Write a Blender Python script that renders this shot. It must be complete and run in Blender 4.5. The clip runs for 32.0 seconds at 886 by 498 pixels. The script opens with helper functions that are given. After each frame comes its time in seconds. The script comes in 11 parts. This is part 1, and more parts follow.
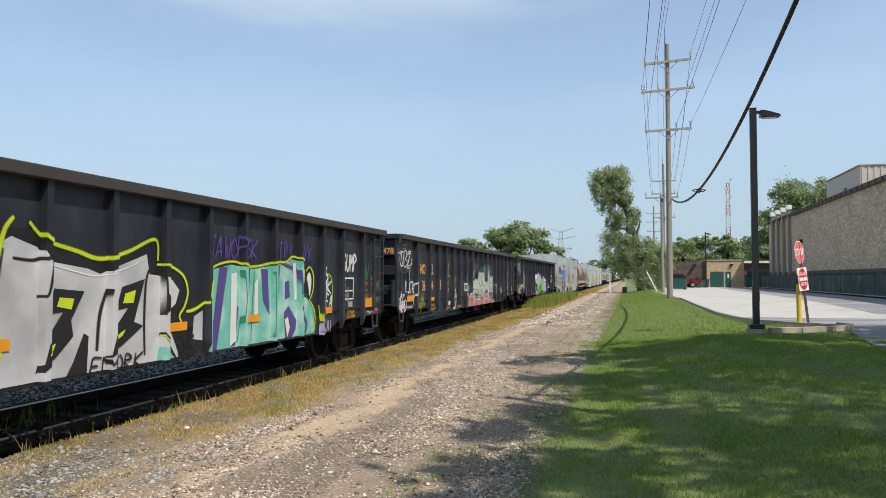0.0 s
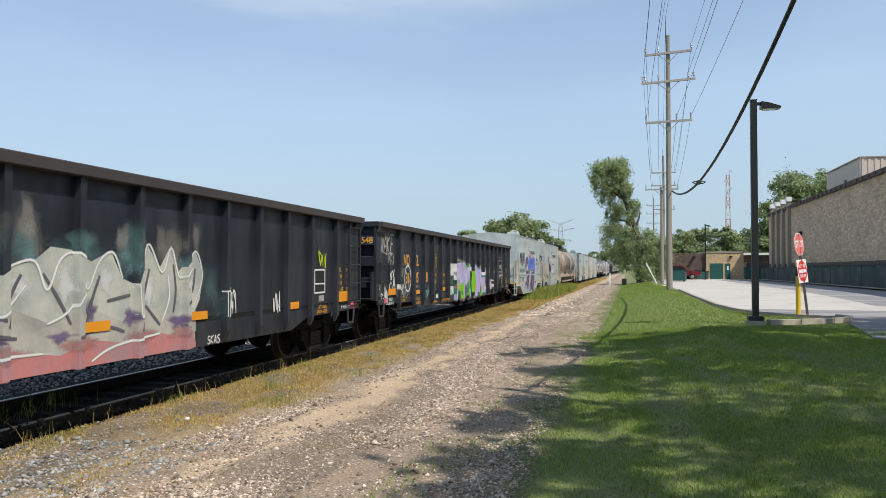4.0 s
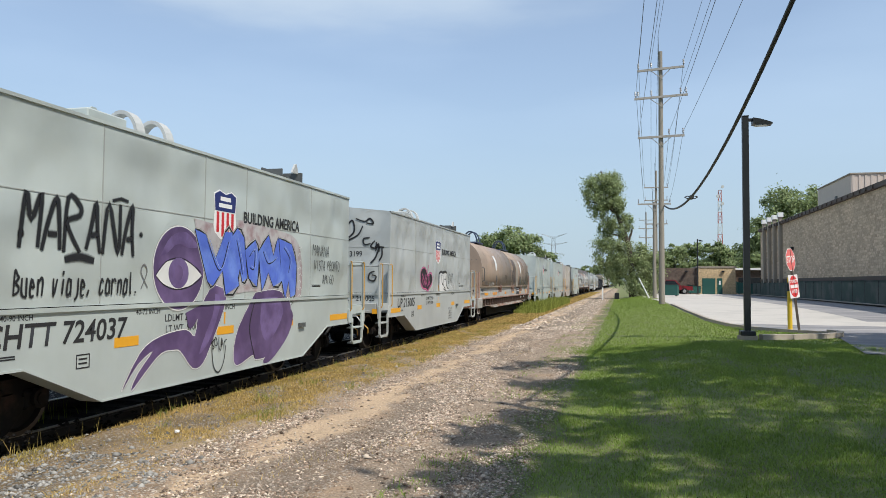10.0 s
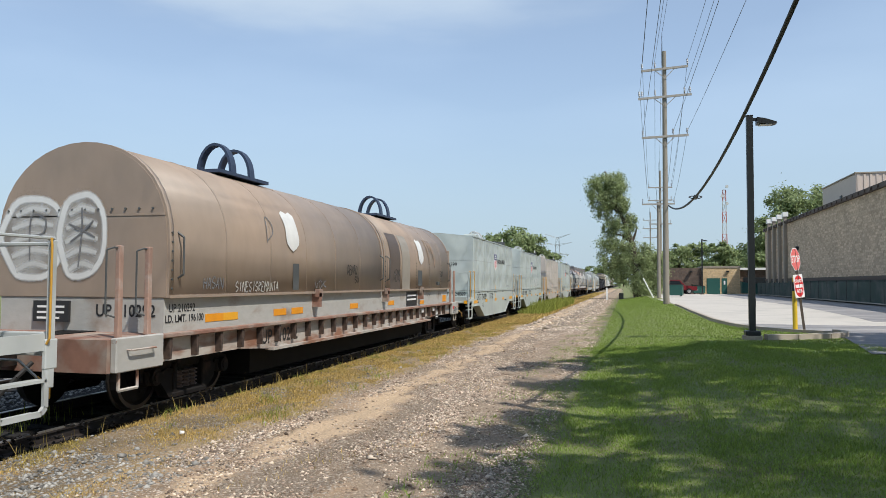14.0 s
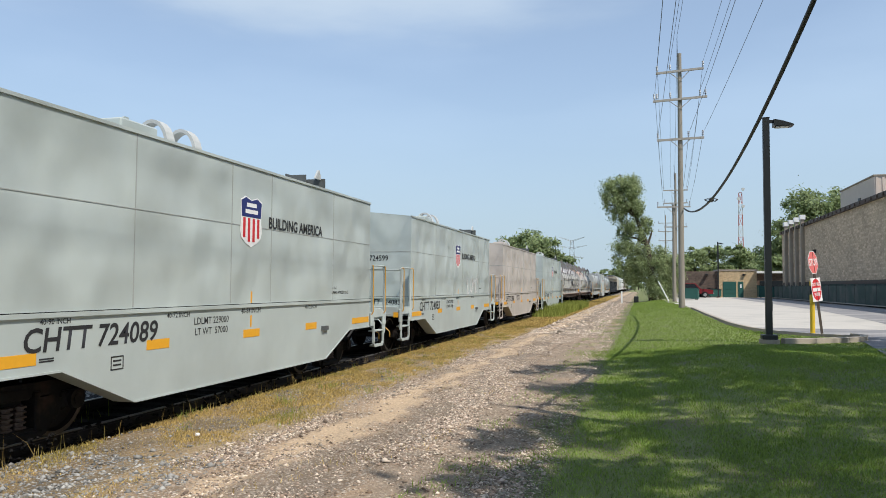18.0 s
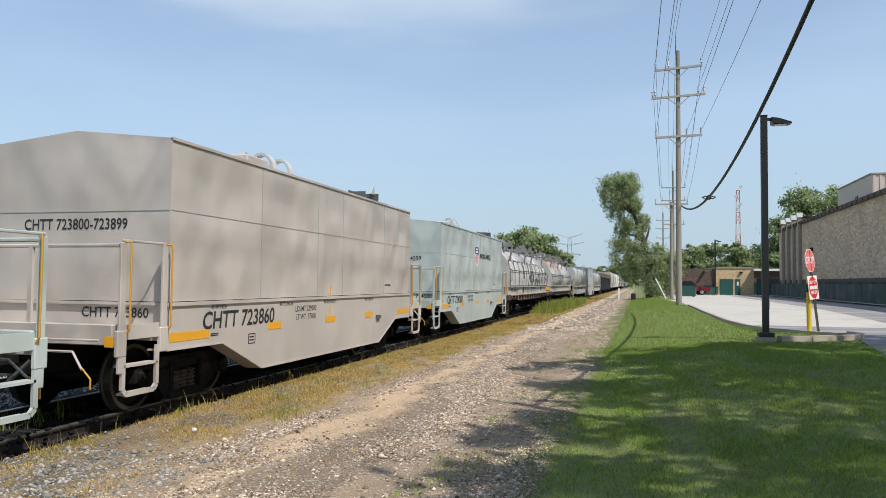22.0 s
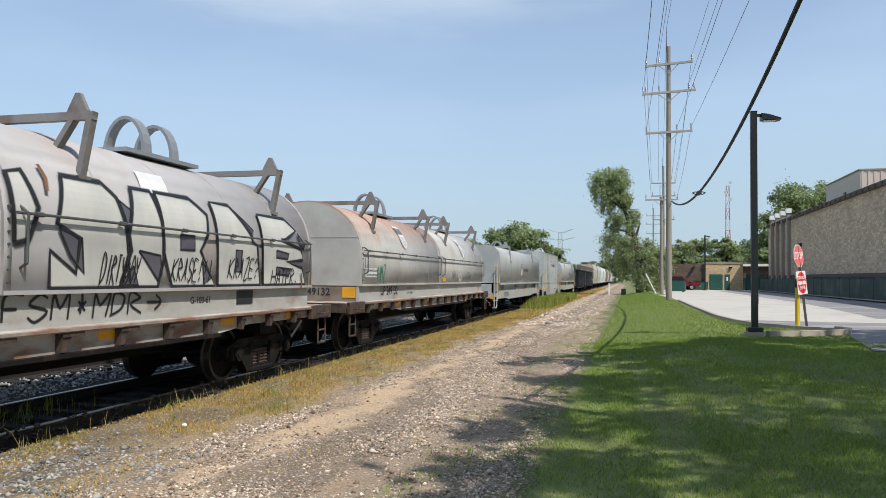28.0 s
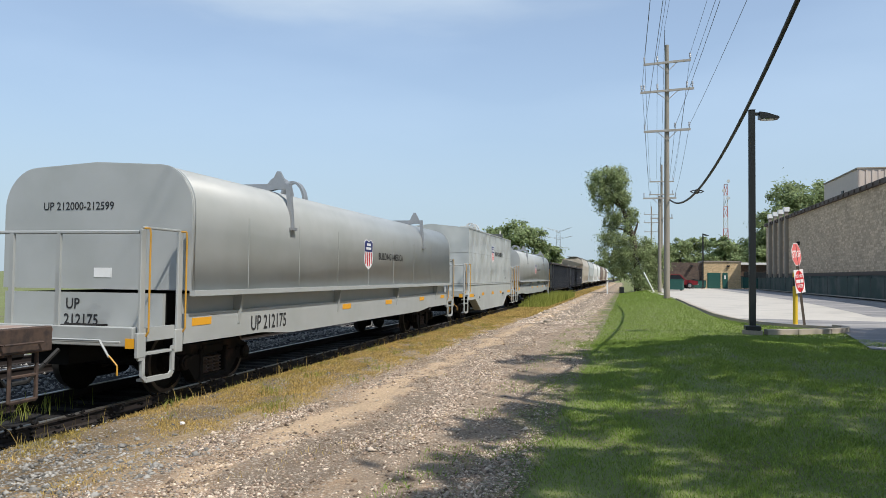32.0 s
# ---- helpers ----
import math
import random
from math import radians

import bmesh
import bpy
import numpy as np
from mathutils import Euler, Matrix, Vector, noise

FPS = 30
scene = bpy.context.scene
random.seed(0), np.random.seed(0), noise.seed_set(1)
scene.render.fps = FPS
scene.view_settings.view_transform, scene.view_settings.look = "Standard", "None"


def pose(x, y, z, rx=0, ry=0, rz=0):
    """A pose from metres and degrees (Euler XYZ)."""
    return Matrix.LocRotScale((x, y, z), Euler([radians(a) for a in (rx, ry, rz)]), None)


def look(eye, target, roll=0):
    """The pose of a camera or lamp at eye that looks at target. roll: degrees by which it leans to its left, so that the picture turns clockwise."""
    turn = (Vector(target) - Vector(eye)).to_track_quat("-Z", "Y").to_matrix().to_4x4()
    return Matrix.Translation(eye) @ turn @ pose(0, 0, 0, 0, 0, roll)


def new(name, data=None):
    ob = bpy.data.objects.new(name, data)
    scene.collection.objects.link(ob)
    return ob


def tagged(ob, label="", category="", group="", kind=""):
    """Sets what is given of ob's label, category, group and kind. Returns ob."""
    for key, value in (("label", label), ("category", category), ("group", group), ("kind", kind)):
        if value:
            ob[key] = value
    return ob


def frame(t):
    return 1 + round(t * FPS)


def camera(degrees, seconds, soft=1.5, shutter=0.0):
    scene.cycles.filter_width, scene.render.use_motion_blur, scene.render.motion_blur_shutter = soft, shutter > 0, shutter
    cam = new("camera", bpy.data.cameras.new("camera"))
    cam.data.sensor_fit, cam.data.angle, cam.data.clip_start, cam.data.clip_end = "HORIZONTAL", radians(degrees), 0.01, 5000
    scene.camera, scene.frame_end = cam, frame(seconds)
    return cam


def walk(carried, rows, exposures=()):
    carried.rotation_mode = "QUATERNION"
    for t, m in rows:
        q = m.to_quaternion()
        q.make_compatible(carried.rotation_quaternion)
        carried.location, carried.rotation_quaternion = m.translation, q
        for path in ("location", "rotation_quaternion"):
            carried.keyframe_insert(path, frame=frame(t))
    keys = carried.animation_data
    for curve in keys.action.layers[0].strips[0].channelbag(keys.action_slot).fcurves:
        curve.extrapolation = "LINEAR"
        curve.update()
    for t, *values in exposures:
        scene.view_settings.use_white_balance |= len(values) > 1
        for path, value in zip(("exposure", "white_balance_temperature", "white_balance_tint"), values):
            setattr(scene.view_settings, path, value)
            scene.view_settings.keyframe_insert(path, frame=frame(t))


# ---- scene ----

# ---- camera: held by hand beside the track, turning a little ----
LENS = 62.2
EYE = Vector((0, 0, 1.8))
cam = camera(LENS, 32.0, soft=0.68)
# seconds, heading to the left of the track, tilt up, lean (degrees)
TURNS = [
    (0, 14.29, 2.21, -0.00), (0.5, 14.23, 2.13, -0.03), (1, 14.12, 2.01, -0.04), (1.5, 14.08, 1.87, -0.06),
    (2, 14.07, 1.74, -0.03), (2.5, 14.12, 1.63, -0.07), (3, 14.20, 1.56, -0.10), (3.5, 14.29, 1.51, 0.04),
    (5.5, 14.18, 1.86, 0.15), (6, 14.03, 1.89, 0.28), (6.5, 13.92, 2.01, 0.26), (7, 13.85, 2.07, 0.32),
    (7.5, 13.78, 2.19, 0.34), (8, 13.75, 2.27, 0.37), (8.5, 13.76, 2.40, 0.32), (9, 13.76, 2.50, 0.29),
    (9.5, 13.74, 2.50, 0.47), (10, 13.73, 2.58, 0.41), (10.5, 13.76, 2.56, 0.41), (11, 13.85, 2.49, 0.42),
    (11.5, 13.95, 2.41, 0.33), (12, 14.03, 2.33, 0.35), (12.5, 14.07, 2.37, 0.26), (13, 14.07, 2.43, 0.27),
    (13.5, 14.02, 2.48, 0.34), (14, 14.04, 2.63, 0.26), (14.5, 14.07, 2.73, 0.35), (16.5, 14.67, 2.86, 0.25),
    (17, 14.83, 2.84, 0.30), (17.5, 14.98, 2.83, 0.39), (18, 15.14, 2.86, 0.33), (18.5, 15.27, 2.80, 0.44),
    (19, 15.35, 2.80, 0.40), (19.5, 15.36, 2.79, 0.40), (20, 15.31, 2.79, 0.40), (20.5, 15.20, 2.73, 0.55),
    (21, 15.10, 2.76, 0.43), (21.5, 15.00, 2.67, 0.52), (22, 14.95, 2.57, 0.58), (22.5, 14.92, 2.50, 0.60),
    (23, 14.92, 2.50, 0.60), (23.5, 14.95, 2.51, 0.59), (24, 14.95, 2.56, 0.63), (24.5, 14.90, 2.58, 0.65),
    (25, 14.84, 2.55, 0.60), (25.5, 14.72, 2.46, 0.50), (27.5, 14.32, 2.21, 0.57), (28, 14.24, 2.20, 0.60),
    (28.5, 14.15, 2.17, 0.69), (29, 14.06, 2.20, 0.65), (29.5, 14.03, 2.23, 0.57), (30, 14.02, 2.21, 0.66),
    (30.5, 14.04, 2.19, 0.67), (31, 14.07, 2.16, 0.68), (31.5, 14.08, 2.11, 0.69), (32, 14.10, 2.07, 0.63),
]


def aim(turn, tilt, lean):
    a, p = radians(turn), radians(tilt)
    way = Vector((-math.sin(a) * math.cos(p), math.cos(a) * math.cos(p), math.sin(p)))
    return look(EYE, EYE + way, lean)


walk(cam, [(t, aim(a, p, r)) for t, a, p, r in TURNS])

# ---- light: high sun from behind and beside the track, hazy summer sky ----
SUN_WAY = Vector((0.56, -0.41, 1.0)).normalized()      # towards the sun
sun = new("sun", bpy.data.lights.new("sun", "SUN"))
sun.data.energy, sun.data.angle, sun.data.color = 3.6, radians(0.6), (1.0, 0.95, 0.87)
sun.matrix_world = look((0, 0, 60), Vector((0, 0, 60)) - SUN_WAY)
world = bpy.data.worlds.new("sky")
scene.world = world
world.use_nodes = True
wn, wl = world.node_tree.nodes, world.node_tree.links
wn.clear()
sky = wn.new("ShaderNodeTexSky")
sky.sky_type, sky.sun_disc = "NISHITA", False
sky.sun_elevation = math.asin(SUN_WAY.z)
sky.sun_rotation = math.atan2(SUN_WAY.x, SUN_WAY.y)
sky.air_density, sky.dust_density, sky.ozone_density, sky.altitude = 1.0, 0.35, 1.9, 200
coord = wn.new("ShaderNodeTexCoord")
wmap = wn.new("ShaderNodeMapping")
wmap.inputs["Scale"].default_value = (1.0, 1.6, 4.5)
wmap.inputs["Rotation"].default_value = (0.0, 0.15, 0.5)
wl.new(coord.outputs["Generated"], wmap.inputs["Vector"])
cirrus = wn.new("ShaderNodeTexNoise")
cirrus.inputs["Scale"].default_value, cirrus.inputs["Detail"].default_value, cirrus.inputs["Roughness"].default_value = 1.15, 5.0, 0.5
wl.new(wmap.outputs["Vector"], cirrus.inputs["Vector"])
veil = wn.new("ShaderNodeMapRange")
veil.inputs["From Min"].default_value, veil.inputs["From Max"].default_value = 0.50, 0.80
veil.inputs["To Min"].default_value, veil.inputs["To Max"].default_value = 0.24, 0.40
wl.new(cirrus.outputs["Fac"], veil.inputs["Value"])
wmix = wn.new("ShaderNodeMix")
wmix.data_type = "RGBA"
wmix.inputs["B"].default_value = (5.9, 7.3, 8.9, 1)
wl.new(veil.outputs["Result"], wmix.inputs["Factor"])
wl.new(sky.outputs["Color"], wmix.inputs["A"])
# low summer haze: the sky pales towards the horizon
whz = wn.new("ShaderNodeSeparateXYZ")
wl.new(coord.outputs["Generated"], whz.inputs["Vector"])
haze = wn.new("ShaderNodeMapRange")
haze.interpolation_type = "SMOOTHSTEP"
haze.inputs["From Min"].default_value, haze.inputs["From Max"].default_value = -0.02, 0.34
haze.inputs["To Min"].default_value, haze.inputs["To Max"].default_value = 0.9, 0.0
wl.new(whz.outputs["Z"], haze.inputs["Value"])
wmix2 = wn.new("ShaderNodeMix")
wmix2.data_type = "RGBA"
wmix2.inputs["B"].default_value = (3.15, 4.1, 4.95, 1)
wl.new(haze.outputs["Result"], wmix2.inputs["Factor"])
wl.new(wmix.outputs["Result"], wmix2.inputs["A"])
# one thin cloud bank, high on the left of the track
cmap = wn.new("ShaderNodeVectorRotate")
cmap.rotation_type = "Z_AXIS"
cmap.inputs["Angle"].default_value = radians(-27)
wl.new(coord.outputs["Generated"], cmap.inputs["Vector"])
cwarp = wn.new("ShaderNodeTexNoise")
cwarp.inputs["Scale"].default_value, cwarp.inputs["Detail"].default_value = 5.0, 5.0
wl.new(wmap.outputs["Vector"], cwarp.inputs["Vector"])
cadd = wn.new("ShaderNodeMapping")
cadd.inputs["Location"].default_value, cadd.inputs["Scale"].default_value = (0.0, 0.0, -0.405 / 0.085), (1 / 0.42, 0.0, 1 / 0.085)
wl.new(cmap.outputs["Vector"], cadd.inputs["Vector"])
cjit = wn.new("ShaderNodeVectorMath")
cjit.operation = "ADD"
wl.new(cadd.outputs["Vector"], cjit.inputs[0])
wl.new(cwarp.outputs["Color"], cjit.inputs[1])
cdist = wn.new("ShaderNodeVectorMath")
cdist.operation = "DISTANCE"
cdist.inputs[1].default_value = (0.5, 0.5, 0.5)
wl.new(cjit.outputs["Vector"], cdist.inputs[0])
cband = wn.new("ShaderNodeMapRange")
cband.interpolation_type = "SMOOTHSTEP"
cband.inputs["From Min"].default_value, cband.inputs["From Max"].default_value = 0.35, 1.25
cband.inputs["To Min"].default_value, cband.inputs["To Max"].default_value = 0.55, 0.0
wl.new(cdist.outputs["Value"], cband.inputs["Value"])
wmix3 = wn.new("ShaderNodeMix")
wmix3.data_type = "RGBA"
wmix3.inputs["B"].default_value = (5.1, 5.9, 6.6, 1)
wl.new(cband.outputs["Result"], wmix3.inputs["Factor"])
wl.new(wmix2.outputs["Result"], wmix3.inputs["A"])
wbg = wn.new("ShaderNodeBackground")
wbg.inputs["Strength"].default_value = 0.104
wout = wn.new("ShaderNodeOutputWorld")
wl.new(wmix3.outputs["Result"], wbg.inputs["Color"])
wl.new(wbg.outputs["Background"], wout.inputs["Surface"])
scene.view_settings.exposure = 0.42


# ---- materials ----
def mat(name, base, rough=0.7, metal=0.0, vary=0.25, grain=18.0, patch=1.3, bump=0.0, bump_scale=60.0, second=None, second_at=0.55, second_soft=0.12,
        second_scale=2.0, stretch=(1, 1, 1), island=0.0, objrand=0.0, spec=0.5, trans=0.0, bump_dist=0.02, bump_detail=4.0):
    """A painted, earthy or leafy surface: base colour, two scales of variation, an optional second colour in stains, fine relief."""
    m = bpy.data.materials.new(name)
    m.use_nodes = True
    n, l = m.node_tree.nodes, m.node_tree.links
    b = n["Principled BSDF"]
    b.inputs["Roughness"].default_value, b.inputs["Metallic"].default_value = rough, metal
    b.inputs["Specular IOR Level"].default_value = spec
    tc = n.new("ShaderNodeTexCoord")
    mp = n.new("ShaderNodeMapping")
    mp.inputs["Scale"].default_value = stretch
    l.new(tc.outputs["Object"], mp.inputs["Vector"])

    def tex(scale, detail=4.0):
        t = n.new("ShaderNodeTexNoise")
        t.inputs["Scale"].default_value, t.inputs["Detail"].default_value = scale, detail
        l.new(mp.outputs["Vector"], t.inputs["Vector"])
        return t.outputs["Fac"]

    def math_node(op, a, c):
        k = n.new("ShaderNodeMath")
        k.operation = op
        for sock, v in ((k.inputs[0], a), (k.inputs[1], c)):
            if isinstance(v, (int, float)):
                sock.default_value = v
            else:
                l.new(v, sock)
        return k.outputs[0]

    col = n.new("ShaderNodeRGB")
    col.outputs[0].default_value = (*base, 1)
    colour = col.outputs[0]
    if second:
        ramp = n.new("ShaderNodeMapRange")
        ramp.inputs["From Min"].default_value, ramp.inputs["From Max"].default_value = second_at - second_soft, second_at + second_soft
        l.new(tex(second_scale, 6.0), ramp.inputs["Value"])
        mx = n.new("ShaderNodeMix")
        mx.data_type = "RGBA"
        l.new(ramp.outputs["Result"], mx.inputs["Factor"])
        l.new(colour, mx.inputs["A"])
        mx.inputs["B"].default_value = (*second, 1)
        colour = mx.outputs["Result"]
    value = math_node("ADD", math_node("MULTIPLY", tex(grain), vary), math_node("MULTIPLY", tex(patch, 3.0), vary))
    value = math_node("ADD", value, 1.0 - vary)
    if island:
        g = n.new("ShaderNodeNewGeometry")
        value = math_node("MULTIPLY", value, math_node("ADD", math_node("MULTIPLY", g.outputs["Random Per Island"], 2 * island), 1 - island))
    if objrand:
        g = n.new("ShaderNodeObjectInfo")
        value = math_node("MULTIPLY", value, math_node("ADD", math_node("MULTIPLY", g.outputs["Random"], 2 * objrand), 1 - objrand))
    hsv = n.new("ShaderNodeHueSaturation")
    l.new(colour, hsv.inputs["Color"])
    l.new(value, hsv.inputs["Value"])
    l.new(hsv.outputs["Color"], b.inputs["Base Color"])
    if bump:
        bp = n.new("ShaderNodeBump")
        bp.inputs["Strength"].default_value, bp.inputs["Distance"].default_value = bump, bump_dist
        l.new(tex(bump_scale, bump_detail), bp.inputs["Height"])
        l.new(bp.outputs["Normal"], b.inputs["Normal"])
    if trans:
        out = n["Material Output"]
        tr = n.new("ShaderNodeBsdfTranslucent")
        l.new(hsv.outputs["Color"], tr.inputs["Color"])
        sh = n.new("ShaderNodeMixShader")
        sh.inputs["Fac"].default_value = trans
        l.new(b.outputs["BSDF"], sh.inputs[1])
        l.new(tr.outputs["BSDF"], sh.inputs[2])
        l.new(sh.outputs["Shader"], out.inputs["Surface"])
    return m


def gravel(name, soil, soil2, stones, amount, scale, patch=0.9, soft=0.12, bump=0.9, dist=0.025, lanes=()):
    """Soil strewn with stones of many greys, in patches, standing up as relief. Lanes (x, half width, colour, share of stones) are worn strips along the road."""
    m = bpy.data.materials.new(name)
    m.use_nodes = True
    n, l = m.node_tree.nodes, m.node_tree.links
    b = n["Principled BSDF"]
    b.inputs["Roughness"].default_value, b.inputs["Specular IOR Level"].default_value = 0.95, 0.2
    tc = n.new("ShaderNodeTexCoord")

    def noise_at(sc, detail=4.0):
        t = n.new("ShaderNodeTexNoise")
        t.inputs["Scale"].default_value, t.inputs["Detail"].default_value = sc, detail
        l.new(tc.outputs["Object"], t.inputs["Vector"])
        return t.outputs["Fac"]

    def rng(value, a, c, lo=0.0, hi=1.0):
        r = n.new("ShaderNodeMapRange")
        r.inputs["From Min"].default_value, r.inputs["From Max"].default_value = a, c
        r.inputs["To Min"].default_value, r.inputs["To Max"].default_value = lo, hi
        l.new(value, r.inputs["Value"])
        return r.outputs["Result"]

    def mix(f, a, c):
        k = n.new("ShaderNodeMix")
        k.data_type = "RGBA"
        l.new(f, k.inputs["Factor"])
        for sock, v in ((k.inputs["A"], a), (k.inputs["B"], c)):
            if isinstance(v, tuple):
                sock.default_value = (*v, 1)
            else:
                l.new(v, sock)
        return k.outputs["Result"]

    def mul(a, c):
        k = n.new("ShaderNodeMath")
        k.operation = "MULTIPLY"
        for sock, v in ((k.inputs[0], a), (k.inputs[1], c)):
            if isinstance(v, (int, float)):
                sock.default_value = v
            else:
                l.new(v, sock)
        return k.outputs[0]

    earth = mix(rng(noise_at(patch), 0.45, 0.58), soil, soil2)
    bare = None
    if lanes:
        sep_x = n.new("ShaderNodeSeparateXYZ")
        l.new(tc.outputs["Object"], sep_x.inputs["Vector"])
        wob = n.new("ShaderNodeMath")
        wob.operation = "MULTIPLY_ADD"
        l.new(noise_at(0.55, 5.0), wob.inputs[0])
        wob.inputs[1].default_value = 1.9
        l.new(sep_x.outputs["X"], wob.inputs[2])
        for x_mid, half, lane_colour, stony in lanes:
            off = n.new("ShaderNodeMath")
            off.operation = "SUBTRACT"
            l.new(wob.outputs[0], off.inputs[0])
            off.inputs[1].default_value = x_mid + 0.95
            ab = n.new("ShaderNodeMath")
            ab.operation = "ABSOLUTE"
            l.new(off.outputs[0], ab.inputs[0])
            on = rng(ab.outputs[0], half * 0.6, half * 1.3, 1.0, 0.0)
            earth = mix(on, earth, lane_colour)
            keep = rng(on, 0.0, 1.0, 1.0, stony)
            bare = keep if bare is None else mul(bare, keep)
    heights, colour = [], earth
    for sc, share in ((scale, amount), (scale * 2.3, amount * 1.2)):
        vo = n.new("ShaderNodeTexVoronoi")
        vo.inputs["Scale"].default_value = sc
        l.new(tc.outputs["Object"], vo.inputs["Vector"])
        sep = n.new("ShaderNodeSeparateColor")
        l.new(vo.outputs["Color"], sep.inputs["Color"])
        lies = rng(mul(sep.outputs["Red"], rng(noise_at(patch * 1.7), 0.5 - soft - 0.08, 0.5 + soft, 0.35, 1.25)), 1 - share, 1 - share + 0.04)
        edge = rng(vo.outputs["Distance"], 0.32, 0.5, 1.0, 0.0)
        lies = mul(lies, edge)
        if bare is not None:
            lies = mul(lies, bare)
        tone = mix(sep.outputs["Green"], tuple(c * 0.45 for c in stones), stones)
        colour = mix(lies, colour, tone)
        heights.append(mul(lies, rng(vo.outputs["Distance"], 0.0, 0.5, 1.0, 0.2)))
    fine = noise_at(scale * 1.5)
    hs = n.new("ShaderNodeHueSaturation")
    l.new(colour, hs.inputs["Color"])
    l.new(rng(fine, 0.2, 0.8, 0.62, 1.38), hs.inputs["Value"])
    l.new(hs.outputs["Color"], b.inputs["Base Color"])
    ad = n.new("ShaderNodeMath")
    ad.operation = "ADD"
    l.new(heights[0], ad.inputs[0])
    l.new(heights[1], ad.inputs[1])
    ad2 = n.new("ShaderNodeMath")
    ad2.operation = "ADD"
    l.new(ad.outputs[0], ad2.inputs[0])
    l.new(mul(fine, 0.8), ad2.inputs[1])
    bp = n.new("ShaderNodeBump")
    bp.inputs["Strength"].default_value, bp.inputs["Distance"].default_value = bump, dist
    l.new(ad2.outputs[0], bp.inputs["Height"])
    l.new(bp.outputs["Normal"], b.inputs["Normal"])
    return m


M_BLACK = mat("black car paint", (0.0165, 0.0190, 0.0265), 0.42, vary=0.5, grain=9, patch=0.8, second=(0.033, 0.036, 0.045), second_at=0.58, second_scale=1.3, stretch=(1, 1, 0.3), bump=0.9, bump_scale=1.6, bump_dist=0.13, bump_detail=2.0)
# underframe, truck and wheel bases darkened to carry the shade beneath the cars
M_UNDER = mat("shade-dark underframe steel", (0.008, 0.0072, 0.007), 0.8, vary=0.5, grain=14, spec=0.2)
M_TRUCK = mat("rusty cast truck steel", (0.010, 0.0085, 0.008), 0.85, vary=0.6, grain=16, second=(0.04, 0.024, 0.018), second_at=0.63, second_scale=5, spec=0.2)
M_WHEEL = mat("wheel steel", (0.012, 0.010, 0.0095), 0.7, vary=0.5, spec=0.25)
M_TREAD = mat("worn wheel tread", (0.11, 0.095, 0.085), 0.45, metal=0.8, vary=0.2)
M_YELLOW = mat("yellow stripe", (0.75, 0.36, 0.02), 0.5, vary=0.12)
M_RAILYEL = mat("yellow handrail paint", (0.52, 0.28, 0.04), 0.5, vary=0.2)
# near-black base: the train's shade is put into the oily stone's colour
M_DARKBED = gravel("oily shade-dark ballast", (0.009, 0.008, 0.008), (0.006, 0.0055, 0.005), (0.032, 0.030, 0.029), 0.7, 17, 0.8, bump=1.0, dist=0.04)
M_BALLAST = gravel("crushed ballast", (0.11, 0.10, 0.095), (0.08, 0.075, 0.07), (0.28, 0.27, 0.255), 0.8, 16, 0.8, bump=1.0, dist=0.05)
M_STONE = mat("ballast stones", (0.25, 0.24, 0.22), 0.9, vary=0.3, island=0.6)
M_PEBBLE = mat("brown-grey pebbles", (0.28, 0.205, 0.15), 0.9, vary=0.3, island=0.6)
M_LIME = mat("limestone gravel", (0.50, 0.415, 0.33), 0.9, vary=0.25, island=0.6)
M_RAIL = mat("rusty rail", (0.022, 0.016, 0.014), 0.75, vary=0.5, grain=20)
M_RAILTOP = mat("worn rail head", (0.30, 0.28, 0.26), 0.4, metal=0.8, vary=0.1)
# creosote brown deepened to near black for the train's shade
M_TIE = mat("shade-dark creosoted tie", (0.011, 0.0095, 0.009), 0.9, vary=0.5, stretch=(1, 6, 1))
M_DIRT = gravel("dirt and gravel", (0.37, 0.255, 0.16), (0.23, 0.165, 0.11), (0.66, 0.57, 0.47), 0.66, 26, 0.9,
                lanes=((-4.75, 0.5, (0.30, 0.215, 0.12), 0.5), (-3.6, 0.26, (0.47, 0.345, 0.225), 0.15), (-2.85, 0.42, (0.19, 0.145, 0.105), 0.55), (-1.95, 0.35, (0.27, 0.205, 0.145), 0.35), (-0.8, 0.5, (0.12, 0.125, 0.05), 0.4)))
M_GRASS = mat("mown lawn soil", (0.15, 0.175, 0.055), 0.95, vary=0.5, grain=40, patch=1.1, second=(0.13, 0.11, 0.065), second_at=0.62, second_scale=0.8, bump=0.6, bump_scale=60)
M_BLADE = mat("lawn blades", (0.225, 0.315, 0.062), 0.6, vary=0.3, patch=0.6, grain=6, island=0.3, trans=0.35, spec=0.3)
M_DRY = mat("dry verge blades", (0.49, 0.355, 0.13), 0.75, vary=0.3, patch=0.6, grain=4, second=(0.30, 0.27, 0.07), second_at=0.62, second_scale=0.9, second_soft=0.1, island=0.5, trans=0.3, spec=0.05)
M_WEED = mat("tall green weeds", (0.27, 0.30, 0.07), 0.7, vary=0.35, island=0.3, trans=0.35, spec=0.05)
M_VERGE = gravel("verge soil", (0.27, 0.19, 0.105), (0.17, 0.125, 0.075), (0.50, 0.45, 0.38), 0.5, 24, 1.1)
M_CONC = mat("pale concrete", (0.46, 0.43, 0.385), 0.9, vary=0.2, grain=6, patch=0.4, second=(0.36, 0.34, 0.31), second_at=0.62, second_scale=0.5, bump=0.15)
M_KERB = mat("kerb concrete", (0.36, 0.31, 0.25), 0.9, vary=0.3, grain=12, bump=0.2)
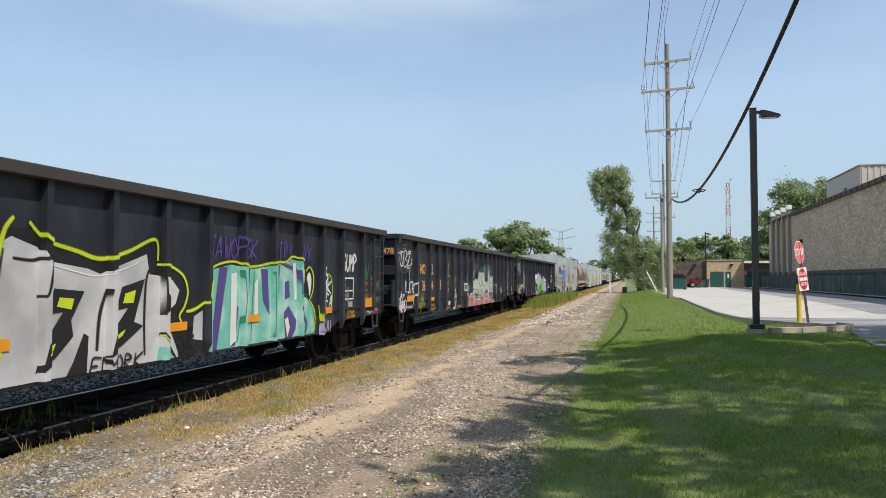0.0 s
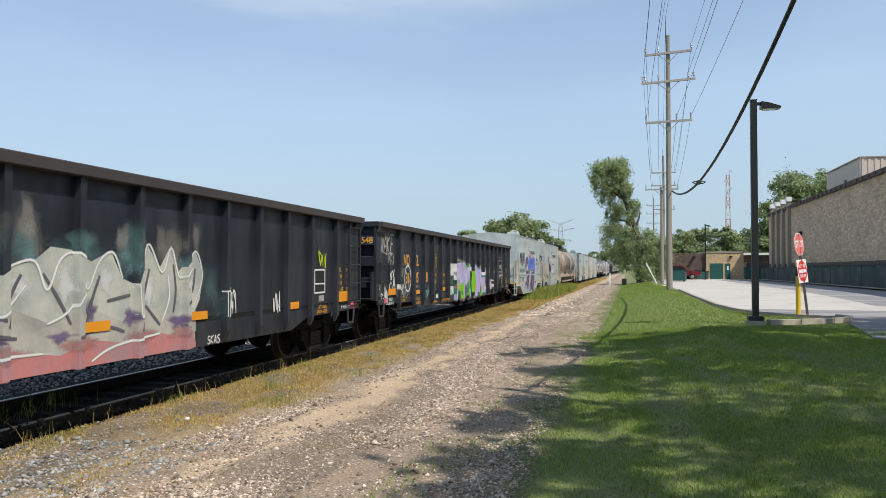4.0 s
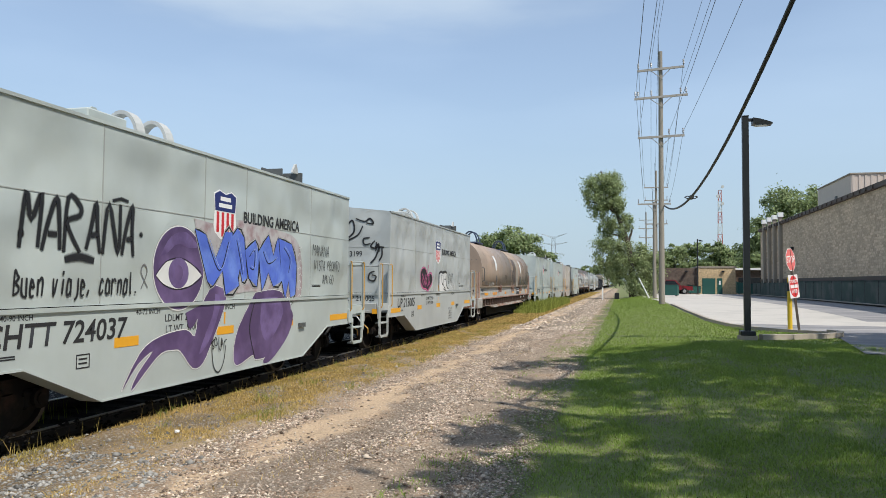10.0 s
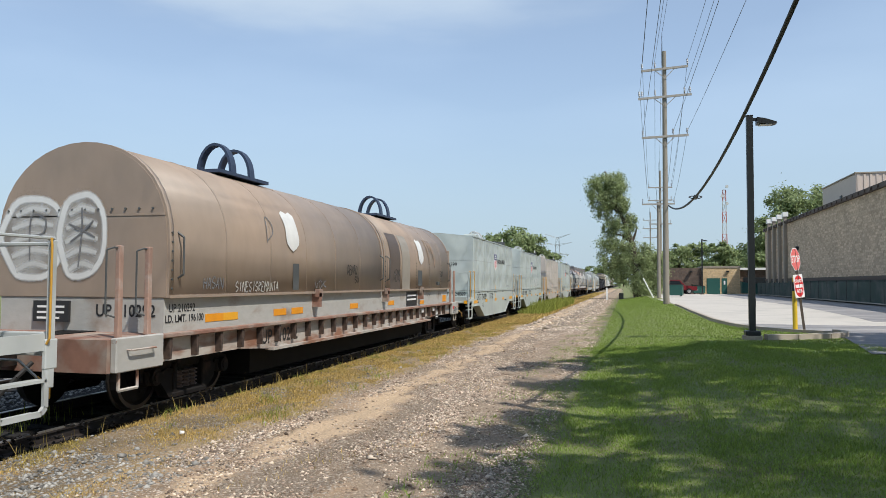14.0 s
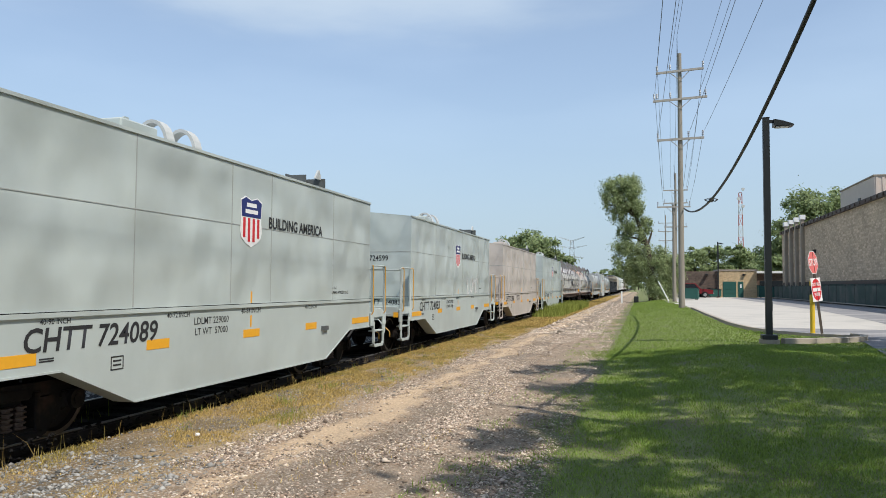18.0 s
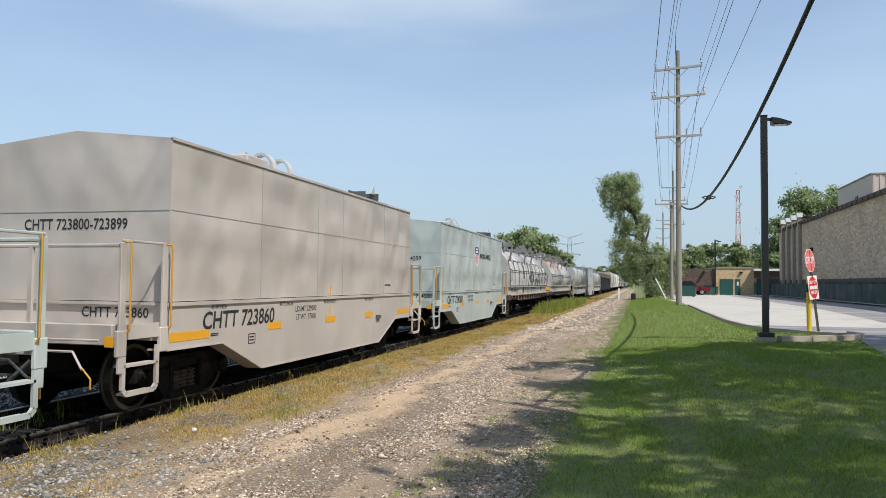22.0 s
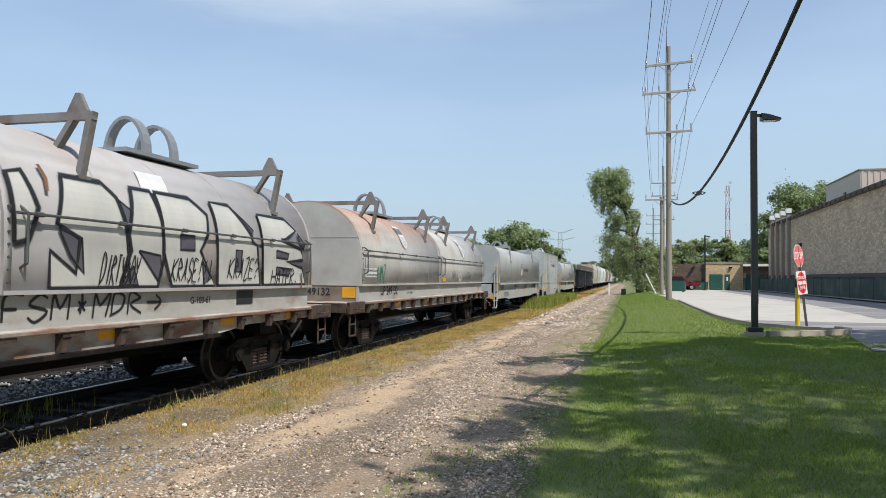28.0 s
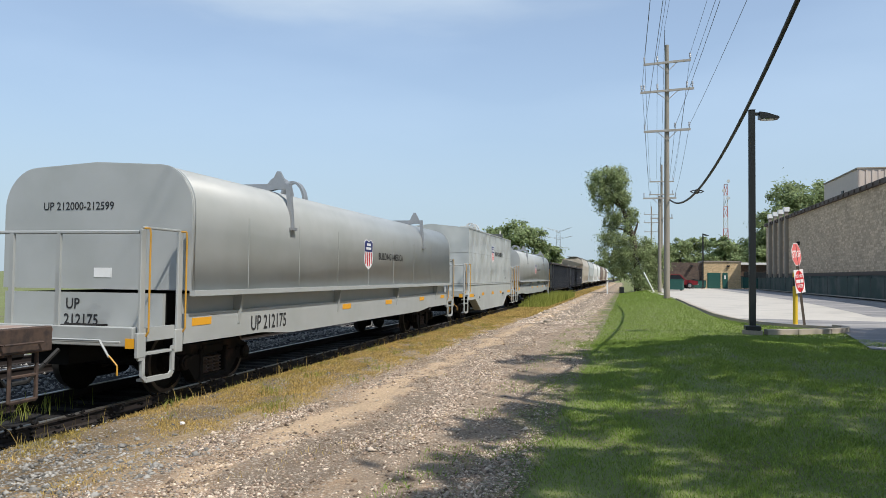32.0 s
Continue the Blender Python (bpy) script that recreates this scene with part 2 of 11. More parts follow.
M_ASPH = mat("grey asphalt", (0.20, 0.195, 0.20), 0.9, vary=0.35, grain=20, patch=0.5, second=(0.33, 0.315, 0.30), second_at=0.57, second_scale=0.7, stretch=(0.5, 1.4, 1), bump=0.3)
M_POLE = mat("weathered wooden pole", (0.25, 0.225, 0.185), 0.9, vary=0.4, grain=20, stretch=(6, 6, 0.4), bump=0.3)
M_ARM = mat("weathered crossarm", (0.33, 0.31, 0.28), 0.9, vary=0.3)
M_WIRE = mat("black cable", (0.012, 0.012, 0.013), 0.6)
M_THINWIRE = mat("grey wire", (0.06, 0.065, 0.07), 0.5, metal=0.4)
M_INSUL = mat("porcelain insulator", (0.22, 0.23, 0.25), 0.3)
M_LAMPBLK = mat("black lamp post paint", (0.012, 0.014, 0.015), 0.45, vary=0.2)
M_LENS = mat("lamp lens", (0.55, 0.57, 0.56), 0.3, vary=0.05)
M_SIGNFADED = mat("faded sign sheeting", (0.70, 0.15, 0.14), 0.45, vary=0.2)
M_SIGNRED = mat("sign red sheeting", (0.62, 0.02, 0.025), 0.4, vary=0.1)
M_SIGNWHITE = mat("sign white sheeting", (0.78, 0.76, 0.74), 0.45, vary=0.08)
M_BOLLARD = mat("yellow bollard sleeve", (0.72, 0.47, 0.03), 0.5, vary=0.15)
M_POSTBRN = mat("rusty sign post", (0.09, 0.07, 0.055), 0.8, vary=0.4)
M_BARK = mat("willow bark", (0.085, 0.068, 0.052), 0.95, vary=0.5, stretch=(5, 5, 0.6), bump=0.5)
M_LEAF = mat("willow leaves", (0.28, 0.335, 0.155), 0.55, vary=0.3, patch=0.5, island=0.4, trans=0.45, spec=0.3)
M_LEAFD = mat("maple leaves", (0.235, 0.29, 0.13), 0.6, vary=0.3, patch=0.3, island=0.4, trans=0.42, spec=0.3)


# ---- mesh helpers ----
def mesh_of(bm, name):
    me = bpy.data.meshes.new(name)
    bm.normal_update()
    bm.to_mesh(me)
    bm.free()
    return me


def part(name, bm, material, parent=None, label="", smooth=False):
    """Links a bmesh as one mesh object under a thing or a part."""
    me = mesh_of(bm, name)
    return part_of(name, me, material, parent, label, smooth)


def part_of(name, me, material, parent=None, label="", smooth=False):
    if material and not me.materials:
        me.materials.append(material)
    if smooth:
        me.polygons.foreach_set("use_smooth", [True] * len(me.polygons))
    ob = new(name, me)
    if parent:
        ob.parent = parent
    if label:
        ob["label"] = label
    return ob


def thing(name, m, label, category, group="", kind=""):
    ob = new(name)
    ob.matrix_basis = m
    return tagged(ob, label, category, group, kind)


def box(bm, x0, x1, y0, y1, z0, z1, bevel=0.0, m=None):
    c = Matrix.Translation(((x0 + x1) / 2, (y0 + y1) / 2, (z0 + z1) / 2)) @ Matrix.Diagonal((abs(x1 - x0), abs(y1 - y0), abs(z1 - z0), 1))
    r = bmesh.ops.create_cube(bm, size=1, matrix=(m @ c) if m else c)
    if bevel:
        es = list({e for v in r["verts"] for e in v.link_edges})
        bmesh.ops.bevel(bm, geom=es, offset=bevel, segments=1, profile=0.5, affect="EDGES")
    return bm


def boxes(*rows, bevel=0.0):
    bm = bmesh.new()
    for r in rows:
        box(bm, *r, bevel=bevel)
    return bm


def rod(bm, a, b, r, seg=8, r2=None):
    a, b = Vector(a), Vector(b)
    d = b - a
    m = Matrix.Translation((a + b) / 2) @ d.to_track_quat("Z", "Y").to_matrix().to_4x4()
    bmesh.ops.create_cone(bm, cap_ends=True, segments=seg, radius1=r, radius2=r if r2 is None else r2, depth=d.length, matrix=m)
    return bm


def tube(bm, pts, r, seg=6):
    for a, b in zip(pts, pts[1:]):
        rod(bm, a, b, r, seg)
    return bm


def prism(bm, outline, y0, y1):
    """An outline in x and z, drawn out along y."""
    a = [bm.verts.new((x, y0, z)) for x, z in outline]
    b = [bm.verts.new((x, y1, z)) for x, z in outline]
    bm.faces.new(a)
    bm.faces.new(b[::-1])
    for i in range(len(a)):
        j = (i + 1) % len(a)
        bm.faces.new((a[j], a[i], b[i], b[j]))
    bmesh.ops.recalc_face_normals(bm, faces=bm.faces)
    return bm


def plate(bm, outline, x0, x1):
    """An outline in y and z, drawn out along x."""
    a = [bm.verts.new((x0, y, z)) for y, z in outline]
    b = [bm.verts.new((x1, y, z)) for y, z in outline]
    bm.faces.new(a)
    bm.faces.new(b[::-1])
    for i in range(len(a)):
        j = (i + 1) % len(a)
        bm.faces.new((a[j], a[i], b[i], b[j]))
    bmesh.ops.recalc_face_normals(bm, faces=bm.faces)
    return bm


def arrays(name, verts, faces, material, kind="stuff", label="", category=""):
    """One mesh from numpy arrays of vertices and of equal-sized faces."""
    me = bpy.data.meshes.new(name)
    nf, k = faces.shape
    me.vertices.add(len(verts))
    me.vertices.foreach_set("co", np.ascontiguousarray(verts, dtype=np.float32).ravel())
    me.loops.add(nf * k)
    me.loops.foreach_set("vertex_index", np.ascontiguousarray(faces, dtype=np.int32).ravel())
    me.polygons.add(nf)
    me.polygons.foreach_set("loop_start", np.arange(0, nf * k, k, dtype=np.int32))
    me.update(calc_edges=True)
    me.materials.append(material)
    ob = new(name, me)
    return tagged(ob, label, category, "", kind) if kind else ob


# ---- the lie of the land ----
def smooth01(u):
    u = np.clip(u, 0, 1)
    return u * u * (3 - 2 * u)


def lot_level(y):
    return 0.25 + 0.2 * smooth01((np.asarray(y, float) - 25) / 25)


def land(x, y):
    x, y = np.asarray(x, float), np.asarray(y, float)
    z = lot_level(y) * smooth01((x + 1.45) / 4.3)
    z = z - 0.05 * smooth01((-4.4 - x) / 1.2) - 0.40 * smooth01((-6.15 - x) / 0.5)
    return z


def sheet(name, xs, ys, dz, material, label, category, rough=0.0, under=0.0, sunk=0.0):
    X, Y = np.meshgrid(np.asarray(xs, float), np.asarray(ys, float))
    Z = land(X, Y) + dz
    if under:
        Z = Z - under * smooth01((-1.0 - X) / 0.4) * (X > -30) - 0.12 * ((X > 3.4) & (Y > 26) & (Y < 124) & (X < 17))
    if rough:
        rng = np.random.default_rng(5)
        Z = Z + rng.normal(0, rough, Z.shape)
    if sunk:
        Z[:, 0] -= sunk
        Z[:, -1] -= sunk
    n, k = X.shape
    idx = np.arange(n * k).reshape(n, k)
    f = np.stack([idx[:-1, :-1], idx[:-1, 1:], idx[1:, 1:], idx[1:, :-1]], -1).reshape(-1, 4)
    ob = arrays(name, np.stack([X, Y, Z], -1).reshape(-1, 3), f, material, "structure", label, category)
    ob.data.polygons.foreach_set("use_smooth", [True] * len(ob.data.polygons))
    return ob


def blades(name, x, y, h, w, material, label, category, lean=0.35, seed=1, base=None):
    """Grass: one bent pair of triangles a blade, rooted on the land."""
    rng = np.random.default_rng(seed)
    n = len(x)
    z = land(x, y) + (0 if base is None else base)
    a = rng.uniform(0, 2 * np.pi, n)
    b = rng.uniform(0, 2 * np.pi, n)
    l = np.abs(rng.normal(0, lean, n)) * h
    dx, dy = np.cos(a) * w / 2, np.sin(a) * w / 2
    lx, ly = np.cos(b) * l, np.sin(b) * l
    v = np.empty((n, 5, 3))
    v[:, 0] = np.stack([x - dx, y - dy, z], -1)
    v[:, 1] = np.stack([x + dx, y + dy, z], -1)
    v[:, 2] = np.stack([x + dx * 0.7 + lx * 0.4, y + dy * 0.7 + ly * 0.4, z + h * 0.6], -1)
    v[:, 3] = np.stack([x - dx * 0.7 + lx * 0.4, y - dy * 0.7 + ly * 0.4, z + h * 0.6], -1)
    v[:, 4] = np.stack([x + lx, y + ly, z + h], -1)
    i = np.arange(n)[:, None] * 5
    f = np.concatenate([i + [0, 1, 2], i + [0, 2, 3], i + [3, 2, 4]]).astype(int)
    return arrays(name, v.reshape(-1, 3), f, material, "stuff", label, category)


def pebbles(name, x, y, r, material, label, category, seed=2, base=0.0, flat=0.6):
    rng = np.random.default_rng(seed)
    n = len(x)
    o = np.array([[1, 0, 0], [0, 1, 0], [-1, 0, 0], [0, -1, 0], [0, 0, 1], [0.0, 0, -0.6]])
    v = o[None] * (r[:, None, None] * rng.uniform(0.55, 1.25, (n, 6, 1)))
    v[..., 2] *= flat
    a = rng.uniform(0, 2 * np.pi, n)
    c, s = np.cos(a)[:, None], np.sin(a)[:, None]
    vx, vy = v[..., 0] * c - v[..., 1] * s, v[..., 0] * s + v[..., 1] * c
    tilt = rng.uniform(-0.5, 0.5, n)[:, None]
    vz = v[..., 2] + vx * tilt * 0.5
    z = land(x, y) + base
    w = np.stack([vx + x[:, None], vy + y[:, None], vz + z[:, None] + r[:, None] * 0.2], -1)
    i = np.arange(n)[:, None] * 6
    f = np.concatenate([i + t for t in ([0, 1, 4], [1, 2, 4], [2, 3, 4], [3, 0, 4], [1, 0, 5], [2, 1, 5], [3, 2, 5], [0, 3, 5])]).astype(int)
    return arrays(name, w.reshape(-1, 3), f, material, "stuff", label, category)


# ---- ground, road, track bed ----
TRACK = -7.55
far = lambda a, b, n: list(np.geomspace(a, b, n))
xs = [-3000, -1200, -500, -200, -100, -60, -40, -25, -16] + list(np.arange(-12, 8, 0.4)) + [9, 11, 14, 18, 25, 40, 70, 120, 250, 600, 1300, 3000]
ys = [-3000, -900, -300, -120, -60, -30, -15] + list(np.arange(-8, 70, 0.8)) + far(72, 3500, 26)
sheet("ground", xs, ys, 0.0, M_GRASS, "mown green lawn and soil reaching to the horizon", "ground", under=0.12)
sheet("dirt_road", np.linspace(-4.9, -0.75, 30), list(np.arange(-12, 40, 0.2)) + far(40.5, 260, 40), 0.014, M_DIRT, "bare dirt and gravel track along the railway", "road", rough=0.005, sunk=0.02)
sheet("verge", np.arange(-6.4, -4.6, 0.18), list(np.arange(-12, 60, 0.5)) + far(61, 300, 30), 0.008, M_VERGE, "dry grassy verge beside the railway", "ground", rough=0.008)

# ballast bed under two tracks: oily and shade-darkened under the train, paler stone beyond
TRACK2 = TRACK - 4.2
bm = bmesh.new()
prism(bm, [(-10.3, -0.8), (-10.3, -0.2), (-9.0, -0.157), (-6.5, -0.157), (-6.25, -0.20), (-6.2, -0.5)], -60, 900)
tagged(part("track_bed", bm, M_DARKBED), "oily ballast between the rails, darkened for the train's shade", "ballast", "", "structure")
bm = bmesh.new()
prism(bm, [(-16.2, -0.8), (-15.2, -0.45), (-13.8, -0.2), (-10.5, -0.2), (-10.3, -0.2), (-10.3, -0.8)], -60, 900)
tagged(part("ballast", bm, M_BALLAST), "grey crushed stone ballast beyond the track", "ballast", "", "structure")


def rail_profile(c):
    return [(c - 0.07, -0.17), (c + 0.07, -0.17), (c + 0.07, -0.155), (c + 0.012, -0.14), (c + 0.012, -0.045), (c + 0.036, -0.035), (c + 0.036, -0.012),
            (c - 0.036, -0.012), (c - 0.036, -0.035), (c - 0.012, -0.045), (c - 0.012, -0.14), (c - 0.07, -0.155)]


for centre in (TRACK, TRACK2):
    for side in (-1, 1):
        c = centre + side * 0.755
        rail = part("rail", prism(bmesh.new(), rail_profile(c), -60, 900), M_RAIL)
        tagged(rail, "rusty steel rail with a bright worn head", "rail", "rails of the tracks", "structure")
        part("rail_head", boxes((c - 0.034, c + 0.034, -60, 900, -0.012, 0.0)), M_RAILTOP, rail, "bright worn running surface")
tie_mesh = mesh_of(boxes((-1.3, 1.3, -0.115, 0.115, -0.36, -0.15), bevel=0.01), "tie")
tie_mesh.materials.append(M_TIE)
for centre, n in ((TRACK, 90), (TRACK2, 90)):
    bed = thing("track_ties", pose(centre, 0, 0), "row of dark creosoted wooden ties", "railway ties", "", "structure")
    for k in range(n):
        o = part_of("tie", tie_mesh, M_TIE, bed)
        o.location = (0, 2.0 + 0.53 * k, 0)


# ---- parking lot, drive and kerbs ----
EDGE = [(25.3, 6.3), (26.0, 5.2), (27.2, 4.4), (29, 3.85), (32, 3.5), (40, 3.2), (49, 3.05), (58, 3.0), (66, 2.2), (125, 2.0)]
ey = list(np.arange(25.3, 34, 0.5)) + list(np.arange(34, 125, 3.0))
ex = np.interp(ey, [e[0] for e in EDGE], [e[1] for e in EDGE])


def strip(name, rows, dz, material, label, category):
    v, f = [], []
    for y, x0, x1 in rows:
        for u in np.linspace(0, 1, 9):
            x = x0 + (x1 - x0) * u
            v.append((x, y, float(land(x, y)) + dz))
    for i in range(len(rows) - 1):
        for j in range(8):
            a = i * 9 + j
            f.append((a, a + 1, a + 10, a + 9))
    return arrays(name, np.array(v), np.array(f), material, "structure", label, category)


strip("parking_lot", [(y, x, 17.3) for y, x in zip(ey, ex)], 0.014, M_CONC, "pale sunlit concrete parking lot", "parking lot")
strip("driveway", [(y, 6.45 - 0.16 * (25.6 - y), 60) for y in np.arange(18.2, 25.7, 0.5)] + [(y, float(np.interp(y, ey, ex)) + 0.1, 60) for y in np.arange(26.0, 30.1, 0.5)], 0.020, M_ASPH, "worn grey asphalt drive into the parking lot", "driveway")
strip("asphalt_lane", [(y, float(np.interp(y, [33, 36, 50, 65, 82, 102], [9.6, 9.8, 10.1, 10.2, 10.4, 10.5])), 15.2) for y in np.arange(33, 102, 3.0)], 0.020, M_ASPH, "blue-grey asphalt lane along the hall", "driveway")


def kerb_run(pts, w=0.16, h=0.13):
    bm = bmesh.new()
    for (xa, ya), (xb, yb) in zip(pts, pts[1:]):
        d = Vector((xb - xa, yb - ya))
        n = Vector((-d.y, d.x)).normalized() * w / 2
        q = []
        for x, y in ((xa, ya), (xb, yb)):
            z = float(land(x, y))
            q.append([bm.verts.new((x + s * n.x, y + s * n.y, z + k)) for s, k in ((-1, -0.05), (-0.95, h), (0.95, h), (1, -0.05))])
        for i in range(3):
            bm.faces.new((q[0][i], q[0][i + 1], q[1][i + 1], q[1][i]))
        bm.faces.new(q[0])
        bm.faces.new(q[1][::-1])
    bmesh.ops.recalc_face_normals(bm, faces=bm.faces)
    return bm


kerb = part("kerb", kerb_run(list(zip(ex, ey))[:24], 0.16, 0.09), M_KERB)
tagged(kerb, "pale concrete kerb between lawn and parking lot", "kerb", "", "structure")
kerb = part("kerb", kerb_run([(3.75, 22.1), (4.6, 22.5), (5.6, 23.2), (6.2, 23.9), (6.42, 24.6), (6.3, 25.3)], 0.2, 0.15), M_KERB)
tagged(kerb, "weathered concrete kerb round the tip of the lawn", "kerb", "", "structure")


# ---- lamp post ----
def lamp_post(x, y, h, label, arm=1, w=0.15):
    z = float(land(x, y))
    t = thing("lamp_post", pose(x, y, z), label, "lamp post", "lamp posts of the parking lot")
    part("concrete_foot", rod(bmesh.new(), (0, 0, -0.3), (0, 0, 0.12), 0.27, 20), M_KERB, t, "round concrete foot")
    part("base_cover", boxes((-0.2, 0.2, -0.2, 0.2, 0.12, 0.25), bevel=0.02), M_LAMPBLK, t)
    part("pole", boxes((-w / 2, w / 2, -w / 2, w / 2, 0.24, h), bevel=0.008), M_LAMPBLK, t)
    part("pole_cap", boxes((-w / 2 - 0.006, w / 2 + 0.006, -w / 2 - 0.006, w / 2 + 0.006, h, h + 0.02)), M_LAMPBLK, t)
    part("hand_hole_cover", boxes((w / 2, w / 2 + 0.012, -0.05, 0.05, 0.9, 1.15)), M_LAMPBLK, t)
    bm = boxes((w / 2, w / 2 + 0.16, -0.04, 0.04, h - 0.14, h - 0.06))
    part("bracket", bm, M_LAMPBLK, t)
    bm = bmesh.new()
    prism(bm, [(w / 2 + 0.1, h - 0.24), (w / 2 + 0.5, h - 0.27), (w / 2 + 0.62, h - 0.25), (w / 2 + 0.6, h - 0.21), (w / 2 + 0.3, h - 0.1), (w / 2 + 0.1, h - 0.06)], -0.17, 0.17)
    head = part("lamp_head", bm, M_LAMPBLK, t, "flat black lantern")
    part("lens", boxes((w / 2 + 0.16, w / 2 + 0.5, -0.13, 0.13, h - 0.276, h - 0.262)), M_LENS, head, "clear lens")
    return t


lamp_post(3.40, 22.1, 6.30, "tall square black lamp post on a concrete foot in the lawn", w=0.17)
lamp_post(9.27, 98.0, 7.0, "slim black lamp post by the low brick building", w=0.16)


# ---- signs ----
def letters(body, size, bold=0.0, shear=0.0, align="CENTER", squeeze=1.0, res=3):
    c = bpy.data.curves.new("lettering", "FONT")
    c.body, c.size, c.shear, c.align_x, c.align_y, c.offset, c.resolution_u = body, size, shear, align, "CENTER", bold, res
    ob = bpy.data.objects.new("lettering", c)
    scene.collection.objects.link(ob)
    bpy.context.view_layer.update()
    me = bpy.data.meshes.new_from_object(ob.evaluated_get(bpy.context.evaluated_depsgraph_get()))
    bpy.data.objects.remove(ob)
    bpy.data.curves.remove(c)
    me.transform(Matrix.Diagonal((squeeze, 1, 1, 1)))
    me.materials.clear()
    return me


def sign_post():
    x, y = 5.62, 26.2
    z = float(land(x, y))
    t = thing("stop_sign", pose(x, y, z, 0, -6, 0), "red stop sign above a do-not-enter sign on leaning post", "traffic sign")
    part("post", boxes((-0.035, 0.035, -0.03, 0.03, -0.3, 2.72)), M_POSTBRN, t, "rusty leaning steel post")
    face = pose(0, -0.05, 2.38, 90, 0, 57)
    bm = bmesh.new()
    bmesh.ops.create_cone(bm, cap_ends=True, segments=8, radius1=0.395, radius2=0.395, depth=0.006, matrix=Matrix.Rotation(radians(22.5), 4, "Z"))
    p = part("stop_plate", bm, M_SIGNWHITE, t, "white-edged octagonal plate")
    p.matrix_basis = face
    bm = bmesh.new()
    bmesh.ops.create_cone(bm, cap_ends=True, segments=8, radius1=0.372, radius2=0.372, depth=0.004, matrix=Matrix.Translation((0, 0, 0.004)) @ Matrix.Rotation(radians(22.5), 4, "Z"))
    part("red_field", bm, M_SIGNFADED, p, "faded red field")
    me = letters("STOP", 0.32, 0.006, squeeze=0.86)
    me.transform(Matrix.Translation((0, 0, 0.008)))
    part_of("lettering", me, M_SIGNWHITE, p, "white word STOP")
    face = pose(0, -0.05, 1.50, 90, 0, 57)
    p = part("do_not_enter_plate", boxes((-0.38, 0.38, -0.38, 0.38, -0.003, 0.003)), M_SIGNWHITE, t, "square white plate")
    p.matrix_basis = face
    bm = bmesh.new()
    bmesh.ops.create_cone(bm, cap_ends=True, segments=40, radius1=0.35, radius2=0.35, depth=0.004, matrix=Matrix.Translation((0, 0, 0.005)))
    part("red_disc", bm, M_SIGNRED, p, "red disc")
    part("white_bar", boxes((-0.29, 0.29, -0.055, 0.055, 0.007, 0.0095)), M_SIGNWHITE, p, "white bar")
    for body, dy in (("DO NOT", 0.165), ("ENTER", -0.165)):
        me = letters(body, 0.15, 0.004)
        me.transform(Matrix.Translation((0, dy, 0.0095)))
        part_of("lettering", me, M_SIGNWHITE, p, "white words on red")
    x, y = 5.32, 26.1
    t = thing("bollard", pose(x, y, float(land(x, y))), "yellow round bollard sleeve with a black band", "bollard")
    part("sleeve", rod(bmesh.new(), (0, 0, -0.1), (0, 0, 1.75), 0.075, 16), M_BOLLARD, t)
    part("cap", rod(bmesh.new(), (0, 0, 1.75), (0, 0, 1.79), 0.075, 16, 0.04), M_BOLLARD, t)
    part("band", rod(bmesh.new(), (0, 0, 1.33), (0, 0, 1.62), 0.079, 16), M_LAMPBLK, t, "black tape band")


sign_post()


# ---- utility poles and wires ----
def utility_pole(x, y, h, r, arms, label):
    z = float(land(x, y))
    t = thing("utility_pole", pose(x, y, z), label, "utility pole", "poles along the track")
    part("pole", rod(bmesh.new(), (0, 0, -0.5), (0, 0, h), r, 14, r * 0.62), M_POLE, t)
    part("lightning_rod", rod(bmesh.new(), (-0.12, 0, h - 1.0), (-0.14, 0, h + 1.05), 0.02, 6), M_THINWIRE, t, "thin rod at the top")
    for za, half, tilt, big in arms:
        bm = bmesh.new()
        box(bm, -half, half, -0.26, -0.14, za - 0.07, za + 0.07)
        arm = part("crossarm", bm, M_ARM, t, "pale weathered crossarm")
        arm.matrix_basis = Matrix.Translation((0, 0, za)) @ Matrix.Rotation(radians(-tilt), 4, "Y") @ Matrix.Translation((0, 0, -za))
        for s in (-1, 1):
            b = bmesh.new()
            rod(b, (s * half * 0.42, -0.2, za - 0.05), (s * 0.05, -0.2, za - 0.6), 0.025, 5)
            part("brace", b, M_ARM, arm)
        for u in big:
            b = bmesh.new()
            rod(b, (u * half, -0.2, za + 0.07), (u * half, -0.2, za + 0.2), 0.03, 6)
            for k in range(3):
                rod(b, (u * half, -0.2, za + 0.2 + k * 0.11), (u * half, -0.2, za + 0.27 + k * 0.11), 0.075, 8, 0.05)
            part("insulator", b, M_INSUL, arm, "grey porcelain insulator")
    return t


MAIN = (2.55, 51.0)
PZ = float(land(*MAIN))
utility_pole(*MAIN, 17.0, 0.21, [(15.77, 1.52, 3, (-0.95, -0.4, 0.98)), (13.87, 1.72, 2.5, (-0.95, -0.85, -0.35, 0.75, 0.95)), (11.18, 1.5, 1.5, (-0.95, 0.35, 0.95))],
             "tall weathered wooden utility pole with three crossarms")
utility_pole(2.95, 72.0, 9.1, 0.19, [(8.85, 1.5, 0, (-0.95, 0.95))], "shorter weathered wooden pole with one crossarm")
utility_pole(4.25, 98.0, 15.9, 0.2, [(13.7, 1.5, 0, (-0.95, 0.95)), (12.05, 1.5, 0, (-0.9, 0.9)), (9.0, 1.4, 0, (-0.9, 0.9))], "distant wooden utility pole with crossarms")
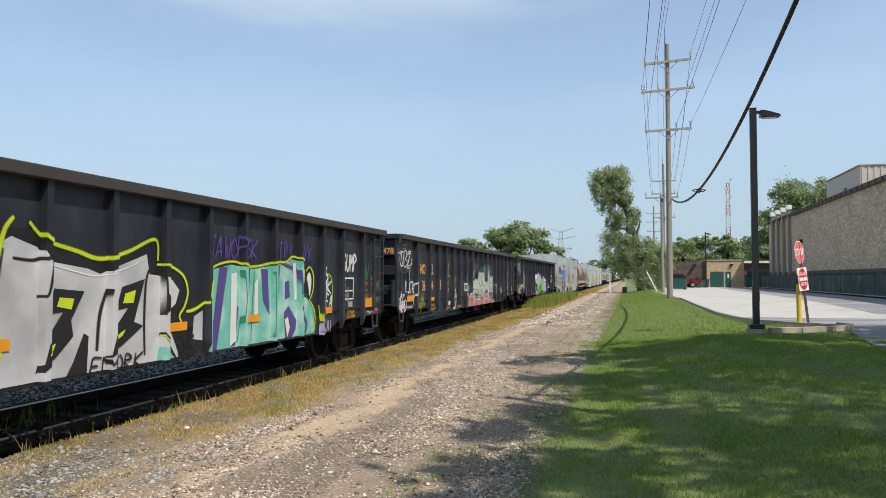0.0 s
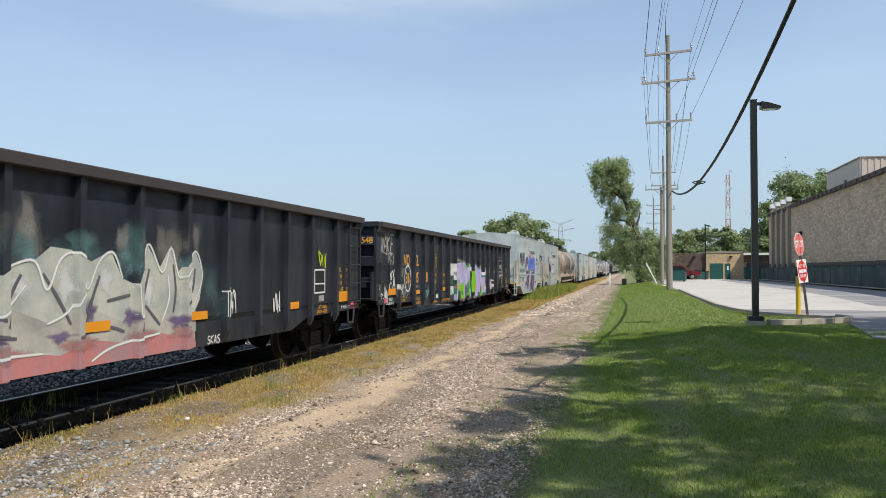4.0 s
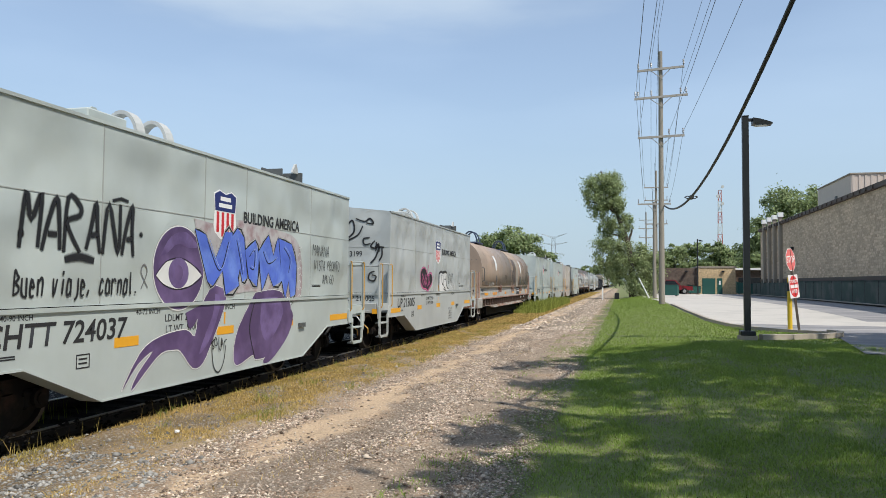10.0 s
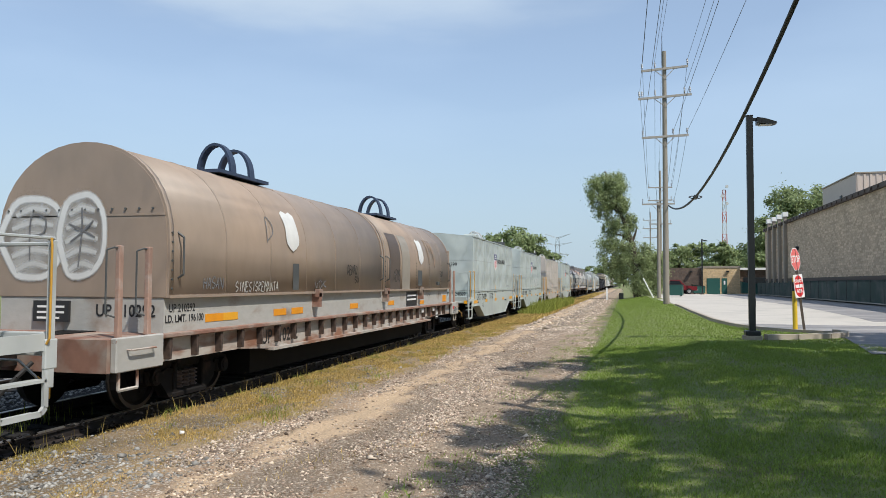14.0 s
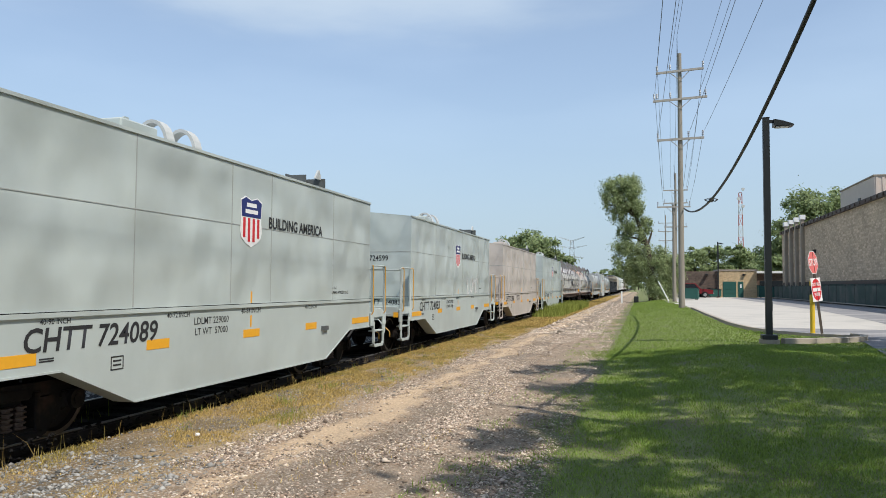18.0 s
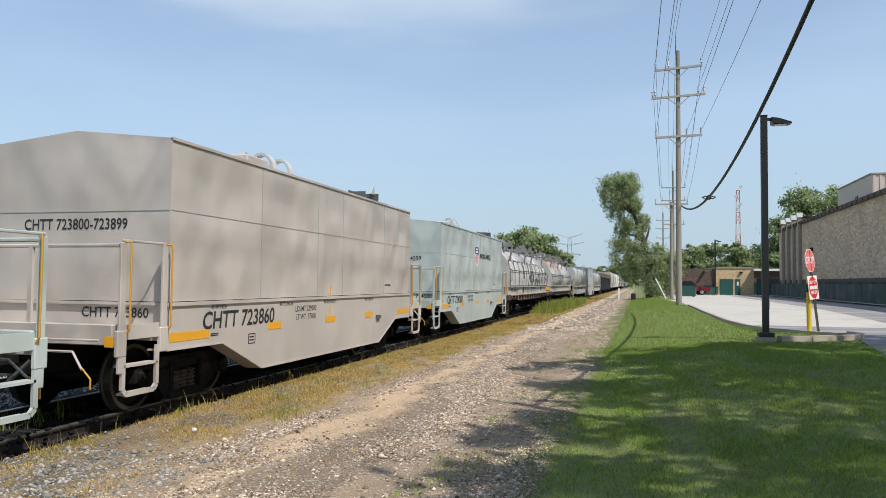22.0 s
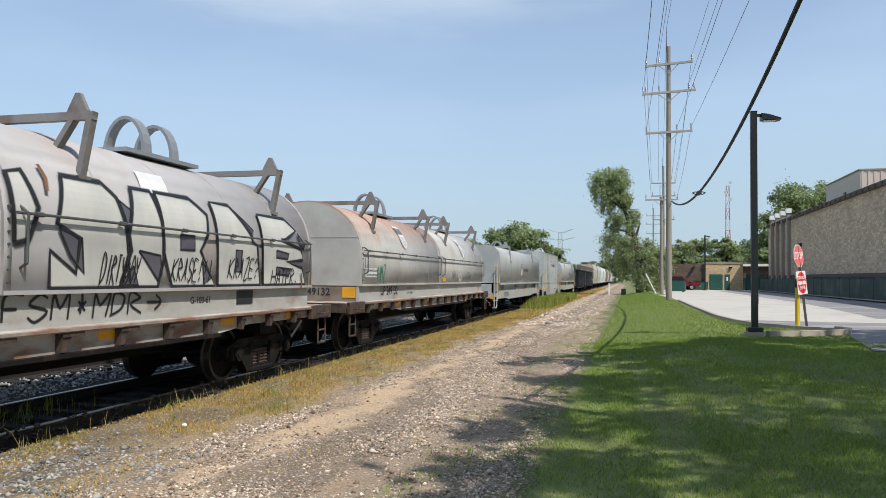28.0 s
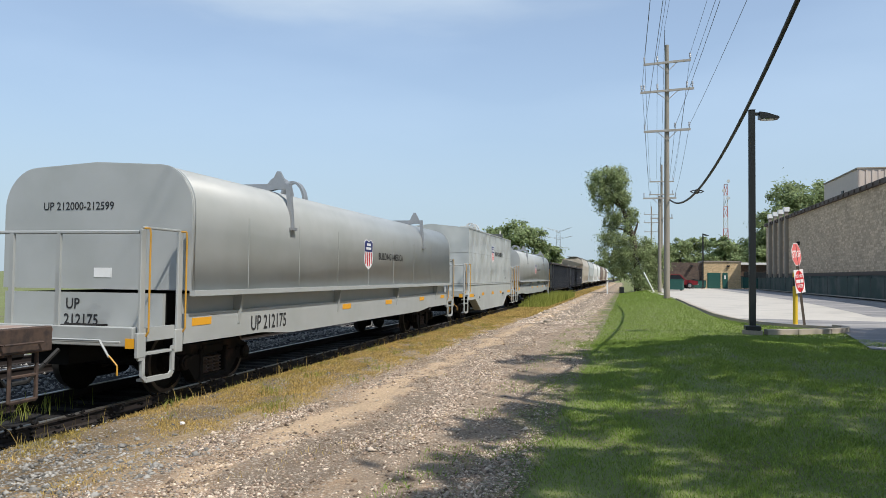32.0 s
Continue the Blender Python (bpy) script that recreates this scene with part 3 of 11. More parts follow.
utility_pole(5.05, 165.0, 16.8, 0.2, [(15.1, 1.5, 0, (-0.95, 0.95)), (13.3, 1.6, 0, (-0.9, 0.9)), (11.3, 1.5, 0, (-0.9, 0.9))], "distant wooden utility pole with crossarms")


def wire(name, a, b, sag, r, material, label, n=14, parent=None):
    a, b = Vector(a), Vector(b)
    pts = [a.lerp(b, i / n) - Vector((0, 0, sag * 4 * (i / n) * (1 - i / n))) for i in range(n + 1)]
    c = bpy.data.curves.new(name, "CURVE")
    c.dimensions, c.bevel_depth, c.bevel_resolution = "3D", r, 1
    s = c.splines.new("POLY")
    s.points.add(n)
    for p, q in zip(s.points, pts):
        p.co = (*q, 1)
    tmp = bpy.data.objects.new(name, c)
    scene.collection.objects.link(tmp)
    bpy.context.view_layer.update()
    me = bpy.data.meshes.new_from_object(tmp.evaluated_get(bpy.context.evaluated_depsgraph_get()))
    bpy.data.objects.remove(tmp)
    bpy.data.curves.remove(c)
    me.materials.clear()
    ob = part_of(name, me, material, parent)
    return ob if parent else tagged(ob, label, "cable", "wires on the poles")


mx, my = MAIN
for za, xa in ((16.35, -1.44), (16.35, -0.62), (16.35, 1.49), (14.4, -1.6), (14.4, 1.28), (11.5, -1.42), (11.5, 1.42), (11.5, 0.52), (18.2, -0.14)):
    wire("overhead_wire", (mx + xa, my - 0.2, PZ + za), (mx + xa * 1.02 + 0.2, -6, za + 0.9), 0.55, 0.011, M_THINWIRE, "thin grey overhead wire between the poles")
    wire("overhead_wire", (mx + xa, my - 0.2, PZ + za), (4.25 + xa, 97.8, 0.4 + min(za, 14.1)), 0.7, 0.012, M_THINWIRE, "thin grey overhead wire between the poles")
# unseen pole, added to stop the cable before its shadow crosses the road
utility_pole(3.12, 7.3, 8.5, 0.16, [], "short unseen wooden pole added to end the thick cable")
wire("thick_cable", (mx + 0.2, my - 0.1, PZ + 6.55), (3.01, 7.5, 8.03), 1.985, 0.05, M_WIRE, "thick black bundled cable sagging from the pole", 40)
utility_pole(2.9, -6.2, 17.2, 0.21, [(15.9, 1.52, 0, (-0.95, 0.98)), (13.95, 1.72, 0, (-0.95, 0.95)), (11.1, 1.5, 0, (-0.95, 0.95))], "tall weathered wooden utility pole with three crossarms")


def cable_splice():
    """The dark clamp that hangs on the thick cable."""
    t = thing("cable_splice", pose(2.90, 33.2, 5.52), "dark splice clamp hanging on the thick cable", "cable splice")
    part("clamp", boxes((-0.09, 0.09, -0.25, 0.25, -0.07, 0.09), bevel=0.03), M_WIRE, t)
    for s in (-1, 1):
        bm = bmesh.new()
        tube(bm, [(s * 0.02, 0, 0.03), (s * 0.14, 0.05, 0.07), (s * 0.27, 0, 0.02), (s * 0.14, -0.1, -0.06), (s * 0.02, 0, -0.02)], 0.022, 5)
        part("strand_loop", bm, M_WIRE, t)


cable_splice()


# ---- trees ----
def crown(name, blobs, per, size, material, parent, seed, droop=0.0, label="", loose=False):
    """Leaves as small bent cards in many clumps, or evenly strewn where loose; blobs are (x, y, z, rx, ry, rz)."""
    rng = np.random.default_rng(seed)
    P, OUT = [], []
    for bx, by, bz, rx, ry, rz in blobs:
        n = int(per * rx * rz)
        k = max(5, int(n / 55)) if n < 500 else int(n / 110)
        c = rng.normal(0, 1, (k, 3))
        c /= np.linalg.norm(c, axis=1)[:, None]
        c *= rng.uniform(0.45, 1.0, (k, 1)) ** 0.6
        cl = rng.integers(0, k, n)
        spread = rng.uniform(0.10, 0.28, (k, 1))[cl]
        q = c[cl] + rng.normal(0, 1, (n, 3)) * spread
        if loose:
            q = rng.uniform(-1.0, 1.0, (n, 3)) * [1, 1, 1.2]
        P.append(q * [rx, ry, rz] + [bx, by, bz])
        OUT.append(q / (np.linalg.norm(q, axis=1)[:, None] + 1e-6))
    P = np.concatenate(P)
    if droop:
        P[:, 2] -= np.abs(rng.normal(0, droop, len(P)))
    n = len(P)
    # leaves turn their faces outwards and up, with much scatter
    face = np.concatenate(OUT) * 0.9 + rng.normal(0, 0.5, (n, 3)) + [0, 0, 0.35]
    face /= np.linalg.norm(face, axis=1)[:, None] + 1e-6
    u = np.cross(face, rng.normal(0, 1, (n, 3)))
    u /= np.linalg.norm(u, axis=1)[:, None] + 1e-6
    w = np.cross(face, u)
    s = size * rng.uniform(0.5, 1.4, (n, 1))
    v = np.empty((n, 4, 3))
    v[:, 0], v[:, 1], v[:, 2], v[:, 3] = P - u * s, P + w * s * 0.45, P + u * s, P - w * s * 0.45
    f = np.arange(n * 4).reshape(n, 4)
    ob = arrays(name, v.reshape(-1, 3), f, material, "")
    ob.parent = parent
    if label:
        ob["label"] = label
    return ob


def limbs(bm, start, ends, r):
    for e in ends:
        a, b = Vector(start), Vector(e)
        mid = a.lerp(b, 0.5) + Vector((0.15, -0.1, 0.25))
        rod(bm, a, mid, r, 7, r * 0.7)
        rod(bm, mid, b, r * 0.7, 6, r * 0.25)


def leafy_tree(x, y, h, w, label, seed, material=None, per=120, size=0.22, group="", trunk=0.3, low=0.3):
    rng = random.Random(seed)
    t = thing("tree", pose(x, y, float(land(x, y)) - 0.1), label, "tree", group)
    bm = bmesh.new()
    rod(bm, (0, 0, -0.3), (rng.uniform(-0.3, 0.3), 0, h * 0.55), trunk, 9, trunk * 0.5)
    blobs = []
    for i in range(9):
        a = rng.uniform(0, 6.28)
        d = rng.uniform(0.15, 0.5) * w * 0.75
        z = h * rng.uniform(low + 0.12, 0.86)
        k = 1.0 - 0.45 * max(0, (z / h - 0.6) / 0.4)
        e = (math.cos(a) * d * k, math.sin(a) * d * k, z)
        blobs.append((*e, w * rng.uniform(0.2, 0.3), w * rng.uniform(0.2, 0.3), h * rng.uniform(0.11, 0.18)))
        limbs(bm, (0, 0, h * rng.uniform(0.2, 0.45)), [e], trunk * 0.4)
    blobs.append((0, 0, h * 0.85, w * 0.25, w * 0.25, h * 0.13))
    part("trunk", bm, M_BARK, t, "grey-brown trunk and limbs")
    crown("crown", blobs, per, size, material or M_LEAFD, t, seed)
    return t


def willow():
    x, y = 0.55, 86.0
    t = thing("willow_tree", pose(x, y, float(land(x, y)) - 0.1), "tall lopsided tree with a bare gap and dense low growth", "tree")
    bm = bmesh.new()
    path = [Vector(p) for p in ((0.6, 0, -0.3), (0.5, 0, 3.2), (0.1, 0, 6.3), (-1.1, 0, 9.6), (-2.3, 0, 12.6), (-2.9, 0, 14.6))]
    for i, (a, b) in enumerate(zip(path, path[1:])):
        rod(bm, a, b, 0.42 - 0.07 * i, 10, 0.42 - 0.07 * (i + 1))
    limbs(bm, path[3], [(-4.3, 0.5, 11.2), (-0.9, -0.5, 11.6), (-3.9, 0.3, 12.8)], 0.14)
    limbs(bm, path[2], [(-2.6, 0.3, 7.6), (0.6, 0.2, 8.3), (-2.2, -0.4, 5.2)], 0.15)
    limbs(bm, path[1], [(2.5, 0.4, 4.4), (-2.4, 0.4, 4.8), (1.6, -0.6, 5.4)], 0.15)
    part("trunk", bm, M_BARK, t, "leaning dark trunk and limbs")
    blobs = [(-3.0, 0, 13.6, 1.9, 1.6, 1.1), (-1.7, 0, 13.2, 1.4, 1.5, 1.4), (-3.9, 0, 12.4, 1.3, 1.4, 1.3), (-2.2, 0, 11.7, 1.6, 1.5, 1.3), (-3.2, 0.2, 10.6, 1.2, 1.2, 1.2),
             (-1.2, 0, 11.0, 1.1, 1.2, 1.3), (-1.1, 0, 9.0, 1.4, 1.3, 1.1), (-2.3, 0, 8.5, 1.0, 1.0, 1.2), (-0.4, 0, 8.0, 0.9, 1.0, 1.0), (0.1, 0, 9.4, 0.6, 0.7, 0.6),
             (-1.6, 0, 6.6, 1.9, 1.5, 1.1), (0.4, 0, 5.6, 1.9, 1.6, 1.3), (-2.3, 0, 5.0, 1.3, 1.3, 1.4), (2.0, 0, 4.6, 1.5, 1.5, 1.4), (2.6, 0, 3.0, 1.4, 1.4, 1.6),
             (0.8, 0, 3.4, 1.7, 1.6, 1.6), (1.6, -0.4, 1.6, 1.6, 1.4, 1.3), (-1.7, 0, 3.4, 0.9, 1.0, 1.5), (-1.0, 0, 4.6, 1.2, 1.3, 1.0)]
    crown("crown", blobs, 1600, 0.11, M_LEAF, t, 11, droop=0.35)


willow()
for i, (x, y, h, w) in enumerate([(-24.6, 176, 15.6, 13), (-32.0, 184, 15.0, 14), (-19.5, 190, 10.5, 9), (-40, 188, 12.5, 14), (-48, 192, 10.5, 13)]):
    leafy_tree(x, y, h, w, "broad dark green tree behind the railway", 20 + i, per=230, size=0.36, group="trees behind the railway", low=0.05)
for i, (x, y, h, w) in enumerate([(30.8, 140, 19.2, 15), (24.0, 134, 13.6, 10), (35.0, 141, 17.6, 10)]):
    leafy_tree(x, y, h, w, "tall green tree behind the brick building", 40 + i, per=300, size=0.28, group="trees behind the building", low=0.15)
for i in range(5):
    leafy_tree(8.5 + i * 4.4, 186 + (i % 3) * 7, (9.4, 11.4, 12.0, 11.6, 9.6)[i], 11, "distant green tree beyond the low building", 60 + i, per=330, size=0.32, group="far row of trees", low=0.02)
for i in range(12):
    leafy_tree(-70 + i * 6.2, 430 + (i % 4) * 11, 11.0 + (i * 31 % 6) * 0.8, 11, "far green tree along the railway", 80 + i, per=90, size=0.5, group="far trees by the track", low=0.02)
# the trees behind and beside the filming spot, which shade the lawn
for i, (x, y, h, w) in enumerate([(13.6, 1.5, 16.5, 12), (13.4, 9.0, 16.5, 11), (12.4, -5.5, 15, 11), (19, 12.0, 16.5, 11), (15.6, 18.4, 15.5, 10), (27, 14, 15.5, 11)]):
    leafy_tree(x, y, h, w, "leafy shade tree on the lawn", 100 + i, per=64, size=0.34, group="shade trees on the lawn", low=0.36)


def spreading_tree(x, y, reach, label):
    """A tall tree whose limbs reach out in a row; reach holds the middles of its leaf masses (x, y, z, radius)."""
    z = float(land(x, y))
    t = thing("tree", pose(x, y, z), label, "tree", "shade trees on the lawn")
    bm = bmesh.new()
    rod(bm, (0, 0, -0.3), (0, 0, 8.5), 0.42, 10, 0.26)
    ends = [(a - x, b - y, c - z) for a, b, c, r in reach]
    limbs(bm, (0, 0, 7.0), ends, 0.13)
    part("trunk", bm, M_BARK, t, "grey-brown trunk and limbs")
    masses = [(*e, q[3], q[3], q[3] * 0.65) for e, q in zip(ends, reach)]
    crown("crown", masses[:EDGE_MASSES], 290, 0.24, M_LEAFD, t, 131, label="outer leaves of the crown")
    crown("crown", masses[EDGE_MASSES:], 780, 0.13, M_LEAFD, t, 132, loose=True, label="inner leaves of the crown")


# leaf masses over the patches of ground that lie in shade
SHADE = [(-0.3, 5.4, 1.5), (-0.5, 7.6, 1.6), (-0.7, 10.0, 1.5), (0.4, 12.6, 1.5), (-1.5, 16.0, 1.2), (0.7, 15.2, 1.6), (0.9, 17.6, 1.6), (-0.6, 13.6, 1.1), (-0.4, 16.8, 1.2), (-0.7, 18.2, 0.9), (0.3, 18.9, 1.2), (1.9, 17.8, 1.6), (1.5, 20.2, 1.2), (3.6, 21.2, 1.4), (2.7, 19.6, 1.7), (5.0, 20.4, 1.6), (7.6, 20.8, 1.7), (10.2, 21.0, 1.9)]
EDGE_MASSES = len(SHADE)
SHADE += [(1.6 + 2.6 * i + 0.4 * (j % 2), 4.6 + 2.6 * j, 1.32) for i in range(4) for j in range(6)]
spreading_tree(10.6, 6.8, [(gx + 0.56 * (11.6 + 0.5 * (k % 3)), gy - 0.41 * (11.6 + 0.5 * (k % 3)), 11.6 + 0.5 * (k % 3), r) for k, (gx, gy, r) in enumerate(SHADE)],
               "tall spreading shade tree on the lawn")


# ---- buildings ----
M_TRIM = mat("pale concrete trim", (0.30, 0.26, 0.21), 0.85, vary=0.2)
M_ROOFEDGE = mat("dark roof edge", (0.075, 0.055, 0.045), 0.7, vary=0.3)
M_BOARD = mat("pale metal siding", (0.56, 0.47, 0.40), 0.6, vary=0.15)
M_GREENDOOR = mat("dark green door paint", (0.015, 0.085, 0.07), 0.5, vary=0.2)
M_FENCE = mat("green screen fence", (0.03, 0.055, 0.045), 0.8, vary=0.5, grain=8, patch=0.4, second=(0.09, 0.10, 0.09), second_at=0.58, second_scale=0.6)
M_WHITE = mat("white metal", (0.75, 0.75, 0.74), 0.5, vary=0.1)
M_DARKGLASS = mat("dark window glass", (0.02, 0.025, 0.03), 0.08, vary=0.1)
M_REDPAINT = mat("red truck paint", (0.16, 0.012, 0.018), 0.3, vary=0.1)
M_TYRE = mat("black rubber", (0.015, 0.015, 0.015), 0.85, vary=0.3)
M_CHROME = mat("bright metal", (0.6, 0.6, 0.6), 0.25, metal=0.9, vary=0.05)


def coursed(name, a, b, mortar, bw, bh, rough=0.9):
    """Blockwork for walls that stay far off: staggered courses on the y and z of the place."""
    m = bpy.data.materials.new(name)
    m.use_nodes = True
    n, l = m.node_tree.nodes, m.node_tree.links
    bs = n["Principled BSDF"]
    bs.inputs["Roughness"].default_value = rough
    tc, sep, com = n.new("ShaderNodeTexCoord"), n.new("ShaderNodeSeparateXYZ"), n.new("ShaderNodeCombineXYZ")
    add_ = n.new("ShaderNodeMath")
    add_.operation = "ADD"
    l.new(tc.outputs["Object"], sep.inputs["Vector"])
    l.new(sep.outputs["X"], add_.inputs[0])
    l.new(sep.outputs["Y"], add_.inputs[1])
    l.new(add_.outputs[0], com.inputs["X"])
    l.new(sep.outputs["Z"], com.inputs["Y"])
    br = n.new("ShaderNodeTexBrick")
    br.inputs["Color1"].default_value, br.inputs["Color2"].default_value, br.inputs["Mortar"].default_value = (*a, 1), (*b, 1), (*mortar, 1)
    br.inputs["Scale"].default_value, br.inputs["Brick Width"].default_value, br.inputs["Row Height"].default_value = 1.0, bw, bh
    br.inputs["Mortar Size"].default_value, br.inputs["Bias"].default_value = bh * 0.06, 0.0
    l.new(com.outputs["Vector"], br.inputs["Vector"])
    nz, nz2 = n.new("ShaderNodeTexNoise"), n.new("ShaderNodeTexNoise")
    nz.inputs["Scale"].default_value, nz2.inputs["Scale"].default_value = 0.35, 5.0
    l.new(tc.outputs["Object"], nz.inputs["Vector"])
    l.new(tc.outputs["Object"], nz2.inputs["Vector"])
    mr = n.new("ShaderNodeMath")
    mr.operation = "MULTIPLY_ADD"
    l.new(nz.outputs["Fac"], mr.inputs[0])
    mr.inputs[1].default_value = 0.5
    l.new(nz2.outputs["Fac"], mr.inputs[2])
    hs = n.new("ShaderNodeHueSaturation")
    l.new(br.outputs["Color"], hs.inputs["Color"])
    l.new(mr.outputs[0], hs.inputs["Value"])
    hs.inputs["Fac"].default_value = 0.75
    l.new(hs.outputs["Color"], bs.inputs["Base Color"])
    bp = n.new("ShaderNodeBump")
    bp.inputs["Strength"].default_value, bp.inputs["Distance"].default_value = 0.6, 0.03
    l.new(br.outputs["Fac"], bp.inputs["Height"])
    bp.invert = True
    l.new(bp.outputs["Normal"], bs.inputs["Normal"])
    return m


M_TANBLOCK = coursed("tan split-face blockwork", (0.72, 0.57, 0.41), (0.48, 0.37, 0.26), (0.50, 0.40, 0.29), 0.6, 0.2)
M_YBRICK = coursed("yellow brickwork", (0.74, 0.55, 0.32), (0.62, 0.45, 0.25), (0.45, 0.37, 0.27), 0.4, 0.14)
M_BROWNBRICK = coursed("brown brickwork", (0.17, 0.12, 0.09), (0.11, 0.08, 0.065), (0.16, 0.14, 0.12), 0.4, 0.14)
WX, WY0, WY1, WZ0, WTOP = 17.4, 28.0, 102.0, 0.2, 8.9

hall = thing("brick_hall", pose(0, 0, 0), "long tan block hall with flat roof and dark edge", "building")
part("wall", boxes((WX, WX + 0.4, WY0, WY1, WZ0, WTOP - 0.35), (WX + 0.4, WX + 30, WY1 - 0.4, WY1, WZ0, WTOP - 0.35), (WX + 0.4, WX + 30, WY0, WY0 + 0.4, WZ0, WTOP - 0.35)), M_TANBLOCK, hall, "tan split-face block wall")
part("roof", boxes((WX - 0.25, WX + 30.2, WY0 - 0.2, WY1 + 0.2, WTOP - 0.35, WTOP)), M_ROOFEDGE, hall, "flat roof with a dark fascia")
pent = part("penthouse", boxes((20.7, 40, 75, 87, WTOP, 12.1)), M_BOARD, hall, "pale metal-sided upper storey")
for i in range(36):
    part("siding_rib", boxes((20.8 + i * 0.53, 21.0 + i * 0.53, 74.95, 75.0, WTOP + 0.1, 12.0)), M_BOARD, pent)
part("penthouse_cap", boxes((20.6, 40.1, 74.9, 87.1, 12.1, 12.22)), M_TRIM, pent)
part("vent", boxes((20.62, 20.7, 79.5, 80.2, 10.2, 10.6)), M_LAMPBLK, pent)
for i in range(30):
    part("roof_drip", boxes((WX - 0.34, WX - 0.25, WY0 + 29 + i * 1.5, WY0 + 29.5 + i * 1.5, WTOP - 0.3, WTOP - 0.08)), M_ROOFEDGE, hall)
for i in range(4):
    y = 88.5 + i * 3.2
    d = part("drain_shaft", boxes((WX - 0.35, WX, y, y + 0.55, WZ0, WTOP + 0.45), bevel=0.02), M_TRIM, hall, "pale full-height concrete pier")
    part("pier_cap", boxes((WX - 0.45, WX + 0.1, y - 0.1, y + 0.65, WTOP + 0.45, WTOP + 0.95)), M_WHITE, d, "white cap")
part("wall_lamp", boxes((WX - 0.3, WX, 83.0, 83.5, 5.4, 5.75), bevel=0.03), M_LAMPBLK, hall, "dark wall lantern")
part("sill_band", boxes((WX - 0.06, WX, WY0, WY1, 2.15, 2.45)), M_ROOFEDGE, hall, "dark brown band above the lower wall")
part("lower_wall", boxes((WX - 0.04, WX, WY0, WY1, WZ0, 2.15)), M_FENCE, hall, "dark green lower wall")
fence = thing("screen_fence", pose(WX - 1.2, 0, 0.35), "dark green screened fence along the hall", "fence")
for i in range(21):
    y = 42 + i * 2.8
    part("post", rod(bmesh.new(), (0, y, -0.2), (0, y, 1.72), 0.035, 6), M_LAMPBLK, fence)
    part("screen", boxes((-0.012, 0.012, y + 0.04, y + 2.76, 0.12, 1.62)), M_FENCE, fence)
strip("pavement", [(y, 15.2, 17.35) for y in np.arange(40, 103, 3.0)], 0.12, M_KERB, "pale concrete footway along the hall", "pavement")

low = thing("low_building", pose(12.4, 104, 0.42), "small yellow brick building with green doors", "building")
part("wall", boxes((-2.6, 2.2, 0, 6, 0, 3.55)), M_YBRICK, low, "yellow brick wall")
part("roof_edge", boxes((-2.7, 2.3, -0.08, 6.1, 3.55, 3.75)), M_TRIM, low, "pale coping")
d = part("door", boxes((-2.0, -0.35, -0.06, 0.0, 0.0, 2.15)), M_GREENDOOR, low, "wide dark green door")
for k in range(4):
    part("door_panel", boxes((-1.93, -0.42, -0.075, -0.06, 0.08 + k * 0.51, 0.52 + k * 0.51)), M_GREENDOOR, d)
d = part("door", boxes((-0.1, 0.55, -0.06, 0.0, 0.0, 2.15)), M_GREENDOOR, low, "narrow dark green door")
part("door_window", boxes((0.12, 0.33, -0.075, -0.06, 1.3, 1.8)), M_WHITE, d, "small pale pane")
part("wall_lamp", boxes((0.45, 0.8, -0.25, 0.0, 2.95, 3.15)), M_LAMPBLK, low)
part("wall_lamp", boxes((-4.2, -3.85, -0.25, 0.3, 2.95, 3.15)), M_LAMPBLK, low)
part("side_wing", boxes((-8.8, -2.6, 0.3, 8, 0, 3.5)), M_BROWNBRICK, low, "dark brown brick wing")
part("back_wing", boxes((2.2, 9.0, 3.0, 9, 0, 3.3)), M_BROWNBRICK, low, "brown brick wing in shade")
part("wing_roof", boxes((2.1, 9.0, 2.6, 9, 3.3, 3.6)), M_WHITE, low, "white roof edge")
part("wing_window", boxes((3.0, 6.5, 2.94, 3.0, 1.3, 2.3)), M_DARKGLASS, low, "dark window strip")


def dumpster(x, y, label, turn=0, s=1.0):
    t = thing("dumpster", pose(x, y, float(land(x, y)) + 0.02, 0, 0, turn), label, "dumpster", "dumpsters of the lot")
    bm = bmesh.new()
    prism(bm, [(-0.9 * s, 0.1), (0.9 * s, 0.1), (0.95 * s, 1.25 * s), (-0.95 * s, 1.45 * s)], -0.7, 0.7)
    part("bin", bm, M_GREENDOOR, t, "dark green steel bin")
    bm = bmesh.new()
    prism(bm, [(-0.98 * s, 1.46 * s), (0.98 * s, 1.26 * s), (0.98 * s, 1.32 * s), (-0.98 * s, 1.52 * s)], -0.75, 0.75)
    part("lid", bm, M_LAMPBLK, t, "black lid")
    for sx in (-0.7, 0.7):
        part("caster", rod(bmesh.new(), (sx * s, -0.55, 0.08), (sx * s, -0.45, 0.08), 0.08, 10), M_TYRE, t)


dumpster(5.15, 83, "dark green dumpster with a closed lid", 80, 0.85)
dumpster(15.6, 103, "dark green dumpster beside the yellow building", 0, 1.1)
dumpster(9.2, 102.6, "dark grey-green dumpster behind the pickup", 6, 0.8)


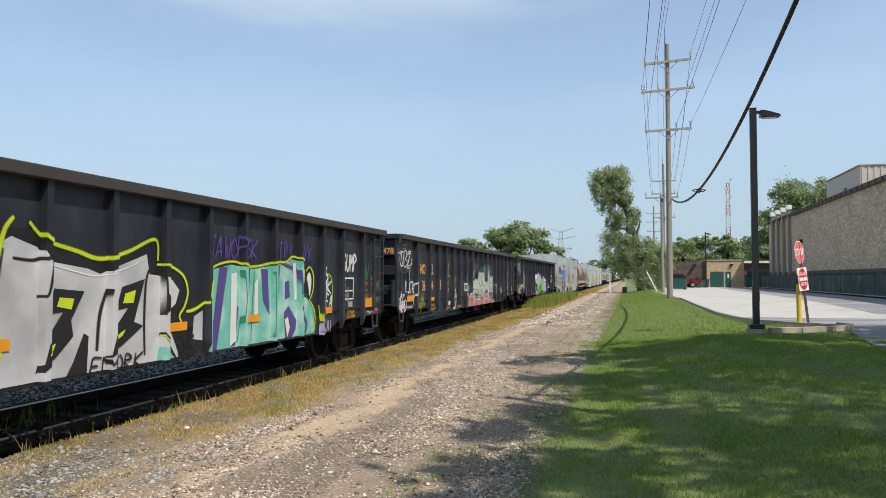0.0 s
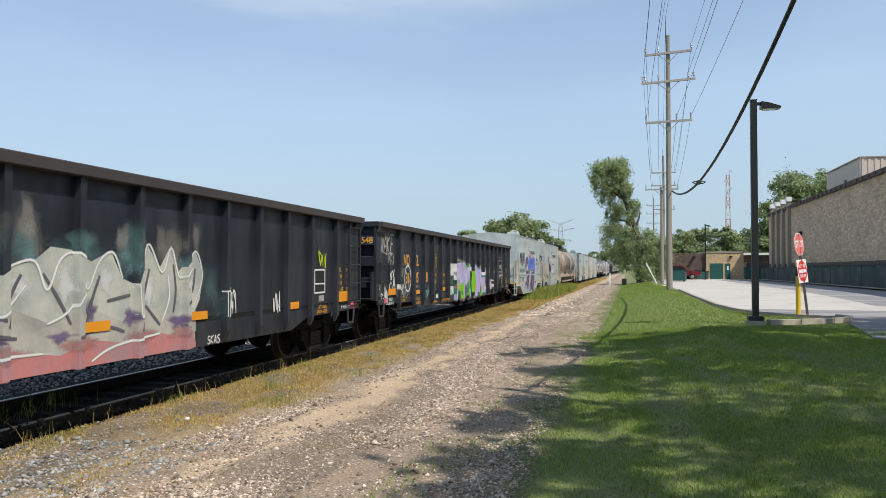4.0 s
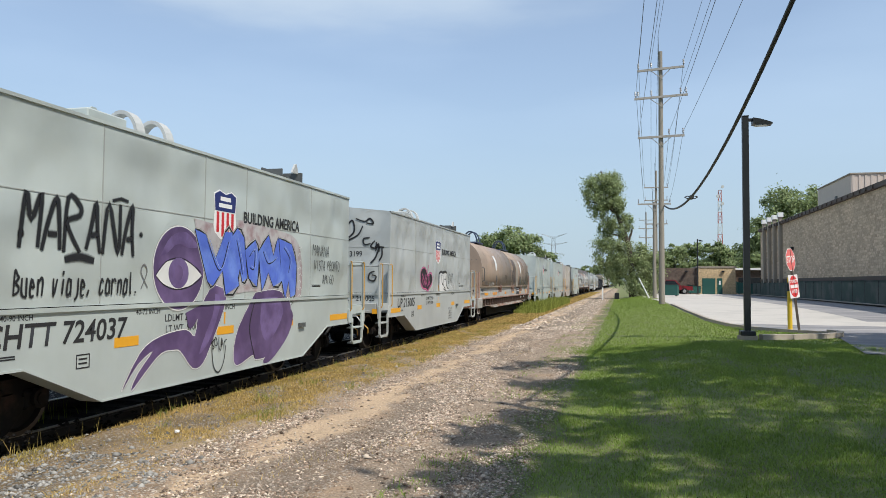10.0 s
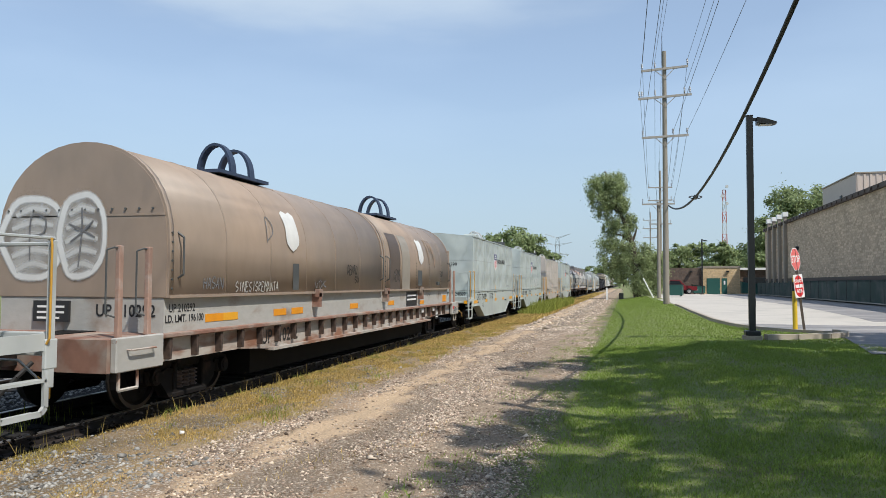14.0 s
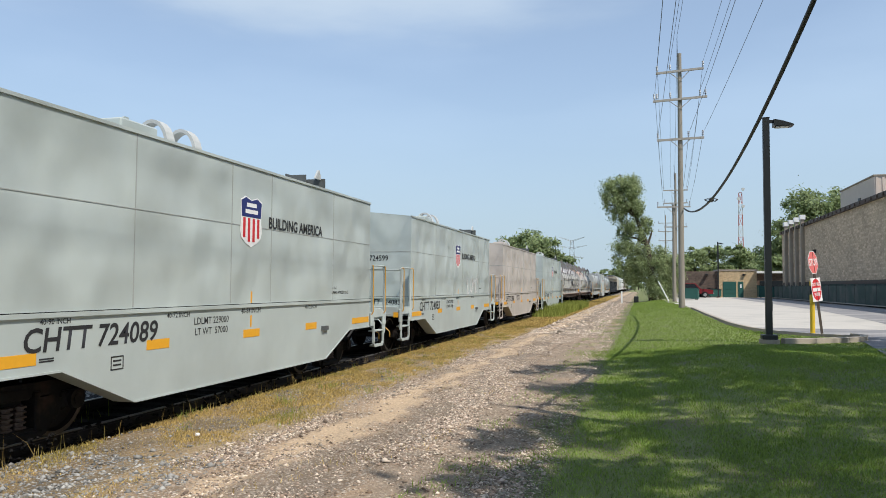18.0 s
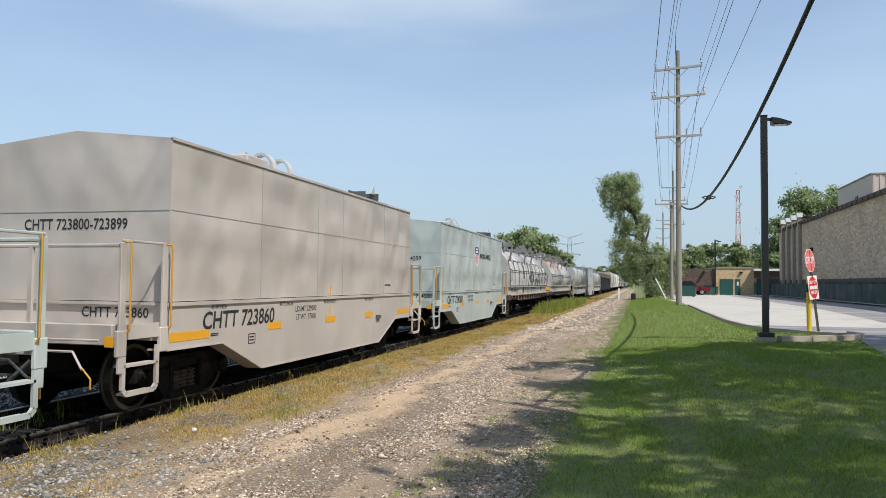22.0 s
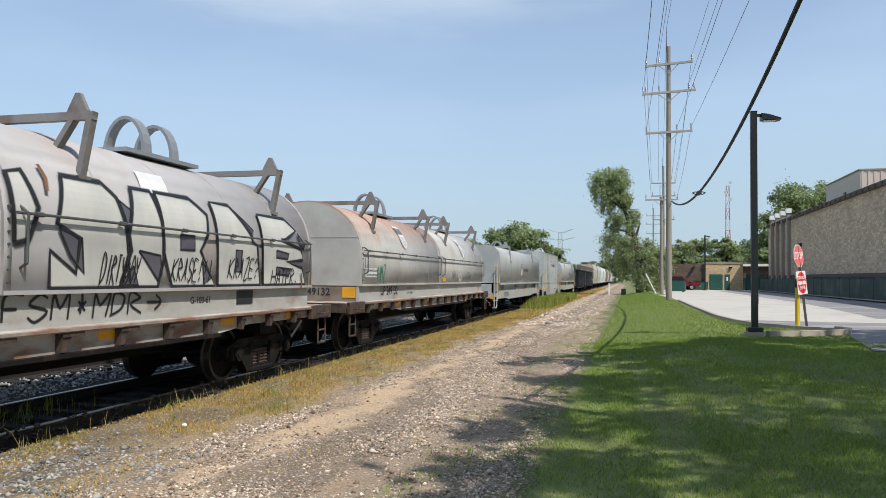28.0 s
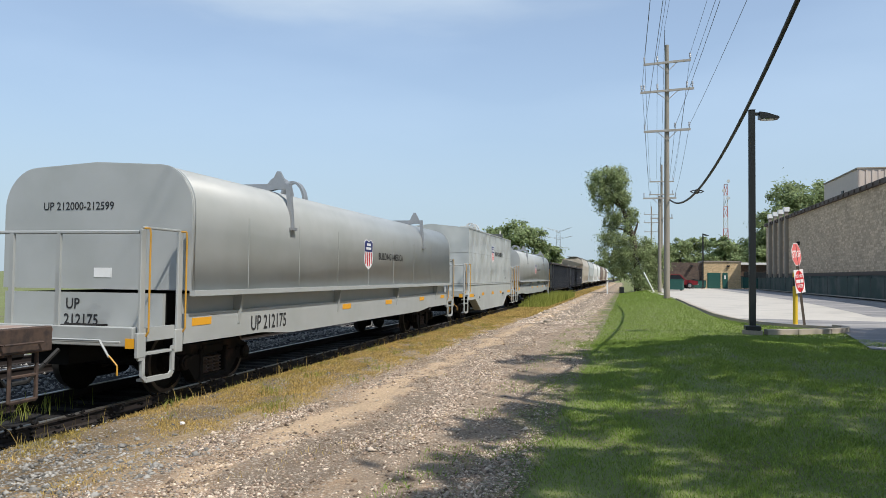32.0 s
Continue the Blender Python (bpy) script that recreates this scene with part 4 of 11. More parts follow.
def pickup():
    x, y = 5.9, 100.0
    t = thing("pickup_truck", pose(x, y, float(land(x, y)) + 0.02, 0, 0, 8), "parked red pickup truck", "truck")
    bm = bmesh.new()
    plate_pts = [(-2.7, 0.55), (2.75, 0.5), (2.8, 1.0), (1.4, 1.12), (-2.75, 1.15)]
    a = bmesh.new()
    prism(a, [(p[0], p[1]) for p in plate_pts], -0.95, 0.95)
    body = part("body", a, M_REDPAINT, t, "red body")
    a = bmesh.new()
    prism(a, [(-0.9, 1.13), (1.3, 1.12), (0.65, 1.8), (-0.75, 1.83)], -0.82, 0.82)
    cab = part("cab", a, M_REDPAINT, t, "red cab")
    a = bmesh.new()
    prism(a, [(-0.68, 1.2), (1.02, 1.2), (0.55, 1.72), (-0.62, 1.74)], -0.835, 0.835)
    part("side_window", a, M_DARKGLASS, cab, "dark glass")
    for px in (-1.75, 1.75):
        for s in (-1, 1):
            w = part("wheel", rod(bmesh.new(), (px, s * 0.72, 0.38), (px, s * 0.98, 0.38), 0.38, 18), M_TYRE, t)
            part("rim", rod(bmesh.new(), (px, s * 0.975, 0.38), (px, s * 0.99, 0.38), 0.22, 14), M_CHROME, w)
    part("headlight", boxes((2.72, 2.8, -0.85, -0.5, 0.8, 0.98)), M_WHITE, t)
    part("bumper", boxes((2.7, 2.9, -0.92, 0.92, 0.45, 0.65)), M_CHROME, t)
    part("tailgate", boxes((-2.82, -2.74, -0.9, 0.9, 0.6, 1.12)), M_REDPAINT, t)


pickup()


def lattice(name, x, y, h, w0, w1, label, category, mats, n=10, arms=()):
    t = thing(name, pose(x, y, 0), label, category)
    for k in range(n):
        bm = bmesh.new()
        za, zb = h * k / n, h * (k + 1) / n
        wa, wb = w0 + (w1 - w0) * k / n, w0 + (w1 - w0) * (k + 1) / n
        cs = [(-1, -1), (1, -1), (1, 1), (-1, 1)]
        for i in range(4):
            a, b = cs[i], cs[(i + 1) % 4]
            rod(bm, (a[0] * wa, a[1] * wa, za), (a[0] * wb, a[1] * wb, zb), 0.09, 4)
            rod(bm, (a[0] * wa, a[1] * wa, za), (b[0] * wb, b[1] * wb, zb), 0.06, 4)
            rod(bm, (a[0] * wb, a[1] * wb, zb), (b[0] * wb, b[1] * wb, zb), 0.05, 4)
        part("tower_section", bm, mats[k % len(mats)], t)
    for z, half, dz in arms:
        for s in (-1, 1):
            bm = bmesh.new()
            rod(bm, (0, 0, z), (s * half, 0, z + dz), 0.12, 4)
            rod(bm, (0, 0, z + 1.0), (s * half, 0, z + dz), 0.08, 4)
            part("arm", bm, mats[0], t)
    return t


M_TOWERRED = mat("faded red tower paint", (0.42, 0.16, 0.14), 0.7, vary=0.2)
M_TOWERWHT = mat("faded white tower paint", (0.5, 0.5, 0.5), 0.7, vary=0.2)
M_GALV = mat("galvanised steel", (0.32, 0.33, 0.34), 0.5, metal=0.5, vary=0.2)
mast = lattice("radio_tower", 30.6, 250, 32, 0.9, 0.45, "slim red and white lattice radio tower", "tower", [M_TOWERRED, M_TOWERWHT], 9)
for z, s in ((33, 1), (30, -1), (27.5, 1)):
    part("dish", rod(bmesh.new(), (s * 0.7, -0.9, z), (s * 0.7, -1.3, z), 0.5, 12), M_TOWERWHT, mast, "white dish")
lattice("transmission_tower", -47, 520, 34, 3.0, 1.0, "galvanised steel transmission tower", "tower", [M_GALV], 7, ((22, 8, 0), (28, 10, 2.5), (33, 9, 3.5)))
lattice("transmission_tower", -68, 560, 38, 3.0, 1.0, "galvanised steel transmission tower", "tower", [M_GALV], 7, ((24, 9, 0), (31, 9, 0), (37, 9, 0)))
part("mast", rod(bmesh.new(), (-22.5, 200, 0), (-22.5, 200, 15.5), 0.2, 6, 0.08), M_GALV)
tagged(bpy.data.objects["mast"], "plain slim grey steel mast behind the railway", "mast")


def far_bits():
    """Small things where the road meets the trees."""
    x, y = -2.1, 82.0
    t = thing("marker_post", pose(x, y, float(land(x, y))), "short white marker post beside the track", "marker post")
    part("post", boxes((-0.08, 0.08, -0.05, 0.05, -0.1, 1.3)), M_WHITE, t)
    part("post_cap", boxes((-0.09, 0.09, -0.06, 0.06, 1.3, 1.34)), M_WHITE, t)
    x, y = -0.6, 84.0
    t = thing("utility_cabinet", pose(x, y, float(land(x, y))), "small dark utility cabinet under the tree", "cabinet")
    part("body", boxes((-0.25, 0.25, -0.2, 0.2, 0.0, 0.7), bevel=0.03), M_LAMPBLK, t)
    part("door", boxes((-0.2, 0.2, -0.215, -0.2, 0.08, 0.62)), M_LAMPBLK, t)
    x, y = 2.45, 72.0
    t = thing("guy_guard", pose(x, y, float(land(x, y))), "white plastic guard on a slanting guy wire", "guy wire")
    part("guard", rod(bmesh.new(), (0, 0, 0), (-0.95, 0, 1.9), 0.06, 8), M_WHITE, t, "white plastic tube")
    part("guy_wire", rod(bmesh.new(), (-0.95, 0, 1.9), (-3.2, 1.0, 6.6), 0.012, 5), M_THINWIRE, t)


far_bits()


# ---- freight cars: y along the train, x towards the lawn, rail head at z = 0 ----
M_MINT = mat("pale grey-green car paint", (0.44, 0.487, 0.468), 0.42, vary=0.12, grain=3, patch=0.5, second=(0.385, 0.425, 0.41), second_at=0.55, second_scale=0.9, stretch=(1, 1, 0.8), bump=1.0, bump_scale=1.1, bump_dist=0.17, bump_detail=1.0)
M_MINT_SKIRT = mat("pale grey-green skirt paint", (0.44, 0.487, 0.468), 0.42, vary=0.12, grain=3, patch=0.5, second=(0.385, 0.425, 0.41), second_at=0.55, second_scale=0.9, stretch=(1, 1, 0.8), bump=1.0, bump_scale=1.1, bump_dist=0.05, bump_detail=1.0)
M_GREY = mat("pale grey car paint", (0.425, 0.447, 0.438), 0.42, vary=0.12, grain=3, patch=0.5, second=(0.37, 0.388, 0.38), second_at=0.55, second_scale=0.9, stretch=(1, 1, 0.8), bump=1.0, bump_scale=1.1, bump_dist=0.17, bump_detail=1.0)
M_GREY_SKIRT = mat("pale grey skirt paint", (0.425, 0.447, 0.438), 0.42, vary=0.12, grain=3, patch=0.5, second=(0.37, 0.388, 0.38), second_at=0.55, second_scale=0.9, stretch=(1, 1, 0.8), bump=1.0, bump_scale=1.1, bump_dist=0.05, bump_detail=1.0)
M_BEIGE = mat("beige car paint", (0.50, 0.447, 0.402), 0.45, vary=0.12, grain=3, patch=0.5, second=(0.435, 0.39, 0.352), second_at=0.55, second_scale=0.9, stretch=(1, 1, 0.8), bump=1.0, bump_scale=1.1, bump_dist=0.17, bump_detail=1.0)
M_BEIGE_SKIRT = mat("beige skirt paint", (0.50, 0.447, 0.402), 0.45, vary=0.12, grain=3, patch=0.5, second=(0.435, 0.39, 0.352), second_at=0.55, second_scale=0.9, stretch=(1, 1, 0.8), bump=1.0, bump_scale=1.1, bump_dist=0.05, bump_detail=1.0)
M_BROWN = mat("faded brown hood paint", (0.285, 0.222, 0.174), 0.5, vary=0.25, grain=4, patch=0.6, second=(0.33, 0.25, 0.19), second_at=0.55, second_scale=1.3, stretch=(1, 1, 0.6), bump=0.5, bump_scale=1.2, bump_dist=0.06, bump_detail=1.0)
M_OLDWHITE = mat("chalky grey-lilac hood paint", (0.39, 0.375, 0.375), 0.6, vary=0.25, grain=4, patch=0.7, second=(0.34, 0.28, 0.255), second_at=0.6, second_scale=1.0, stretch=(1, 1, 0.5), bump=0.2, bump_scale=2)
M_OLDGREY = mat("chalky pale grey paint", (0.44, 0.43, 0.405), 0.6, vary=0.25, grain=4, patch=0.7, second=(0.36, 0.34, 0.31), second_at=0.6, second_scale=1.2, bump=0.4, bump_scale=1.2, bump_dist=0.05, bump_detail=1.0)
M_RUSTWHITE = M_OLDGREY.copy()


def rust_crown(m):
    """A pinkish rust wash that has run down from the hood's crown."""
    m.name = "rust-washed grey hood paint"
    n, l = m.node_tree.nodes, m.node_tree.links
    hsv = [k for k in n if k.bl_idname == "ShaderNodeHueSaturation"][0]
    src = hsv.inputs["Color"].links[0].from_socket
    tc, sep, nz = n.new("ShaderNodeTexCoord"), n.new("ShaderNodeSeparateXYZ"), n.new("ShaderNodeTexNoise")
    nz.inputs["Scale"].default_value, nz.inputs["Detail"].default_value = 0.9, 6.0
    mp = n.new("ShaderNodeMapping")
    mp.inputs["Scale"].default_value = (1, 1, 0.35)
    l.new(tc.outputs["Object"], mp.inputs["Vector"])
    l.new(mp.outputs["Vector"], nz.inputs["Vector"])
    l.new(tc.outputs["Object"], sep.inputs["Vector"])
    add_ = n.new("ShaderNodeMath")
    add_.operation = "MULTIPLY_ADD"
    l.new(nz.outputs["Fac"], add_.inputs[0])
    add_.inputs[1].default_value = 1.5
    l.new(sep.outputs["Z"], add_.inputs[2])
    mr = n.new("ShaderNodeMapRange")
    mr.inputs["From Min"].default_value, mr.inputs["From Max"].default_value, mr.inputs["To Max"].default_value = 3.4, 4.1, 0.9
    l.new(add_.outputs[0], mr.inputs["Value"])
    mx = n.new("ShaderNodeMix")
    mx.data_type = "RGBA"
    l.new(mr.outputs["Result"], mx.inputs["Factor"])
    l.new(src, mx.inputs["A"])
    mx.inputs["B"].default_value = (0.40, 0.24, 0.175, 1)
    l.new(mx.outputs["Result"], hsv.inputs["Color"])


rust_crown(M_RUSTWHITE)
M_DIRTYDECK = mat("rust-streaked white frame paint", (0.42, 0.385, 0.345), 0.65, vary=0.4, grain=7, patch=1.2, second=(0.24, 0.12, 0.075), second_at=0.54, second_scale=2.2, second_soft=0.09, stretch=(1, 0.5, 1.8), bump=0.2, bump_scale=9)
M_RUSTDECK = mat("rusty deck steel", (0.23, 0.12, 0.085), 0.85, vary=0.4, grain=8, second=(0.30, 0.25, 0.21), second_at=0.56, second_scale=2.5)
M_TROUGH = mat("grey-white trough paint", (0.40, 0.39, 0.365), 0.6, vary=0.25, grain=6, patch=1.0, second=(0.24, 0.17, 0.12), second_at=0.66, second_scale=2.0, stretch=(1, 0.7, 1.4), bump=0.2, bump_scale=8)
M_SOILED = mat("soiled trough paint", (0.27, 0.225, 0.185), 0.7, vary=0.35, grain=6, patch=1.0, second=(0.13, 0.095, 0.075), second_at=0.52, second_scale=2.0, second_soft=0.2, bump=0.2, bump_scale=8)
M_PAD = mat("dark rusted bracket steel", (0.075, 0.048, 0.036), 0.85, vary=0.5, grain=30, second=(0.03, 0.022, 0.02), second_at=0.55, second_scale=9)
M_RUSTPOST = mat("rusty flaking upright paint", (0.34, 0.215, 0.165), 0.75, vary=0.3, second=(0.42, 0.37, 0.33), second_at=0.64, second_scale=4.0)
M_LOOPBLUE = mat("dark blue loop paint", (0.03, 0.045, 0.085), 0.5, vary=0.2)
M_DKGREY = mat("dark grey steel", (0.08, 0.085, 0.085), 0.6, vary=0.3)
M_HOPPER = mat("beige hopper paint", (0.42, 0.37, 0.30), 0.5, vary=0.2, patch=0.5)
M_HOPBRN = mat("brown hopper paint", (0.17, 0.11, 0.085), 0.6, vary=0.2, patch=0.5)
M_HOPWHT = mat("white hopper paint", (0.62, 0.62, 0.60), 0.5, vary=0.15, patch=0.5)
M_HOSE = mat("black air hose", (0.01, 0.01, 0.01), 0.7)
M_PLAIN = mat("plain grey car paint", (0.375, 0.39, 0.385), 0.45, vary=0.14, grain=3, patch=0.5, second=(0.34, 0.355, 0.345), second_at=0.56, second_scale=0.9, bump=0.6, bump_scale=1.0, bump_dist=0.04, bump_detail=1.0)
SKIRT = {M_MINT: M_MINT_SKIRT, M_GREY: M_GREY_SKIRT, M_BEIGE: M_BEIGE_SKIRT}
R_WHEEL = 0.457


def lathe(bm, prof, seg=26, m=None):
    """A ring shape from (along x, radius) pairs, round the x axis."""
    rings = []
    for x, r in prof:
        rings.append([bm.verts.new((x, r * math.cos(2 * math.pi * i / seg), r * math.sin(2 * math.pi * i / seg))) for i in range(seg)])
    for a, b in zip(rings, rings[1:]):
        for i in range(seg):
            j = (i + 1) % seg
            bm.faces.new((a[i], a[j], b[j], b[i]))
    for r in (rings[0], rings[-1]):
        bm.faces.new(r)
    bmesh.ops.recalc_face_normals(bm, faces=bm.faces)
    return bm


def wheel_mesh():
    bm = bmesh.new()
    lathe(bm, [(-0.86, 0.08), (0.86, 0.08)], 12)
    for s in (-1, 1):
        lathe(bm, [(s * 0.685, R_WHEEL + 0.025), (s * 0.715, R_WHEEL + 0.025), (s * 0.725, R_WHEEL), (s * 0.83, R_WHEEL - 0.004), (s * 0.83, 0.40), (s * 0.775, 0.37),
                   (s * 0.765, 0.17), (s * 0.84, 0.13), (s * 0.84, 0.02)])
        # holes and cast marks that show the wheel turning
        for k in range(3):
            a = 2 * math.pi * k / 3
            rod(bm, (s * 0.768, 0.28 * math.cos(a), 0.28 * math.sin(a)), (s * 0.782, 0.28 * math.cos(a), 0.28 * math.sin(a)), 0.035, 6)
    me = mesh_of(bm, "wheelset")
    me.materials.append(M_WHEEL)
    me.materials.append(M_TREAD)
    for p in me.polygons:
        c = p.center
        r = math.hypot(c.y, c.z)
        if r > 0.42:
            p.material_index = 1
    return me


def side_frame_mesh():
    """Cast side frame: top chord over both boxes, a deep belly with a window for the springs."""
    bm = bmesh.new()
    plate(bm, [(-1.12, 0.40), (-1.12, 0.58), (-0.75, 0.70), (0.75, 0.70), (1.12, 0.58), (1.12, 0.40), (0.70, 0.42), (0.56, 0.54), (-0.56, 0.54), (-0.70, 0.42)], 0.90, 1.04)
    plate(bm, [(-0.80, 0.46), (-0.56, 0.54), (-0.36, 0.52), (-0.36, 0.21), (0.36, 0.21), (0.36, 0.52), (0.56, 0.54), (0.80, 0.46), (0.50, 0.12), (0.40, 0.09), (-0.40, 0.09), (-0.50, 0.12)], 0.90, 1.07)
    for s in (-1, 1):
        box(bm, 0.88, 1.09, s * 0.37 - 0.045, s * 0.37 + 0.045, 0.16, 0.60, bevel=0.015)
        box(bm, 0.88, 1.10, s * 0.89 - 0.17, s * 0.89 + 0.17, 0.34, 0.56, bevel=0.03)
        rod(bm, (1.08, s * 0.89, 0.455), (1.15, s * 0.89, 0.455), 0.115, 14)
        rod(bm, (1.15, s * 0.89, 0.455), (1.165, s * 0.89, 0.455), 0.07, 10)
    box(bm, 0.86, 1.10, -0.44, 0.44, 0.09, 0.18, bevel=0.02)
    box(bm, 0.95, 1.06, -0.30, 0.30, 0.52, 0.66, bevel=0.02)
    return mesh_of(bm, "side_frame")


def spring_mesh():
    bm = bmesh.new()
    prof = [(0.2, 0.05)]
    for k in range(5):
        lz = 0.215 + k * 0.056
        prof += [(lz, 0.055), (lz + 0.008, 0.082), (lz + 0.026, 0.082), (lz + 0.036, 0.055)]
    lathe(bm, prof, 7)
    bmesh.ops.transform(bm, matrix=Matrix.Translation((1.0, 0, 0)) @ Matrix.Rotation(radians(-90), 4, "Y"), verts=bm.verts)
    return mesh_of(bm, "spring")


WHEELSET, SIDEFRAME, SPRING = wheel_mesh(), side_frame_mesh(), spring_mesh()
M_SPRING = mat("rusty coil spring", (0.075, 0.05, 0.04), 0.7, vary=0.4)
for me, m in ((SIDEFRAME, M_TRUCK), (SPRING, M_SPRING)):
    me.materials.append(m)
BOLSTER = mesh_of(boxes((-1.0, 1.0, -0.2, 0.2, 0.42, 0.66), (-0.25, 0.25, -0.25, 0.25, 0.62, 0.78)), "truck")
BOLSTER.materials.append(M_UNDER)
ROLLING = []          # wheelsets that turn: (object, y, distance offset)


def trucks(car, ys):
    for y in ys:
        t = new("truck", BOLSTER)
        t.parent = car
        t.location = (0, y, 0)
        t["label"] = "rusty cast steel truck"
        for s in (-1, 1):
            f = new("side_frame", SIDEFRAME)
            f.parent = t
            f.rotation_euler = (0, 0, 0 if s > 0 else math.pi)
            for dy in (-0.18, 0.0, 0.18):
                g = new("spring", SPRING)
                g.parent = t
                g.location = (0, dy, 0)
                g.rotation_euler = (0, 0, 0 if s > 0 else math.pi)
            w = new("wheelset", WHEELSET)
            w.parent = t
            w.location = (0, s * 0.89, R_WHEEL)
            ROLLING.append((w, s * 0.89))


def coupler(car, y, s):
    """Coupler, drawbar and air hose at an end."""
    bm = boxes((-0.09, 0.09, min(y, y + s * 0.5), max(y, y + s * 0.5), 0.74, 0.92))
    box(bm, -0.16, 0.16, min(y + s * 0.42, y + s * 0.68), max(y + s * 0.42, y + s * 0.68), 0.68, 0.98, bevel=0.04)
    part("coupler", bm, M_TRUCK, car, "rusty knuckle coupler")
    bm = bmesh.new()
    tube(bm, [(0.35, y + s * 0.1, 0.78), (0.36, y + s * 0.35, 0.62), (0.3, y + s * 0.55, 0.42), (0.2, y + s * 0.68, 0.40)], 0.03, 6)
    part("air_hose", bm, M_HOSE, car, "black air hose")


def ladder(car, x, y0, y1, zs, material, out=0.07, name="ladder"):
    for z in zs:
        bm = tube(bmesh.new(), [(x, y0, z), (x + out, y0, z), (x + out, y1, z), (x, y1, z)], 0.014, 5)
        part("rung", bm, material, car)


def bar_text(car, y, z, w, h, x, material, name="stencil", rows=1):
    bm = bmesh.new()
    for r in range(rows):
        zz = z - r * h * 1.6
        box(bm, x, x + 0.003, y - w / 2, y + w / 2, zz - h / 2, zz + h / 2)
    return part(name, bm, material, car)


RIBS = [-8.62] + [-7.2 + 1.04 * k for k in range(15)] + [8.62]
GX, RIBX, RIBW = 1.47, 1.565, 0.095


def to_side(me, x, y, z, rot=0.0):
    """Turns flat lettering (x right, y up) onto the lawn side of a car, reading along +y, at (y, z)."""
    me.transform(Matrix.Translation((x, y, z)) @ Matrix.Rotation(radians(90), 4, "Z") @ Matrix.Rotation(radians(90), 4, "X") @ Matrix.Rotation(radians(rot), 4, "Z"))
    return me


def to_end(me, y, x, z):
    """Turns flat lettering onto the end of a car that faces the lens, reading along +x."""
    me.transform(Matrix.Translation((x, y, z)) @ Matrix.Rotation(radians(90), 4, "X"))
    return me


def over_ribs(me, lift):
    """Folds flat paint at x = 0 over the ribs and panels of a gondola's side."""
    bm = bmesh.new()
    bm.from_mesh(me)
    ys = [v.co.y for v in bm.verts]
    lo, hi = min(ys), max(ys)
    for c in RIBS:
        for e in (-RIBW / 2 - 0.004, -RIBW / 2, RIBW / 2, RIBW / 2 + 0.004):
            if lo < c + e < hi:
                bmesh.ops.bisect_plane(bm, geom=bm.verts[:] + bm.edges[:] + bm.faces[:], plane_co=(0, c + e, 0), plane_no=(0, 1, 0), dist=1e-5)
    for v in bm.verts:
        on = any(abs(v.co.y - c) < RIBW / 2 + 0.002 for c in RIBS)
        v.co.x += (RIBX if on else GX) + lift
    bm.to_mesh(me)
    bm.free()
    return me


def prism_x(bm, outline, x0, x1):
    """A bar along x with an outline in (y, z)."""
    a = [bm.verts.new((x0, p, q)) for p, q in outline]
    b = [bm.verts.new((x1, p, q)) for p, q in outline]
    bm.faces.new(a)
    bm.faces.new(b[::-1])
    for i in range(len(a)):
        j = (i + 1) % len(a)
        bm.faces.new((a[j], a[i], b[i], b[j]))


def gondola_meshes():
    H, HF = 10.25, 10.10        # the far end as it lies nearer
    out = {}
    # side sheets, fish-bellied
    prof = [(-H, 0.90), (-7.3, 0.86), (-6.6, 0.66), (6.6, 0.66), (7.3, 0.86), (HF, 0.90), (HF, 2.86), (-H, 2.86)]
    out["side"] = [mesh_of(plate(bmesh.new(), prof, GX - 0.03, GX), "side_sheet"), mesh_of(plate(bmesh.new(), prof, -GX, -GX + 0.03), "side_sheet")]
    bm = bmesh.new()
    box(bm, GX - 0.06, RIBX + 0.045, -H, HF, 2.84, 2.98, bevel=0.012)
    out["chord"] = mesh_of(bm, "top_chord")
    bm = bmesh.new()
    box(bm, GX, RIBX - 0.02, -H, -6.8, 0.86, 0.98)
    out["sill"] = mesh_of(bm, "sill_angle")
    bm = bmesh.new()
    prism(bm, [(GX - 0.002, 0.70), (GX + 0.03, 0.70), (RIBX, 0.84), (RIBX, 2.84), (GX - 0.002, 2.84)], -RIBW / 2, RIBW / 2)
    out["rib"] = mesh_of(bm, "rib")
    out["floor"] = mesh_of(boxes((-GX, GX, -H, H, 1.02, 1.10)), "floor")
    out["centre_sill"] = mesh_of(boxes((-0.24, 0.24, -H + 0.1, H - 0.1, 0.55, 0.98), (-1.3, 1.3, -8.85, -8.45, 0.74, 1.0), (-1.3, 1.3, 8.45, 8.85, 0.74, 1.0)), "centre_sill")
    bm = boxes((-GX, GX, -0.03, 0.03, 1.0, 2.9), (-GX, 0.71, -0.15, -0.03, 1.33, 2.84), (1.41, GX, -0.15, -0.03, 1.0, 2.84), (0.30, 0.32, -0.158, -0.15, 1.36, 2.82))
    for z in (1.445, 1.985, 2.505):
        prism_x(bm, [(-0.03, z - 0.15), (-0.15, z - 0.11), (-0.15, z + 0.11), (-0.03, z + 0.14)], 0.71, 1.41)
    for x, z in ((0.40, 2.52), (0.40, 2.0), (-0.5, 2.5), (-0.5, 1.6)):
        box(bm, x - 0.03, x + 0.03, -0.165, -0.15, z - 0.012, z + 0.012)
    box(bm, -GX - 0.02, GX + 0.05, -0.17, 0.05, 2.84, 2.98, bevel=0.012)
    out["end"] = mesh_of(bm, "end_wall")
    return out


